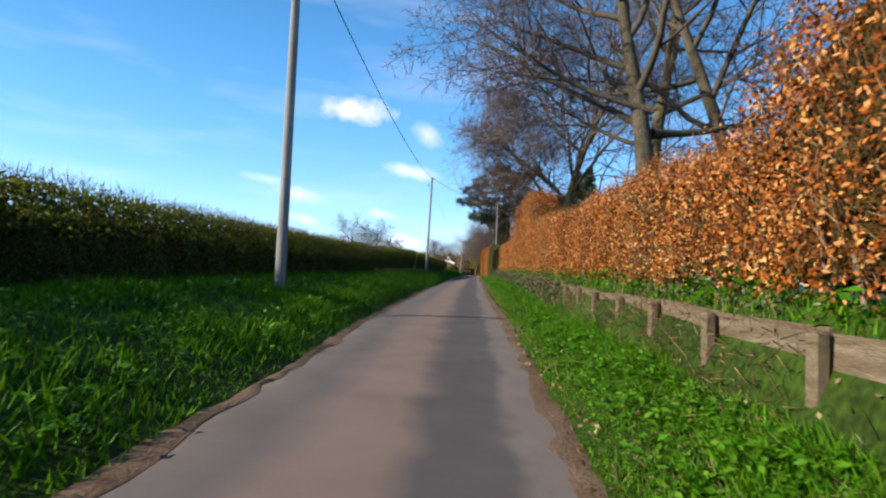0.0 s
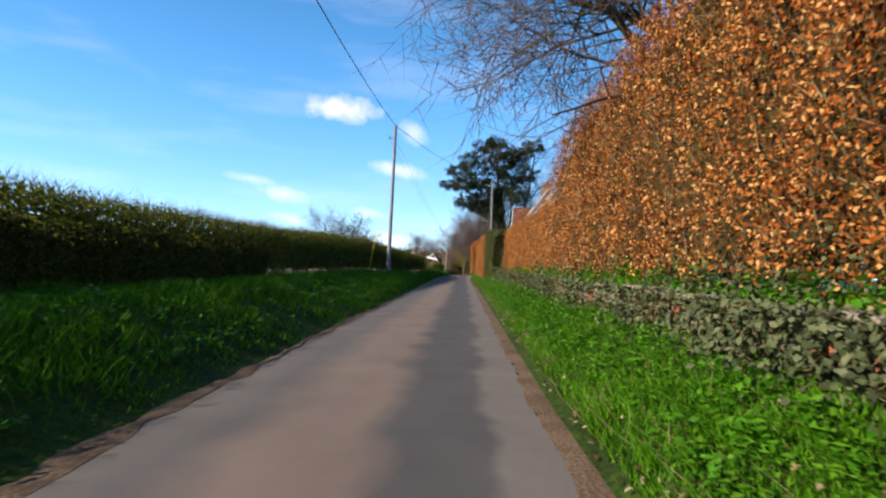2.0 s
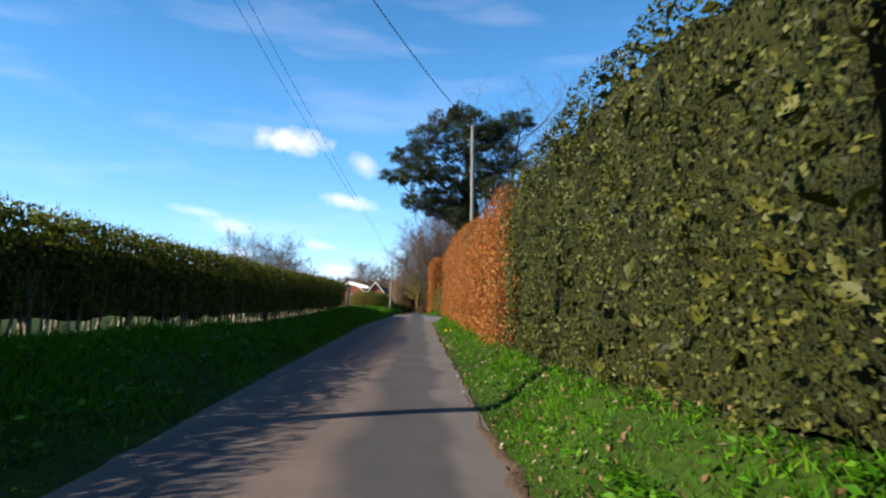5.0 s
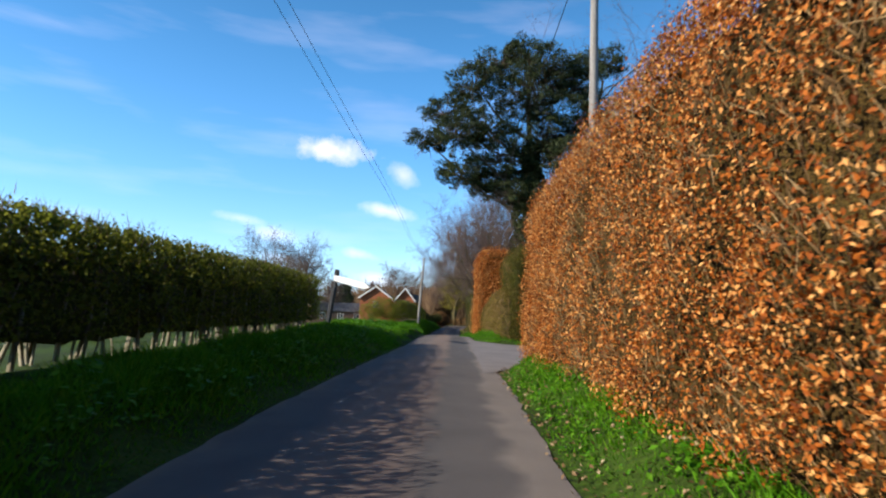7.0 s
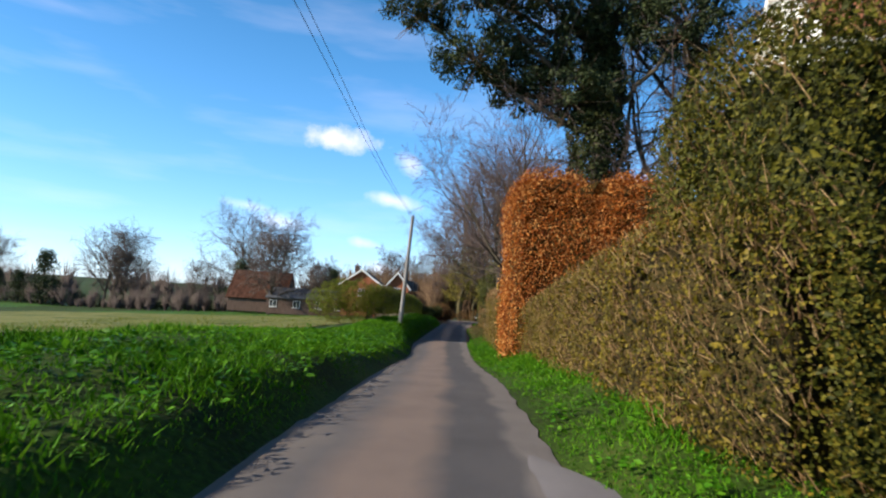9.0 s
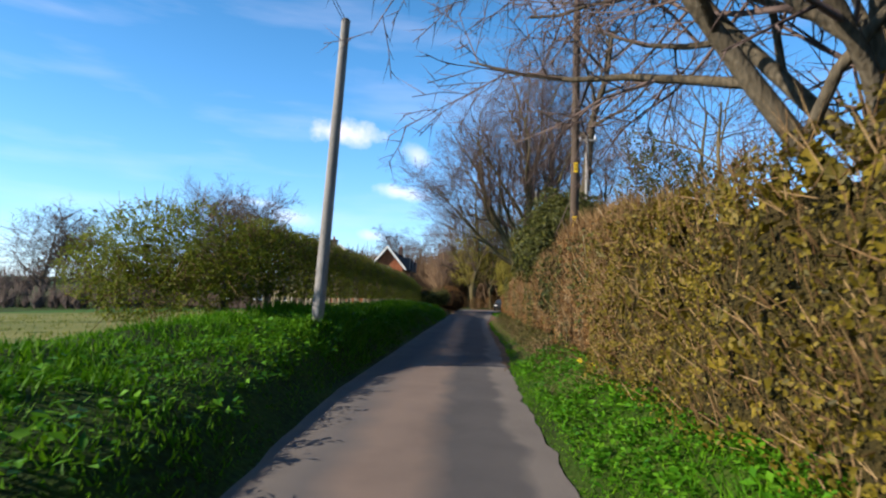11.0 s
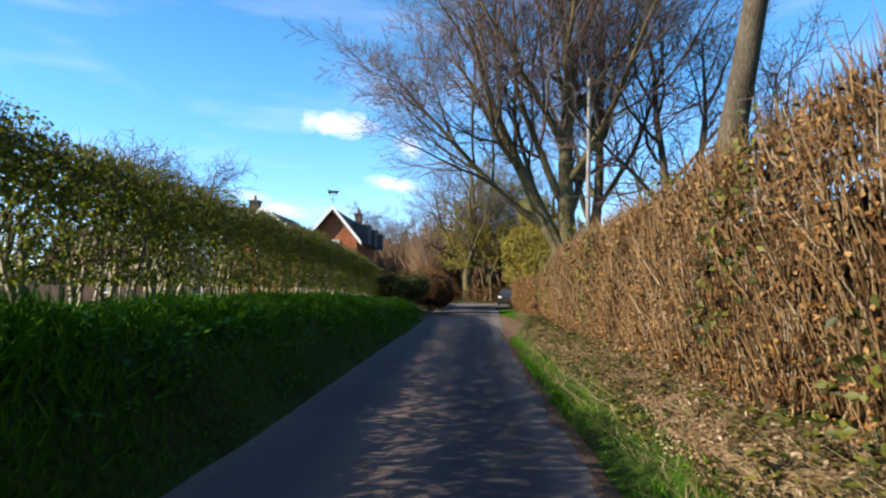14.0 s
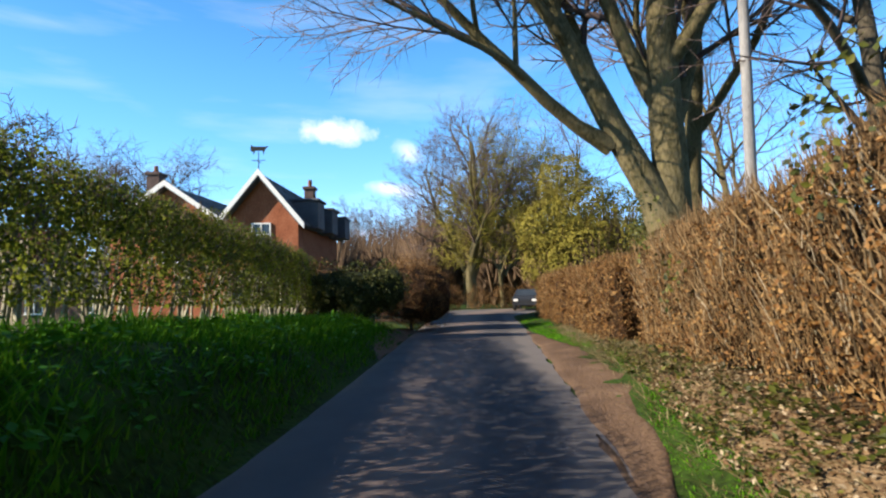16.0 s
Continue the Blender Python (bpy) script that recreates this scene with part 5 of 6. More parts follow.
P1 = utility_pole((-4.55, 35.9, 0.7), 9.2, 0.14, (0.0, 0), M_POLE, "grey weathered wooden utility pole on a grass bank")
P2 = utility_pole((-5.0, 83.6, 0.75), 10.3, 0.14, (0.018, 0), M_POLE, "grey weathered wooden utility pole before a hedge")
P3 = utility_pole((3.45, 111.6, 0.3), 11.5, 0.13, (-0.005, 0), M_POLE, "pale wooden utility pole rising out of a beech hedge", True)
P4 = utility_pole((-3.08, 150.5, 0.85), 6.3, 0.125, (0.055, 0), M_POLE, "leaning wooden utility pole by a hedge end", False)
P5 = utility_pole((2.64, 153.8, 0.4), 9.0, 0.125, (0.0, 0), M_POLE_DARK, "dark creosoted utility pole standing in a hedge", False)
P6 = utility_pole((5.25, 165.0, 0.4), 8.7, 0.10, (0.0, 0), M_POLE, "wooden utility pole with a small crossarm", False, True)
P7 = utility_pole((4.87, 181.76, 0.3), 9.4, 0.10, (0.008, 0), M_POLE, "pale wooden utility pole beside a great beech", False)
utility_pole((-2.6, 232.0, 0.0), 7.0, 0.11, (0.0, 0), M_POLE, "distant wooden utility pole", False)
P0 = (-4.4, -12.0, 9.6)

for x_, y_, z_, h_ in ((P5[0] - 0.02, P5[1] - 0.135, 3.5, 0.28), (P5[0] - 0.05, P5[1] - 0.135, 2.6, 0.34), (P5[0], P5[1] - 0.13, 4.9, 0.26)):
    plate = thing("warning_plate", (x_, y_, z_), "small yellow warning plate fixed to a pole", "sign", "yellow plates")
    part("plate", box_bm((0.10, 0.012, h_), (0, 0, 0), 0.003), M_SIGNYELLOW, plate)
    for k in range(3):
        part("text_bar", box_bm((0.07, 0.004, 0.02), (0, -0.009, h_ * (0.25 - 0.22 * k))), M_BLACK, plate, "black line of unreadable text")


def cable(a, b, sag, r, label):
    a, b = np.array(a), np.array(b)
    u = np.linspace(0, 1, 26)[:, None]
    pts = a + (b - a) * u
    pts[:, 2] -= sag * 4 * (u * (1 - u))[:, 0]
    place("overhead_cable", mesh_np("overhead_cable", *tube_arrays(pts, np.full(26, r), 5), M_WIRE, True), None, label, "cable", "overhead cables")


cable(P0, P1, 0.9, 0.018, "thick black overhead cable between wooden poles")
cable(P1, P2, 0.9, 0.020, "thick black overhead cable between wooden poles")
cable(P2, P3, 0.7, 0.020, "thick black overhead cable between wooden poles")
cable((P2[0], P2[1], P2[2] - 0.9), P4, 0.8, 0.008, "thin overhead wire between wooden poles")
cable((P2[0] - 0.4, P2[1], P2[2] - 0.9), (P4[0], P4[1], P4[2] - 0.1), 0.9, 0.008, "thin overhead wire between wooden poles")
cable(P3, P5, 0.6, 0.016, "black overhead cable between wooden poles")
cable(P5, P6, 0.3, 0.010, "thin overhead wire between wooden poles")
cable(P6, P7, 0.3, 0.010, "thin overhead wire between wooden poles")
stay = thing("stay_wire", (-6.3, 83.2, 0.7), "yellow-sleeved stay wire anchored by a hedge", "cable")
part("sleeve", rod_bm((0, 0, 0), (0.45, 0.2, 2.9), 0.028, 0.028, 8), M_SIGNYELLOW, stay)
part("wire", rod_bm((0.45, 0.2, 2.9), (1.45, 0.5, 8.9), 0.008, 0.008, 5), M_METAL, stay)

# footpath sign
sign = thing("fingerpost", (-4.75, 119.6, 0.3), "leaning black wooden fingerpost with one white arm", "sign")
sign.rotation_euler = (0, 0, radians(-25))
part("post", box_bm((0.15, 0.15, 2.6), (0.07, 0, 1.12), 0.014, turn=Matrix.Rotation(radians(8.5), 4, "Y")), M_TIMBER_BLACK, sign, "weathered black wooden post")
edge_ = [(0.18, 1.97), (1.6, 1.68), (1.85, 1.74), (1.62, 1.89), (0.2, 2.18)]
bm = poly_bm([(x, y, z) for y in (-0.1, -0.06) for x, z in edge_], [(0, 1, 2, 3, 4), (9, 8, 7, 6, 5), (0, 5, 6, 1), (1, 6, 7, 2), (2, 7, 8, 3), (3, 8, 9, 4), (4, 9, 5, 0)])
bmesh.ops.recalc_face_normals(bm, faces=bm.faces)
arm = part("arm", bm, M_WHITE, sign, "white pointed sign arm")
for k in range(6):
    part("text_bar", box_bm((0.11, 0.004, 0.022), (0.36 + 0.21 * k, -0.1025, 2.035 - 0.043 * k), 0, turn=Matrix.Rotation(radians(11.5), 4, "Y")), M_METAL, arm, "faint unreadable lettering")

# iron rail fence, gate post and name board at the driveway
rail = thing("rail_fence", (4.0, 121.35, 0.05), "thin metal rail fence on black posts by a driveway", "fence")
for k in range(4):
    part("post", rod_bm((k * 1.05, 0, -0.1), (k * 1.05, 0, 1.0), 0.011, 0.011, 7), M_BLACK, rail)
for z_ in (0.42, 0.72, 0.98):
    part("rail", rod_bm((-0.05, 0, z_ - 0.06), (3.25, 0, z_ + 0.02), 0.008, 0.008, 6), M_METAL, rail)
board = thing("name_board", (5.55, 121.3, 0.05), "small grey house name board on a rail fence", "sign")
part("board", box_bm((0.46, 0.025, 0.36), (0, -0.03, 0.9), 0.004), M_METAL, board)
for k, w_ in enumerate((0.34, 0.30, 0.20)):
    part("text_bar", box_bm((w_, 0.006, 0.05), (0, -0.045, 1.0 - 0.1 * k)), M_WHITE, board, "pale line of lettering")
gate = thing("gate_post", (3.25, 114.2, 0.0), "slim black metal gate post by a beech hedge", "gate post")
part("post", box_bm((0.07, 0.07, 1.25), (0, 0, 0.6), 0.008), M_BLACK, gate)
part("cap", rod_bm((0, 0, 1.22), (0, 0, 1.3), 0.055, 0.02, 8), M_BLACK, gate)
part("hinge", box_bm((0.1, 0.05, 0.06), (0.06, 0, 0.9), 0.006), M_BLACK, gate)


# ---------------------------------------------------------------- low retaining wall under the beech hedge
wall = thing("board_wall", (2.78, 30.0, 0.3), "weathered board retaining wall with stout wooden posts", "wall")
rng = np.random.default_rng(130)
for k in range(16):
    y_ = 5.1 + 1.8 * k - 20
    for tier in (-1, 0, 1):
        bm = box_bm((0.045, 1.77, 0.30), (0, 0, 0), 0.008)
        ob = part("board", bm, M_BOARD, wall)
        ob.location = (0.02 + rng.normal(0, 0.012), y_ + 0.9, 0.30 + 0.315 * tier + rng.normal(0, 0.012))
        ob.rotation_euler = (rng.normal(0, 0.012), rng.normal(0, 0.03), 0)
    bm = box_bm((0.11, 0.13, 0.94 + rng.uniform(-0.06, 0.05)), (0, 0, 0.27), 0.018)
    ob = part("post", bm, M_BOARD, wall)
    ob.location, ob.rotation_euler = (-0.08, y_, 0), (rng.normal(0, 0.03), rng.normal(0, 0.03), 0)

stone = thing("stone_wall", (2.74, 60.0, 0.3), "low ivy-covered stone and brick garden wall with a flat coping", "wall")
for k in range(34):
    y_ = 34.6 + 0.96 * k - 50
    x_ = float(np.interp(y_ + 50, [34, 67], [0.04, -0.22]))
    if rng.random() < 0.55:
        ob = part("coping_stone", box_bm((0.27, 0.62 + 0.3 * rng.random(), 0.055), (0, 0, 0), 0.014), M_STONE, stone)
        ob.location, ob.rotation_euler = (x_, y_, 0.83 + rng.normal(0, 0.015)), (rng.normal(0, 0.012), rng.normal(0, 0.03), rng.normal(0, 0.02))
    for c in range(3):
        for q in range(3):
            ob = part("wall_stone", box_bm((0.26, 0.305, 0.25), (0, 0, 0), 0.022), M_BRICK if rng.random() < 0.3 else M_STONE, stone)
            ob.location = (x_ + rng.normal(0, 0.012), y_ - 0.32 + 0.32 * q + rng.normal(0, 0.008), 0.06 + 0.26 * c)
ivy = thing("wall_ivy", (2.6, 56.0, 0.6), "grey-green ivy and brambles trailing over a low wall", "ivy")
n_ = 40000
y_ = rng.uniform(37, 79, n_)
thick = np.clip(np.sin(0.55 * y_) + 0.9 * np.sin(1.7 * y_ + 1) + 0.55, 0, 1.6) * np.interp(y_, [37, 44, 50, 79], [0.0, 1, 1, 0.7])
keep_ = rng.random(n_) < np.interp(y_, [37, 44], [0.05, 0.2]) + 0.6 * thick
y_ = y_[keep_]
z_ = rng.uniform(0.3, 1.19, len(y_))
x_ = np.interp(y_, [44, 77], [2.62, 2.36]) - rng.exponential(0.09, len(y_)) + np.clip(z_ - 1.1, 0, 1) * rng.uniform(0, 2.8, len(y_))
place("ivy_cover", mesh_np("ivy_cover", *leaf_arrays(np.stack([x_, y_, z_], -1) - np.array(ivy.location), np.tile([-1.0, 0, 0.5], (len(y_), 1)), 0.075 * rng.uniform(0.6, 1.3, len(y_)), 0.06, rng), M_WALL_IVY), ivy, kind="stuff")
n_ = 12000
y_ = rng.uniform(24, 79, n_)
y_ = y_[np.sin(0.9 * y_) + 0.8 * np.sin(2.3 * y_ + 2) > rng.normal(-0.2, 0.5, n_)]
z_ = 1.12 + rng.exponential(0.22, len(y_))
x_ = HEDGE_R(y_) + rng.uniform(-0.05, 0.3, len(y_))
place("hedge_foot_ivy", mesh_np("hedge_foot_ivy", *leaf_arrays(np.stack([x_, y_, z_], -1) - np.array(ivy.location), np.tile([-1.0, 0, 0.6], (len(y_), 1)), 0.07 * rng.uniform(0.6, 1.3, len(y_)), 0.05, rng), M_WALL_IVY), ivy, kind="stuff")
n_ = 2600
y_ = rng.uniform(26, 78, n_)
a_ = np.stack([np.interp(y_, [44, 77], [2.6, 2.35]) - rng.uniform(0, 0.15, n_), y_, rng.uniform(0.3, 1.15, n_)], -1)
b_ = a_ + rng.normal(0, 1, (n_, 3)) * np.array([0.10, 0.28, 0.14])
place("bramble_tangle", mesh_np("bramble_tangle", *cone_arrays(a_ - np.array(ivy.location), b_ - np.array(ivy.location), 0.007), M_TWIG), ivy, kind="stuff")


# ---------------------------------------------------------------- buildings
def window(parent, at, w, h, normal_axis, sign_, panes=(2, 2)):
    """A white window: frame, panes and sill, set in a wall facing along one axis."""
    win = new("window")
    win.parent, win.location = parent, at
    if normal_axis == "x":
        win.rotation_euler = (0, 0, radians(90 if sign_ > 0 else -90))
    elif sign_ > 0:
        win.rotation_euler = (0, 0, radians(180))
    bm = bmesh.new()
    for x in np.linspace(-w / 2, w / 2, panes[0] + 1):
        box_bm((0.05, 0.07, h + 0.05), (x, -0.035, 0), 0, bm)
    for z in np.linspace(-h / 2, h / 2, panes[1] + 1):
        box_bm((w + 0.05, 0.066, 0.05), (0, -0.035, z), 0, bm)
    part("window_frame", bm, M_WHITE, win)
    part("pane", box_bm((w, 0.01, h), (0, -0.01, 0)), M_GLASS, win)
    part("sill", box_bm((w + 0.16, 0.12, 0.05), (0, -0.06, -h / 2 - 0.05)), M_WHITE, win)
    return win


def tiled_slope(parent, name, a, b, c, d, material, rows, cols, thick=0.075):
    """A roof slope with its corners at eaves a-b and ridge d-c, covered by courses of separate tiles in one mesh, over a deck."""
    a, b, c, d = (np.array(p, float) for p in (a, b, c, d))
    nrm = unit(np.cross(b - a, d - a)[None])[0]
    if nrm[2] < 0:
        nrm = -nrm
    vs, fs = [], []

    def at(u, v):
        return (a * (1 - u) + b * u) * (1 - v) + (d * (1 - u) + c * u) * v
    for r in range(rows):
        v0, v1 = r / rows, min(1.0, (r + 1.08) / rows)
        for k in range(cols):
            u0, u1 = (k + 0.04) / cols, (k + 0.96) / cols
            i = len(vs)
            lift0, lift1 = nrm * thick, nrm * 0.012
            mid = nrm * thick * 0.7
            um = (u0 + u1) / 2
            vs += [at(u0, v0) + lift0 * 0.5, at(um, v0) + lift0 + mid, at(u1, v0) + lift0 * 0.5, at(u1, v1) + lift1, at(um, v1) + lift1 + mid, at(u0, v1) + lift1]
            vs += [at(u0, v0), at(u1, v0)]
            fs += [(i, i + 1, i + 4, i + 5), (i + 1, i + 2, i + 3, i + 4), (i + 6, i + 7, i + 2, i + 1), (i + 6, i + 1, i, i)]
    fs = [f if len(set(f)) == 4 else (f[0], f[1], f[2], f[2]) for f in fs]
    tri = []
    for f in fs:
        q = list(dict.fromkeys(f))
        tri.append((q[0], q[1], q[2]))
        if len(q) == 4:
            tri.append((q[0], q[2], q[3]))
    ob = place(name, mesh_np(name, np.array(vs), np.array(tri), material), parent)
    bm = poly_bm([tuple(a), tuple(b), tuple(c), tuple(d)] + [tuple(p - nrm * 0.1) for p in (a, b, c, d)],
                 [(0, 1, 2, 3), (7, 6, 5, 4), (0, 4, 5, 1), (1, 5, 6, 2), (2, 6, 7, 3), (3, 7, 4, 0)])
    part("deck", bm, M_RENDER if material is M_TILE else material, ob)
    return ob


def prism_walls(parent, x0, x1, y0, y1, z0, eave, ridge, along, material, name="wall"):
    """The walls of a gabled block: ridge along x or y."""
    if along == "x":
        ym = (y0 + y1) / 2
        pts = [(x0, y0, z0), (x1, y0, z0), (x1, y1, z0), (x0, y1, z0), (x0, y0, eave), (x1, y0, eave), (x1, y1, eave), (x0, y1, eave), (x0, ym, ridge), (x1, ym, ridge)]
        fc = [(0, 1, 5, 4), (2, 3, 7, 6), (1, 2, 6, 9, 5), (3, 0, 4, 8, 7), (4, 5, 9, 8), (6, 7, 8, 9)]
    else:
        xm = (x0 + x1) / 2
        pts = [(x0, y0, z0), (x1, y0, z0), (x1, y1, z0), (x0, y1, z0), (x0, y0, eave), (x1, y0, eave), (x1, y1, eave), (x0, y1, eave), (xm, y0, ridge), (xm, y1, ridge)]
        fc = [(0, 1, 5, 8, 4), (1, 2, 6, 5), (2, 3, 7, 9, 6), (3, 0, 4, 7), (4, 8, 9, 7), (5, 6, 9, 8)]
    return part(name, poly_bm(pts, fc), material, parent)


def chimney(parent, x, y, z0, z1, w, material, pots=2):
    ch = part("chimney", box_bm((w, w, z1 - z0), (x, y, (z0 + z1) / 2), 0.01), material, parent)
    part("chimney_cap", box_bm((w + 0.14, w + 0.14, 0.14), (x, y, z1), 0.015), material, ch)
    for k in range(pots):
        part("pot", rod_bm((x + (k - (pots - 1) / 2) * 0.32, y, z1 + 0.05), (x + (k - (pots - 1) / 2) * 0.32, y, z1 + 0.42), 0.11, 0.09, 10), M_TILE, ch)
    return ch


# white cottage behind the driveway hedge: a wing with its gable to the lane, and the main block beside it
cot = thing("cottage", (8.06, 131.8, -0.1), "white rendered cottage with red clay tile roofs", "house")
cot.rotation_euler = (0, 0, radians(-10.2))
cot.scale = (1.25, 1.25, 1.25)
prism_walls(cot, 0, 2.6, -1.9, 1.9, 0, 6.1, 8.5, "x", M_RENDER)
prism_walls(cot, 1.45, 7.0, -6.9, 2.6, 0, 6.15, 9.9, "y", M_RENDER, "main_wall")
tiled_slope(cot, "roof", (-0.25, -2.15, 5.95), (1.25, -2.15, 5.95), (3.1, 0, 8.65), (-0.25, 0, 8.65), M_TILE, 13, 14)
tiled_slope(cot, "roof", (3.1, 2.15, 5.95), (-0.25, 2.15, 5.95), (-0.25, 0, 8.65), (3.1, 0, 8.65), M_TILE, 9, 14)
tiled_slope(cot, "roof", (1.2, 2.8, 5.95), (1.2, -7.1, 5.95), (4.22, -7.1, 10.1), (4.22, 2.8, 10.1), M_TILE, 18, 46)
tiled_slope(cot, "roof", (7.25, -7.1, 5.95), (7.25, 2.8, 5.95), (4.22, 2.8, 10.1), (4.22, -7.1, 10.1), M_TILE, 8, 20)
part("gutter", rod_bm((1.13, -2.0, 5.92), (1.13, -7.1, 5.92), 0.06, 0.06, 8), M_WHITE, cot)
part("drainpipe", rod_bm((1.36, -2.1, 0), (1.36, -2.1, 5.9), 0.04, 0.04, 8), M_BLACK, cot)
part("ridge", rod_bm((-0.25, 0, 8.72), (3.1, 0, 8.72), 0.09, 0.09, 8), M_TILE, cot)
for s_ in (-1, 1):
    bm = poly_bm([(-0.29, s_ * 2.2, 5.82), (-0.29, 0, 8.52), (-0.29, 0, 8.74), (-0.29, s_ * 2.2, 6.04), (-0.23, s_ * 2.2, 5.82), (-0.23, 0, 8.52), (-0.23, 0, 8.74), (-0.23, s_ * 2.2, 6.04)],
                 [(0, 1, 2, 3), (7, 6, 5, 4), (0, 4, 5, 1), (1, 5, 6, 2), (2, 6, 7, 3), (3, 7, 4, 0)])
    bmesh.ops.recalc_face_normals(bm, faces=bm.faces)
    part("bargeboard", bm, M_WHITE, cot)
chimney(cot, 3.6, -0.5, 7.4, 11.3, 1.05, M_STONE, 2)
window(cot, (1.45, -3.3, 5.1), 1.1, 1.25, "x", -1, (3, 3))
window(cot, (0, 0, 5.3), 0.9, 1.1, "x", -1, (2, 3))

# brick house with a white-edged gable and a weathervane
hs = thing("brick_house", (-8.0, 195.0, 0.2), "red brick house with white bargeboards and slate roofs", "house")
prism_walls(hs, -1.5, 1.5, 0, 7, 0, 4.15, 5.9, "y", M_BRICK)
prism_walls(hs, -8.2, -2.7, 3.0, 9.0, 0, 4.5, 6.2, "y", M_BRICK, "main_wall")
tiled_slope(hs, "roof", (-1.75, -0.35, 4.0), (-1.75, 7.2, 4.0), (0, 7.2, 6.08), (0, -0.35, 6.08), M_SLATE, 9, 20)
tiled_slope(hs, "roof", (1.75, 7.2, 4.0), (1.75, -0.35, 4.0), (0, -0.35, 6.08), (0, 7.2, 6.08), M_SLATE, 9, 20)
tiled_slope(hs, "roof", (-8.5, 2.65, 4.32), (-8.5, 9.3, 4.32), (-5.45, 9.3, 6.38), (-5.45, 2.65, 6.38), M_SLATE, 9, 18)
tiled_slope(hs, "roof", (-2.4, 9.3, 4.32), (-2.4, 2.65, 4.32), (-5.45, 2.65, 6.38), (-5.45, 9.3, 6.38), M_SLATE, 9, 18)
prism_walls(hs, -2.9, -1.3, 4.0, 7.0, 0, 3.9, 4.6, "x", M_BRICK, "link_wall")
for k, y_ in enumerate((1.5, 3.6, 5.8)):
    dm = part("dormer", box_bm((1.15, 1.1, 1.15 - 0.1 * k), (1.5 + 0.12 * k, y_, 4.55 - 0.06 * k), 0.02), M_SLATE, hs, "dark slate-hung dormer")
    part("dormer_roof", box_bm((1.3, 1.3, 0.12), (1.5 + 0.12 * k, y_, 5.18 - 0.11 * k), 0.03), M_SLATE, dm)
for s in (-1, 1):
    part("bargeboard", poly_bm([(s * 1.85, -0.4, 3.80), (0, -0.4, 6.02), (0, -0.4, 6.28), (s * 1.85, -0.4, 4.06), (s * 1.85, -0.34, 3.80), (0, -0.34, 6.02), (0, -0.34, 6.28), (s * 1.85, -0.34, 4.06)],
                               [(0, 1, 2, 3), (7, 6, 5, 4), (0, 4, 5, 1), (1, 5, 6, 2), (2, 6, 7, 3), (3, 7, 4, 0)]), M_WHITE, hs)
    part("bargeboard", poly_bm([(-5.45 + s * 3.15, 2.6, 4.12), (-5.45, 2.6, 6.32), (-5.45, 2.6, 6.58), (-5.45 + s * 3.15, 2.6, 4.38), (-5.45 + s * 3.15, 2.66, 4.12), (-5.45, 2.66, 6.32), (-5.45, 2.66, 6.58), (-5.45 + s * 3.15, 2.66, 4.38)],
                               [(0, 1, 2, 3), (7, 6, 5, 4), (0, 4, 5, 1), (1, 5, 6, 2), (2, 6, 7, 3), (3, 7, 4, 0)]), M_WHITE, hs)
window(hs, (0.0, 0, 3.65), 0.75, 0.9, "y", -1, (2, 2))
window(hs, (-5.4, 3.0, 3.3), 0.9, 1.0, "y", -1, (2, 2))
chimney(hs, -6.25, 3.4, 5.2, 7.0, 0.6, M_DARK_BRICK, 1)
chimney(hs, 0.75, 4.6, 5.0, 6.35, 0.45, M_DARK_BRICK, 1)
vane = part("weathervane", rod_bm((0, -0.3, 6.2), (0, -0.3, 7.0), 0.02, 0.015, 7), M_BLACK, hs, "black iron weathervane with an animal shape")
part("direction_bar", box_bm((0.56, 0.02, 0.02), (0, -0.3, 6.62)), M_BLACK, vane)
part("direction_bar", box_bm((0.02, 0.56, 0.02), (0, -0.3, 6.58)), M_BLACK, vane)
part("vane_shape", poly_bm([(-0.34, -0.3, 7.12), (-0.30, -0.3, 6.98), (-0.22, -0.3, 7.02), (-0.2, -0.3, 6.86), (-0.14, -0.3, 7.02), (0.16, -0.3, 7.02), (0.2, -0.3, 6.86), (0.26, -0.3, 7.04), (0.4, -0.3, 7.2), (0.24, -0.3, 7.18), (-0.2, -0.3, 7.2), (-0.3, -0.3, 7.26)],
                           [tuple(range(12))]), M_BLACK, vane)
sol = vane.children[-1].modifiers.new("thickness", "SOLIDIFY")
sol.thickness = 0.02

# long low timber barn beyond the field, and a taller one behind it
bz = float(ground_z(-22, 204))
barn = thing("timber_barn", (-24.0, 206.0, bz), "long dark timber barn with small white windows", "barn")
prism_walls(barn, -4.6, 7.5, -2.5, 2.5, 0, 2.5, 3.9, "x", M_TIMBER)
tiled_slope(barn, "roof", (-4.8, -2.8, 2.4), (7.7, -2.8, 2.4), (7.7, 0, 4.0), (-4.8, 0, 4.0), M_SLATE, 8, 30)
tiled_slope(barn, "roof", (7.7, 2.8, 2.4), (-4.8, 2.8, 2.4), (-4.8, 0, 4.0), (7.7, 0, 4.0), M_SLATE, 5, 16)
for x_ in (-3.6, 0.0, 3.4, 6.4):
    window(barn, (x_, -2.5, 1.55), 1.0, 1.0, "y", -1, (2, 1))
barn2 = thing("tall_barn", (-31.5, 210.0, bz), "brown barn with a steep dark tile roof", "barn")
prism_walls(barn2, -4.5, 4.5, -3, 3, 0, 2.2, 6.3, "x", M_TIMBER)
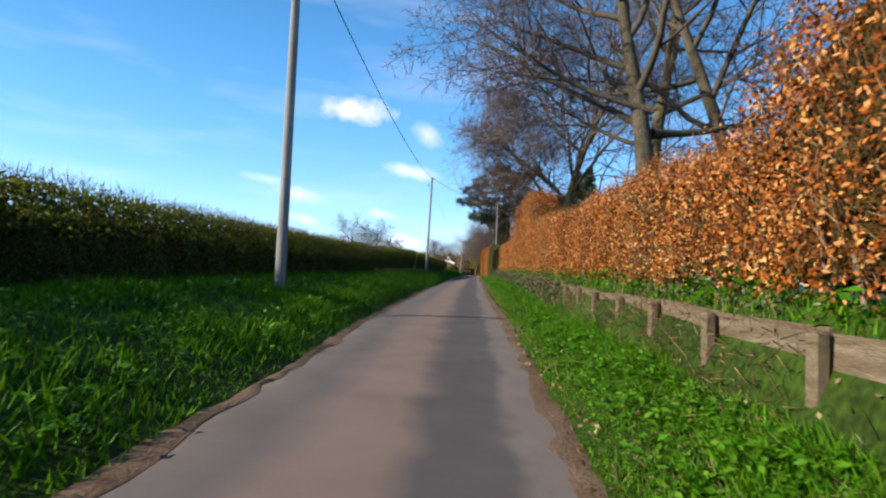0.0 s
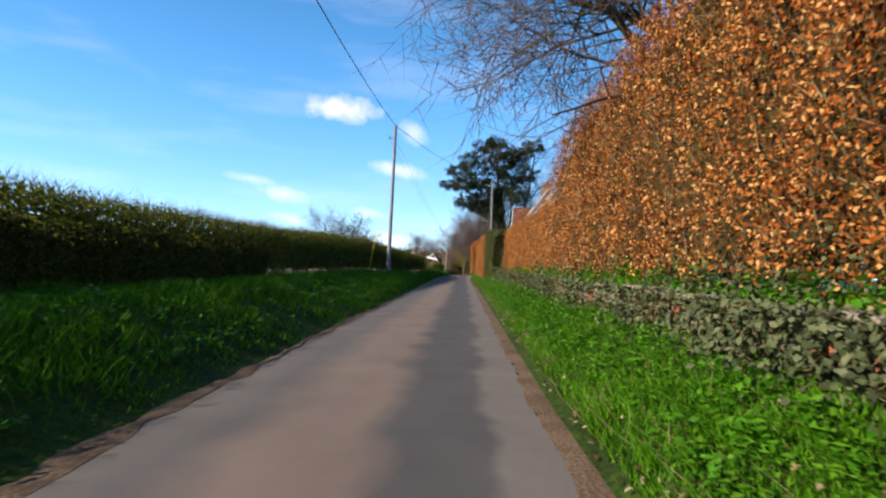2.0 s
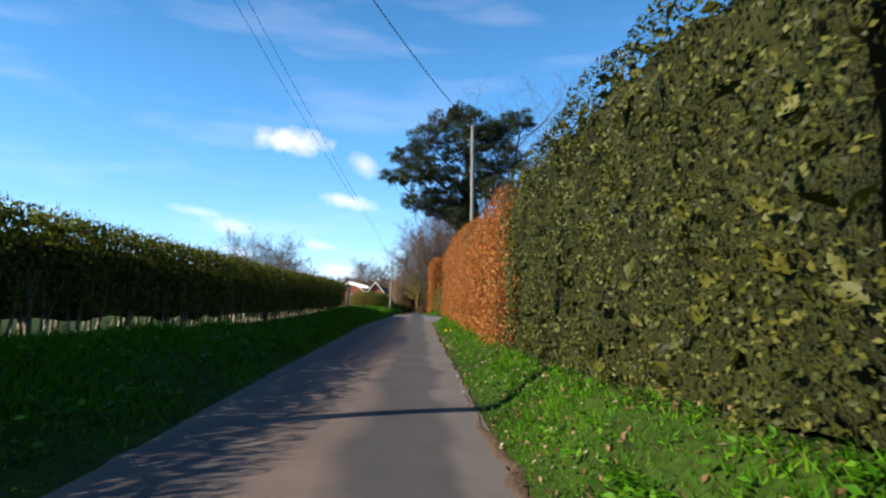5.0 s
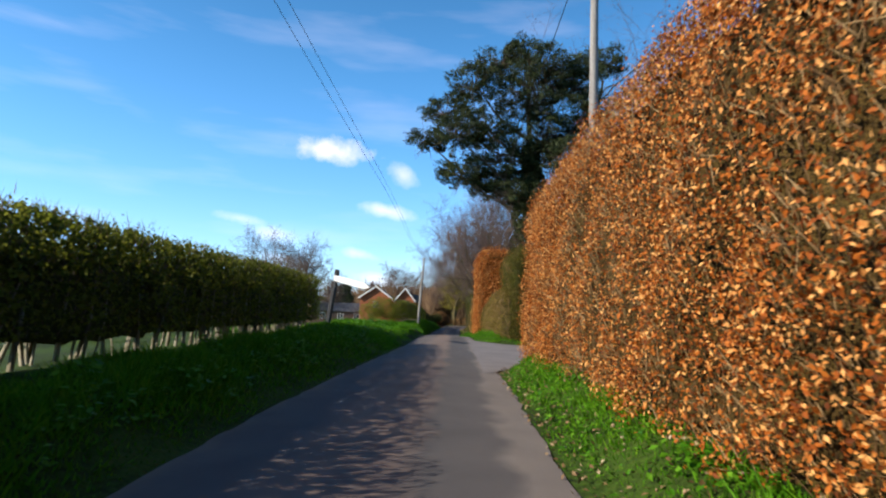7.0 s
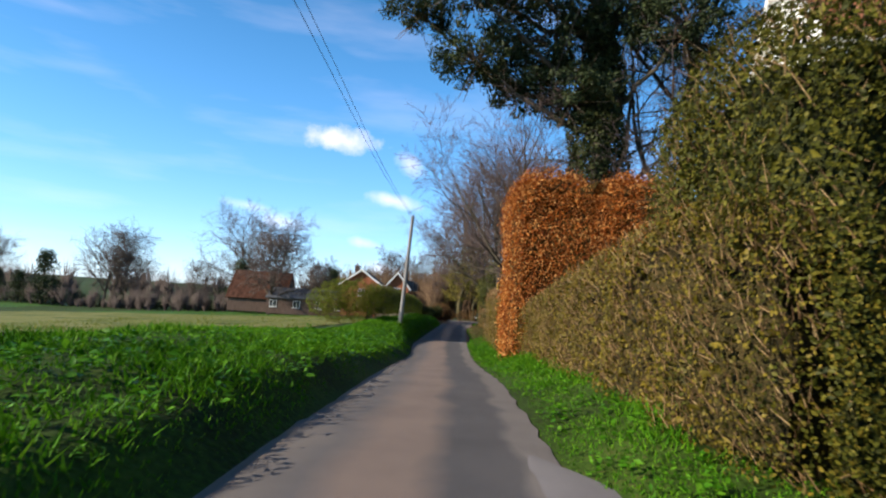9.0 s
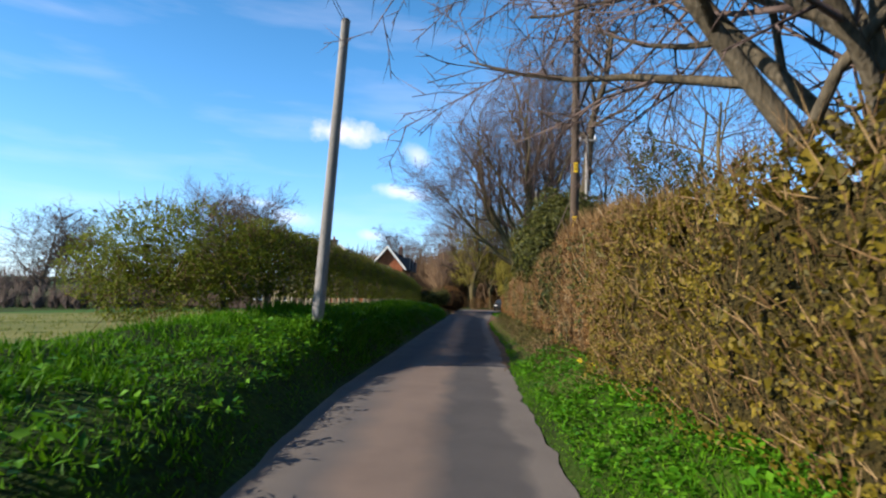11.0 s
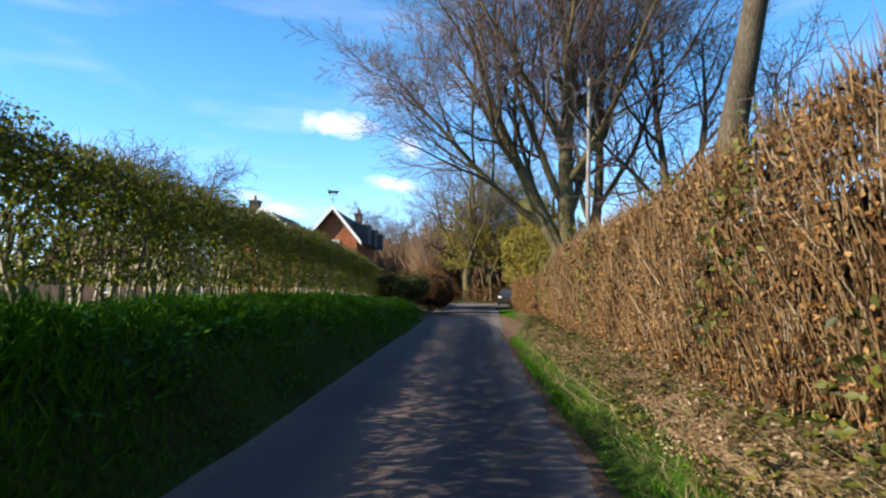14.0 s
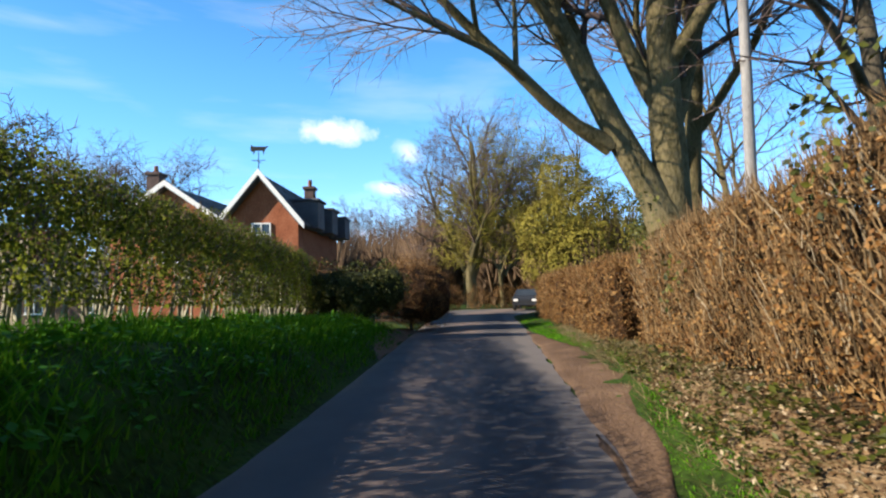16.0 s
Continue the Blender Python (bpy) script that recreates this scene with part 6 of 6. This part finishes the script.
tiled_slope(barn2, "roof", (-4.8, -3.3, 2.0), (4.8, -3.3, 2.0), (4.8, 0, 6.5), (-4.8, 0, 6.5), M_BARN_TILE, 14, 22)
tiled_slope(barn2, "roof", (4.8, 3.3, 2.0), (-4.8, 3.3, 2.0), (-4.8, 0, 6.5), (4.8, 0, 6.5), M_BARN_TILE, 6, 10)

def car(at, turn, paint, label):
    top = thing("parked_car", at, label, "car", "parked cars")
    top.rotation_euler = (0, 0, radians(turn))
    prof = [(-2.0, 0.35), (-2.05, 0.75), (-1.9, 0.95), (-1.2, 1.0), (-0.75, 1.42), (0.75, 1.46), (1.5, 1.05), (1.95, 0.95), (2.05, 0.6), (2.0, 0.35)]
    n = len(prof)
    pts = [(x, -0.84 + (0.14 if z > 1.1 else 0), z) for x, z in prof] + [(x, 0.84 - (0.14 if z > 1.1 else 0), z) for x, z in prof]
    bm = poly_bm(pts, [tuple(range(n))[::-1], tuple(range(n, 2 * n))] + [(i, (i + 1) % n, n + (i + 1) % n, n + i) for i in range(n)])
    bmesh.ops.recalc_face_normals(bm, faces=bm.faces)
    bmesh.ops.bevel(bm, geom=list(bm.edges), offset=0.05, segments=2, affect="EDGES")
    part("body", bm, paint, top)
    part("windscreen", poly_bm([(-1.19, -0.62, 1.03), (-1.19, 0.62, 1.03), (-0.79, 0.6, 1.41), (-0.79, -0.6, 1.41)], [(0, 1, 2, 3)]), M_GLASS, top)
    part("rear_window", poly_bm([(1.49, 0.62, 1.08), (1.49, -0.62, 1.08), (0.82, -0.6, 1.445), (0.82, 0.6, 1.445)], [(0, 1, 2, 3)]), M_GLASS, top)
    for s in (-1, 1):
        part("side_window", box_bm((1.5, 0.02, 0.28), (0.05, s * 0.765, 1.2), 0.008, turn=Matrix.Rotation(radians(18 * s), 4, "X")), M_GLASS, top)
        part("headlight", box_bm((0.06, 0.3, 0.14), (-2.03, s * 0.6, 0.72), 0.02), M_WHITE, top)
        part("tail_light", box_bm((0.06, 0.22, 0.18), (2.0, s * 0.68, 0.8), 0.02), M_TILE, top)
        for x in (-1.25, 1.25):
            w = part("wheel", rod_bm((x, s * 0.66, 0.31), (x, s * 0.86, 0.31), 0.31, 0.31, 18), M_TYRE, top)
            part("rim", rod_bm((x, s * 0.855, 0.31), (x, s * 0.868, 0.31), 0.19, 0.17, 14), M_METAL, w)
    return top


car((-6.6, 212.0, float(ground_z(-6.6, 212.0))), 80, M_CARWHITE, "pale parked car on a drive beside hedges")
car((4.5, 211.6, -0.02), 78, M_CAR, "dark parked car at the end of the lane")
gp = thing("gate_pier", (-0.2, 196.0, -0.05), "dark wooden gate post at a drive", "gate post")
part("post", box_bm((0.22, 0.22, 1.35), (-1.2, 0, 0.65), 0.02), M_TIMBER, gp)
part("cap", box_bm((0.28, 0.28, 0.08), (-1.2, 0, 1.35), 0.02), M_TIMBER, gp)
for s in range(4):
    part("rail", box_bm((1.9, 0.05, 0.1), (-2.3, 0, 0.3 + 0.26 * s), 0.01), M_TIMBER, gp)


# ---------------------------------------------------------------- distance: trees and woods across the fields
def far_tree(at, h, wide, seed, label="bare winter tree across the field", evergreen=False):
    rng = np.random.default_rng(seed)
    if evergreen:
        top = thing("far_conifer", at, "dark evergreen tree across the field", "tree", "far trees")
        cs = [(rng.normal(0, wide * 0.28 * (1 - u)), rng.normal(0, wide * 0.28 * (1 - u)), h * (0.12 + 0.85 * u)) for u in rng.uniform(0, 1, 60)]
        part("trunk", rod_bm((0, 0, 0), (0, 0, h * 0.9), h * 0.03, 0.03, 6), M_BARK, top)
        clump_leaves("needle_crown", cs, rng.uniform(0.1, 0.18, 60) * h, 60, (h * 0.05, h * 0.02), M_PINE, rng, top, 0.8)
        return top
    top = tree("far_tree", at, label, [((0, 0, 0), (rng.normal(0, 0.05), 0, 1), h, h * 0.022)], spec_of(least=0.03, levels=4, kids=[18, 12, 9], seg=[h / 8, h / 9, h / 12, h / 20], ratio=(0.42, 0.74), angle=(34, 72), bare=[0.2, 0.15, 0.1], thin=0.5), seed, M_BARK, M_WOOD_FAR, "far trees")[0]
    return top


FAR = [(-50, 248, 19, 12), (-42, 246, 19, 11), (-46, 250, 17, 10), (-47, 244, 15, 10), (-70, 232, 12, 10), (-69, 228, 13.5, 10), (-85, 262, 14, 12), (-66, 262, 9, 8), (-33, 262, 10, 9), (-26, 225, 8, 7), (-17, 268, 13, 10), (-11, 280, 14, 10), (-40, 236, 8, 8),
       (-28.3, 204, 11, 8), (-22, 296, 13, 10), (-110, 250, 13, 12), (-4, 300, 13, 10)]
for i_, (x_, y_, h_, w_) in enumerate(FAR):
    far_tree((x_, y_, float(ground_z(x_, y_)) - 0.1), h_, w_, 200 + i_)
for i_, (x_, y_, h_, w_) in enumerate([(-74, 218, 9.5, 7), (-80, 220, 6, 7), (-40, 222, 9.5, 6), (-25, 232, 9, 6), (-86, 222, 6, 8)]):
    far_tree((x_, y_, float(ground_z(x_, y_)) - 0.1), h_, w_, 230 + i_, "", True)
rng = np.random.default_rng(240)


def woods(name, label, path, crowns, hgt, seed, each=60, material=M_WOOD_FAR, jitter=6.0):
    """A belt of far woodland: bare crowns of many twigs that spread from low forks, and undergrowth between them."""
    rng = np.random.default_rng(seed)
    path = np.array(path, float)
    t = rng.uniform(0, len(path) - 1.001, crowns)
    i = t.astype(int)
    xy = path[i] * (1 - (t - i))[:, None] + path[i + 1] * (t - i)[:, None] + rng.normal(0, jitter, (crowns, 2)).clip(-1.5 * jitter, 1.5 * jitter)
    h = hgt * rng.uniform(0.35, 1.0, crowns)
    foot = np.stack([xy[:, 0], xy[:, 1], ground_z(xy[:, 0], xy[:, 1])], -1)
    d = unit(rng.normal(size=(crowns, each, 3)) + np.array([0, 0, 0.25]))
    rad = h[:, None, None] * np.array([0.36, 0.36, 0.42]) * rng.uniform(0.35, 1.0, (crowns, each, 1)) ** 0.5
    end = foot[:, None] + np.array([0, 0, 0.55]) * h[:, None, None] + d * rad
    start = foot[:, None] + (end - foot[:, None]) * rng.uniform(0.15, 0.6, (crowns, each, 1)) * np.array([0.6, 0.6, 1.0])
    start[:, :4] = foot[:, None]
    r = 0.014 * h[:, None] * rng.uniform(0.4, 1.2, (crowns, each))
    r[:, :4] *= 2.2
    v, f = cone_arrays(start.reshape(-1, 3), end.reshape(-1, 3), r.ravel())
    return place(name, mesh_np(name, v, f, material), None, label, "woodland", "", "stuff")


woods("woodland", "brown bare woodland along the horizon", [(-420, 330), (-260, 350), (-140, 300), (-60, 300), (0, 320), (60, 320), (160, 300), (400, 360)], 260, 15, 241, 70, jitter=12)
woods("woodland", "brown bare woodland closing the end of the lane", [(-30, 256), (-12, 246), (0, 240), (12, 236), (40, 232)], 230, 13, 242, 130, M_WOOD_BROWN)
woods("woodland", "bare undergrowth behind the hedges", [(17, 196), (19, 180), (22, 150), (22, 120), (22, 60), (22, 10)], 60, 9, 243, 110, jitter=3.5)
woods("hedgerow", "brown shrubs and scrub across the field", [(-140, 232), (-90, 226), (-62, 218), (-44, 216), (-34, 220)], 190, 5.0, 244, 90, jitter=4)
woods("hedgerow", "dark green undergrowth across the field", [(-140, 236), (-90, 230), (-62, 222), (-44, 220), (-34, 224)], 170, 3.6, 247, 60, M_PINE, 3.5)
woods("scrub", "bare brown scrub beside the end of the lane", [(7.5, 204), (8, 210), (9.5, 228)], 26, 6.5, 246, 130, M_WOOD_BROWN, 1.2)
bush("thicket", (1.0, 218.0, 0.0), "dark brown brambles and undergrowth where the lane turns", [(0.3, 0, 0.6, 1.0), (-2.0, 0.4, 0.7, 1.1), (2.3, 0.4, 0.7, 1.1), (4.6, 0.8, 0.8, 1.2), (-4.4, 0.4, 0.9, 1.3), (7.0, 1.2, 0.9, 1.3), (-6.8, 0.8, 1.1, 1.5)], (0.08, 0.045), 170, M_HORN, M_HAW_CORE, 245, twigs=1500, solid=0)
tree("ash_tree", (0.9, 219.5, 0.0), "bare thick-trunked tree with rising limbs where the lane turns", [((0, 0, 0), (-0.03, 0, 1), 13.5, 0.5), ((0, 0, 2.2), (-0.55, -0.1, 0.8), 10, 0.26), ((0, 0, 2.6), (0.4, 0, 0.9), 10, 0.26)],
     spec_of(kids=[11, 9, 8, 6], angle=(24, 52), bare=[0.25, 0.2, 0.15, 0.1], least=0.009), 61, M_BARK_MOSS, M_BRANCH)


# ---------------------------------------------------------------- grass, weeds and litter
M_FIELD = mat("field_grass_blade", [(0.07, 0.10, 0.012), (0.14, 0.17, 0.022), (0.23, 0.24, 0.05)], 0.6, 0.4, 6, 0, island=0.5, glow=0.3)


def scatter(n, y0, y1, xa, xb, rng):
    y = rng.uniform(y0, y1, n)
    u = rng.random(n)
    x = xa(y) * (1 - u) + xb(y) * u
    return x, y


def grass(name, label, n, y0, y1, xa, xb, h, material, seed, lean=0.35, width=0.008, tall=None):
    rng = np.random.default_rng(seed)
    x, y = scatter(n, y0, y1, xa, xb, rng)
    keep = ~((y > 109.8) & (y < 121.3) & (x > 0.9) & (x < np.interp(y, [109.8, 111.5, 112.6, 113.6, 114.2, 118.2, 118.6, 119, 119.5, 120, 120.5, 121, 121.6, 122.3], [1.1, 1.6, 2.6, 5.6, 16, 16, 9.1, 6.5, 4.9, 3.8, 3.0, 2.4, 1.85, 1.4])))
    x, y = x[keep], y[keep]
    n = len(x)
    z = ground_z(x, y) - 0.02
    tuft = 0.55 + 0.6 * np.clip(np.sin(1.3 * x + 0.9 * y) * np.sin(0.7 * y - 1.1 * x) + 0.5, 0, 1.3)
    hh = h * rng.uniform(0.45, 1.25, n) * tuft * (tall(x, y) if tall else 1)
    a = rng.uniform(0, 2 * np.pi, n)
    d = np.stack([np.cos(a), np.sin(a), 0 * a], -1)
    base = np.stack([x, y, z], -1)
    bend = np.stack([rng.normal(0, lean, n), rng.normal(0, lean, n), np.ones(n)], -1) * hh[:, None]
    side = d * (width * rng.uniform(0.6, 1.5, n))[:, None]
    tip = base + bend * np.array([1.4, 1.4, 0.95])
    v = np.stack([base - side * 1.2, base + side * 1.2, tip], 1).reshape(-1, 3)
    f = np.arange(3 * n).reshape(-1, 3)
    return place(name, mesh_np(name, v, f, material), None, label, "grass", "", "stuff")


def shoulder(y):
    return ROAD_R(y) + np.interp(y, [-20, 30, 50, 76, 86, 110, 124, 150, 158, 166, 175, 177.5, 180, 184, 188, 192], [0.1, 0.14, 0.33, 0.30, 0.0, 0.0, 0.0, 0.0, 0.18, 0.02, 0.08, 0.4, 0.9, 1.1, 0.4, 0.1])


def worn(x, y):
    e = np.minimum(np.abs(x - ROAD_R(y)), np.abs(x - ROAD_L(y)))
    return np.clip(0.35 + e * 0.9, 0.35, 1.15)


grass("verge_grass", "lush bright green roadside grass below a wall", 110000, 22, 80, shoulder, lambda y: HEDGE_R(y) - 0.36, 0.16, M_GRASS, 301, tall=worn)
grass("verge_grass", "bright green roadside grass along a beech hedge", 50000, 80, 148, shoulder, lambda y: HEDGE_R(y) + 0.15, 0.13, M_GRASS, 302, tall=worn)
grass("verge_grass", "short green grass strip beside a brown hedge", 30000, 148, 200, shoulder, lambda y: VERGE_X(y) + 0.22, 0.08, M_GRASS, 303, width=0.007)
grass("verge_grass", "short green grass round a driveway corner", 22000, 118.4, 122.6, lambda y: 0 * y + 1.2, lambda y: 0 * y + 10, 0.1, M_GRASS, 311)
grass("bank_grass", "long dark green grass on a shaded bank", 130000, 20, 118, lambda y: ROAD_L(y) - 0.05, lambda y: HEDGE_L(y) + 0.2, 0.2, M_GRASS, 304, width=0.011, tall=worn)
grass("bank_grass", "long green grass on the bank by a field", 60000, 116, 150, lambda y: ROAD_L(y) - 0.05, lambda y: BANK_X(y) - 4.0, 0.13, M_GRASS, 305, width=0.012, tall=worn)
grass("bank_grass", "long dark grass on a high shaded bank", 50000, 149, 190, lambda y: ROAD_L(y) - 0.05, lambda y: HEDGE_L(y) - 0.2, 0.22, M_GRASS, 306, width=0.011, tall=worn)
grass("hedge_foot_grass", "grass and weeds at the foot of a beech hedge", 15000, 22, 80, lambda y: HEDGE_R(y) - 0.08, lambda y: HEDGE_R(y) + 0.6, 0.14, M_GRASS, 307)
grass("field_grass", "pale dry field grass beyond the bank", 26000, 122, 200, lambda y: 0 * y - 9, lambda y: -16 - 0.25 * (y - 122), 0.14, M_FIELD, 308, width=0.02)
grass("dead_grass", "dry straw-coloured grass in the verge", 7000, 24, 82, shoulder, lambda y: VERGE_X(y) + 0.1, 0.2, M_DRYGRASS, 309, lean=0.8, width=0.006)
grass("dead_grass", "dry pale grass along the hedge foot", 16000, 147, 192, lambda y: VERGE_X(y) - 0.1, lambda y: HEDGE_R(y) + 0.25, 0.16, M_DRYGRASS, 310, lean=1.0, width=0.007)


def weeds(name, label, n, y0, y1, xa, xb, size, per, material, seed, rise=0.14):
    """Leafy rosettes: broad leaves round each crown."""
    rng = np.random.default_rng(seed)
    x, y = scatter(n, y0, y1, xa, xb, rng)
    keep = ~((y > 109.8) & (y < 121.5) & (x > 0.9))
    x, y = x[keep], y[keep]
    n = len(x)
    c = np.repeat(np.stack([x, y, ground_z(x, y)], -1), per, 0)
    sc = np.repeat(rng.uniform(0.5, 1.4, n), per)
    a = rng.uniform(0, 6.28, n * per)
    out = np.stack([np.cos(a), np.sin(a), rng.uniform(0.1, 0.9, n * per)], -1)
    p = c + out * (size * 0.8 * sc)[:, None] * np.array([1, 1, 0.7]) + np.array([0, 0, 1.0]) * (rng.uniform(0, rise, n * per) * sc)[:, None]
    v, f = leaf_arrays(p, np.tile([0, 0, 1.0], (n * per, 1)), size * sc, size * 0.5 * sc, rng, 0.35, 0.08, along=out)
    return place(name, mesh_np(name, v, f, material), None, label, "weeds", "", "stuff")


weeds("verge_weeds", "broad-leaved green weeds in the verge", 3600, 23, 82, lambda y: shoulder(y) + 0.25, lambda y: HEDGE_R(y) - 0.42, 0.072, 10, M_WEED, 321)
weeds("verge_weeds", "broad-leaved green weeds below a hedge", 450, 23, 80, lambda y: HEDGE_R(y) - 0.05, lambda y: HEDGE_R(y) + 0.5, 0.11, 10, M_WEED, 322, 0.22)
weeds("verge_weeds", "green weeds in the grass verge", 1200, 80, 148, lambda y: shoulder(y) + 0.15, lambda y: HEDGE_R(y) + 0.05, 0.07, 8, M_WEED, 323)
weeds("bank_weeds", "green weeds on the shaded bank", 3400, 22, 190, lambda y: ROAD_L(y) - 0.4, lambda y: BANK_X(y) - 0.6, 0.10, 8, M_WEED, 324)
weeds("hedge_weeds", "small green weeds at the foot of a brown hedge", 1100, 150, 184, lambda y: VERGE_X(y) + 0.05, lambda y: HEDGE_R(y) + 0.2, 0.07, 8, M_GREEN, 325)
weeds("hedge_weeds", "bright green weeds below a yellow-green hedge", 700, 140, 152, lambda y: shoulder(y) + 0.2, lambda y: HEDGE_R(y) + 0.1, 0.08, 8, M_WEED, 326)

rng = np.random.default_rng(330)
x, y = scatter(42000, 150, 186, lambda y: VERGE_X(y) + 0.08, lambda y: HEDGE_R(y) + 0.6, rng)
place("leaf_litter", mesh_np("leaf_litter", *leaf_arrays(np.stack([x, y, ground_z(x, y) + rng.uniform(0.0, 0.05, len(x))], -1), np.tile([0, 0, 1.0], (len(x), 1)), 0.045 * rng.uniform(0.5, 1.4, len(x)), 0.03, rng, 0.6), M_LITTER),
      None, "pale fallen leaves on the bank below the hedge", "leaf litter", "", "stuff")
x, y = scatter(7000, 22, 112, lambda y: shoulder(y) - 0.1, lambda y: HEDGE_R(y) + 0.4, rng)
place("leaf_litter", mesh_np("leaf_litter", *leaf_arrays(np.stack([x, y, ground_z(x, y) + rng.uniform(0.01, 0.06, len(x))], -1), np.tile([0, 0, 1.0], (len(x), 1)), 0.06, 0.038, rng, 0.6), M_LITTER),
      None, "brown fallen leaves scattered in the verge", "leaf litter", "", "stuff")
# yellow flowers
for nm, lb, pts in (("daffodils", "small clump of yellow daffodils by the rail", [(4.3, 121.0), (5.2, 121.05)]),
                    ("yellow_flowers", "scattered small yellow flowers in the verge", [(2.3, 24.2), (1.5, 99.4), (1.4, 100.2), (1.85, 147.9), (1.9, 149.0)])):
    vs_, greens = [], []
    for px, py in pts:
        for k in range(2 if nm == "daffodils" else 1):
            c = np.array([px + rng.normal(0, 0.06), py + rng.normal(0, 0.06), 0.0])
            c[2] = float(ground_z(c[0], c[1])) + (0.12 if nm == "yellow_flowers" else 0.36)
            a = np.arange(6) * 1.047
            vs_.append(leaf_arrays(c + 0.028 * np.stack([np.cos(a), 0.5 * np.sin(a), np.sin(a)], -1), np.tile([-0.4, -0.8, 0.4], (6, 1)), 0.05, 0.03, rng, 0.2, along=np.stack([np.cos(a), 0 * a, np.sin(a)], -1)))
            if nm == "daffodils":
                greens.append(leaf_arrays(np.tile(c - [0, 0, 0.25], (5, 1)) + rng.normal(0, 0.04, (5, 3)), np.tile([0, -1.0, 0], (5, 1)), 0.4, 0.02, rng, 0.2, along=np.tile([0, 0, 1.0], (5, 1))))
    place(nm, mesh_np(nm, *join(*vs_), M_YELLOW), None, lb, "flowers", "", "stuff")
    if greens:
        place("daffodil_leaves", mesh_np("daffodil_leaves", *join(*greens), M_GRASS), None, "upright green daffodil leaves by a rail", "flowers", "", "stuff")


# ---------------------------------------------------------------- the lane falls away beyond the brow: lower the land and what stands on it
bpy.context.view_layer.update()


def lower(ob, base):
    if ob.type == "MESH":
        n = len(ob.data.vertices)
        co = np.empty(n * 3, np.float32)
        ob.data.vertices.foreach_get("co", co)
        co = co.reshape(-1, 3).astype(float)
        m = np.array(ob.matrix_world)
        at = co @ m[:3, :3].T + m[:3, 3]
        fall = dip(at[:, 1]) - base
        if np.abs(fall).max() > 1e-4:
            co += fall[:, None] * np.linalg.inv(m[:3, :3])[:, 2][None]
            ob.data.vertices.foreach_set("co", co.astype(np.float32).ravel())
            ob.data.update()
    for child in ob.children:
        lower(child, base)


for ob in [o for o in scene.objects if o.parent is None and o.type in ("MESH", "EMPTY")]:
    own = float(dip(ob.location.y)) if ob.location.length > 0 else 0.0
    lower(ob, own)
    ob.location.z += own
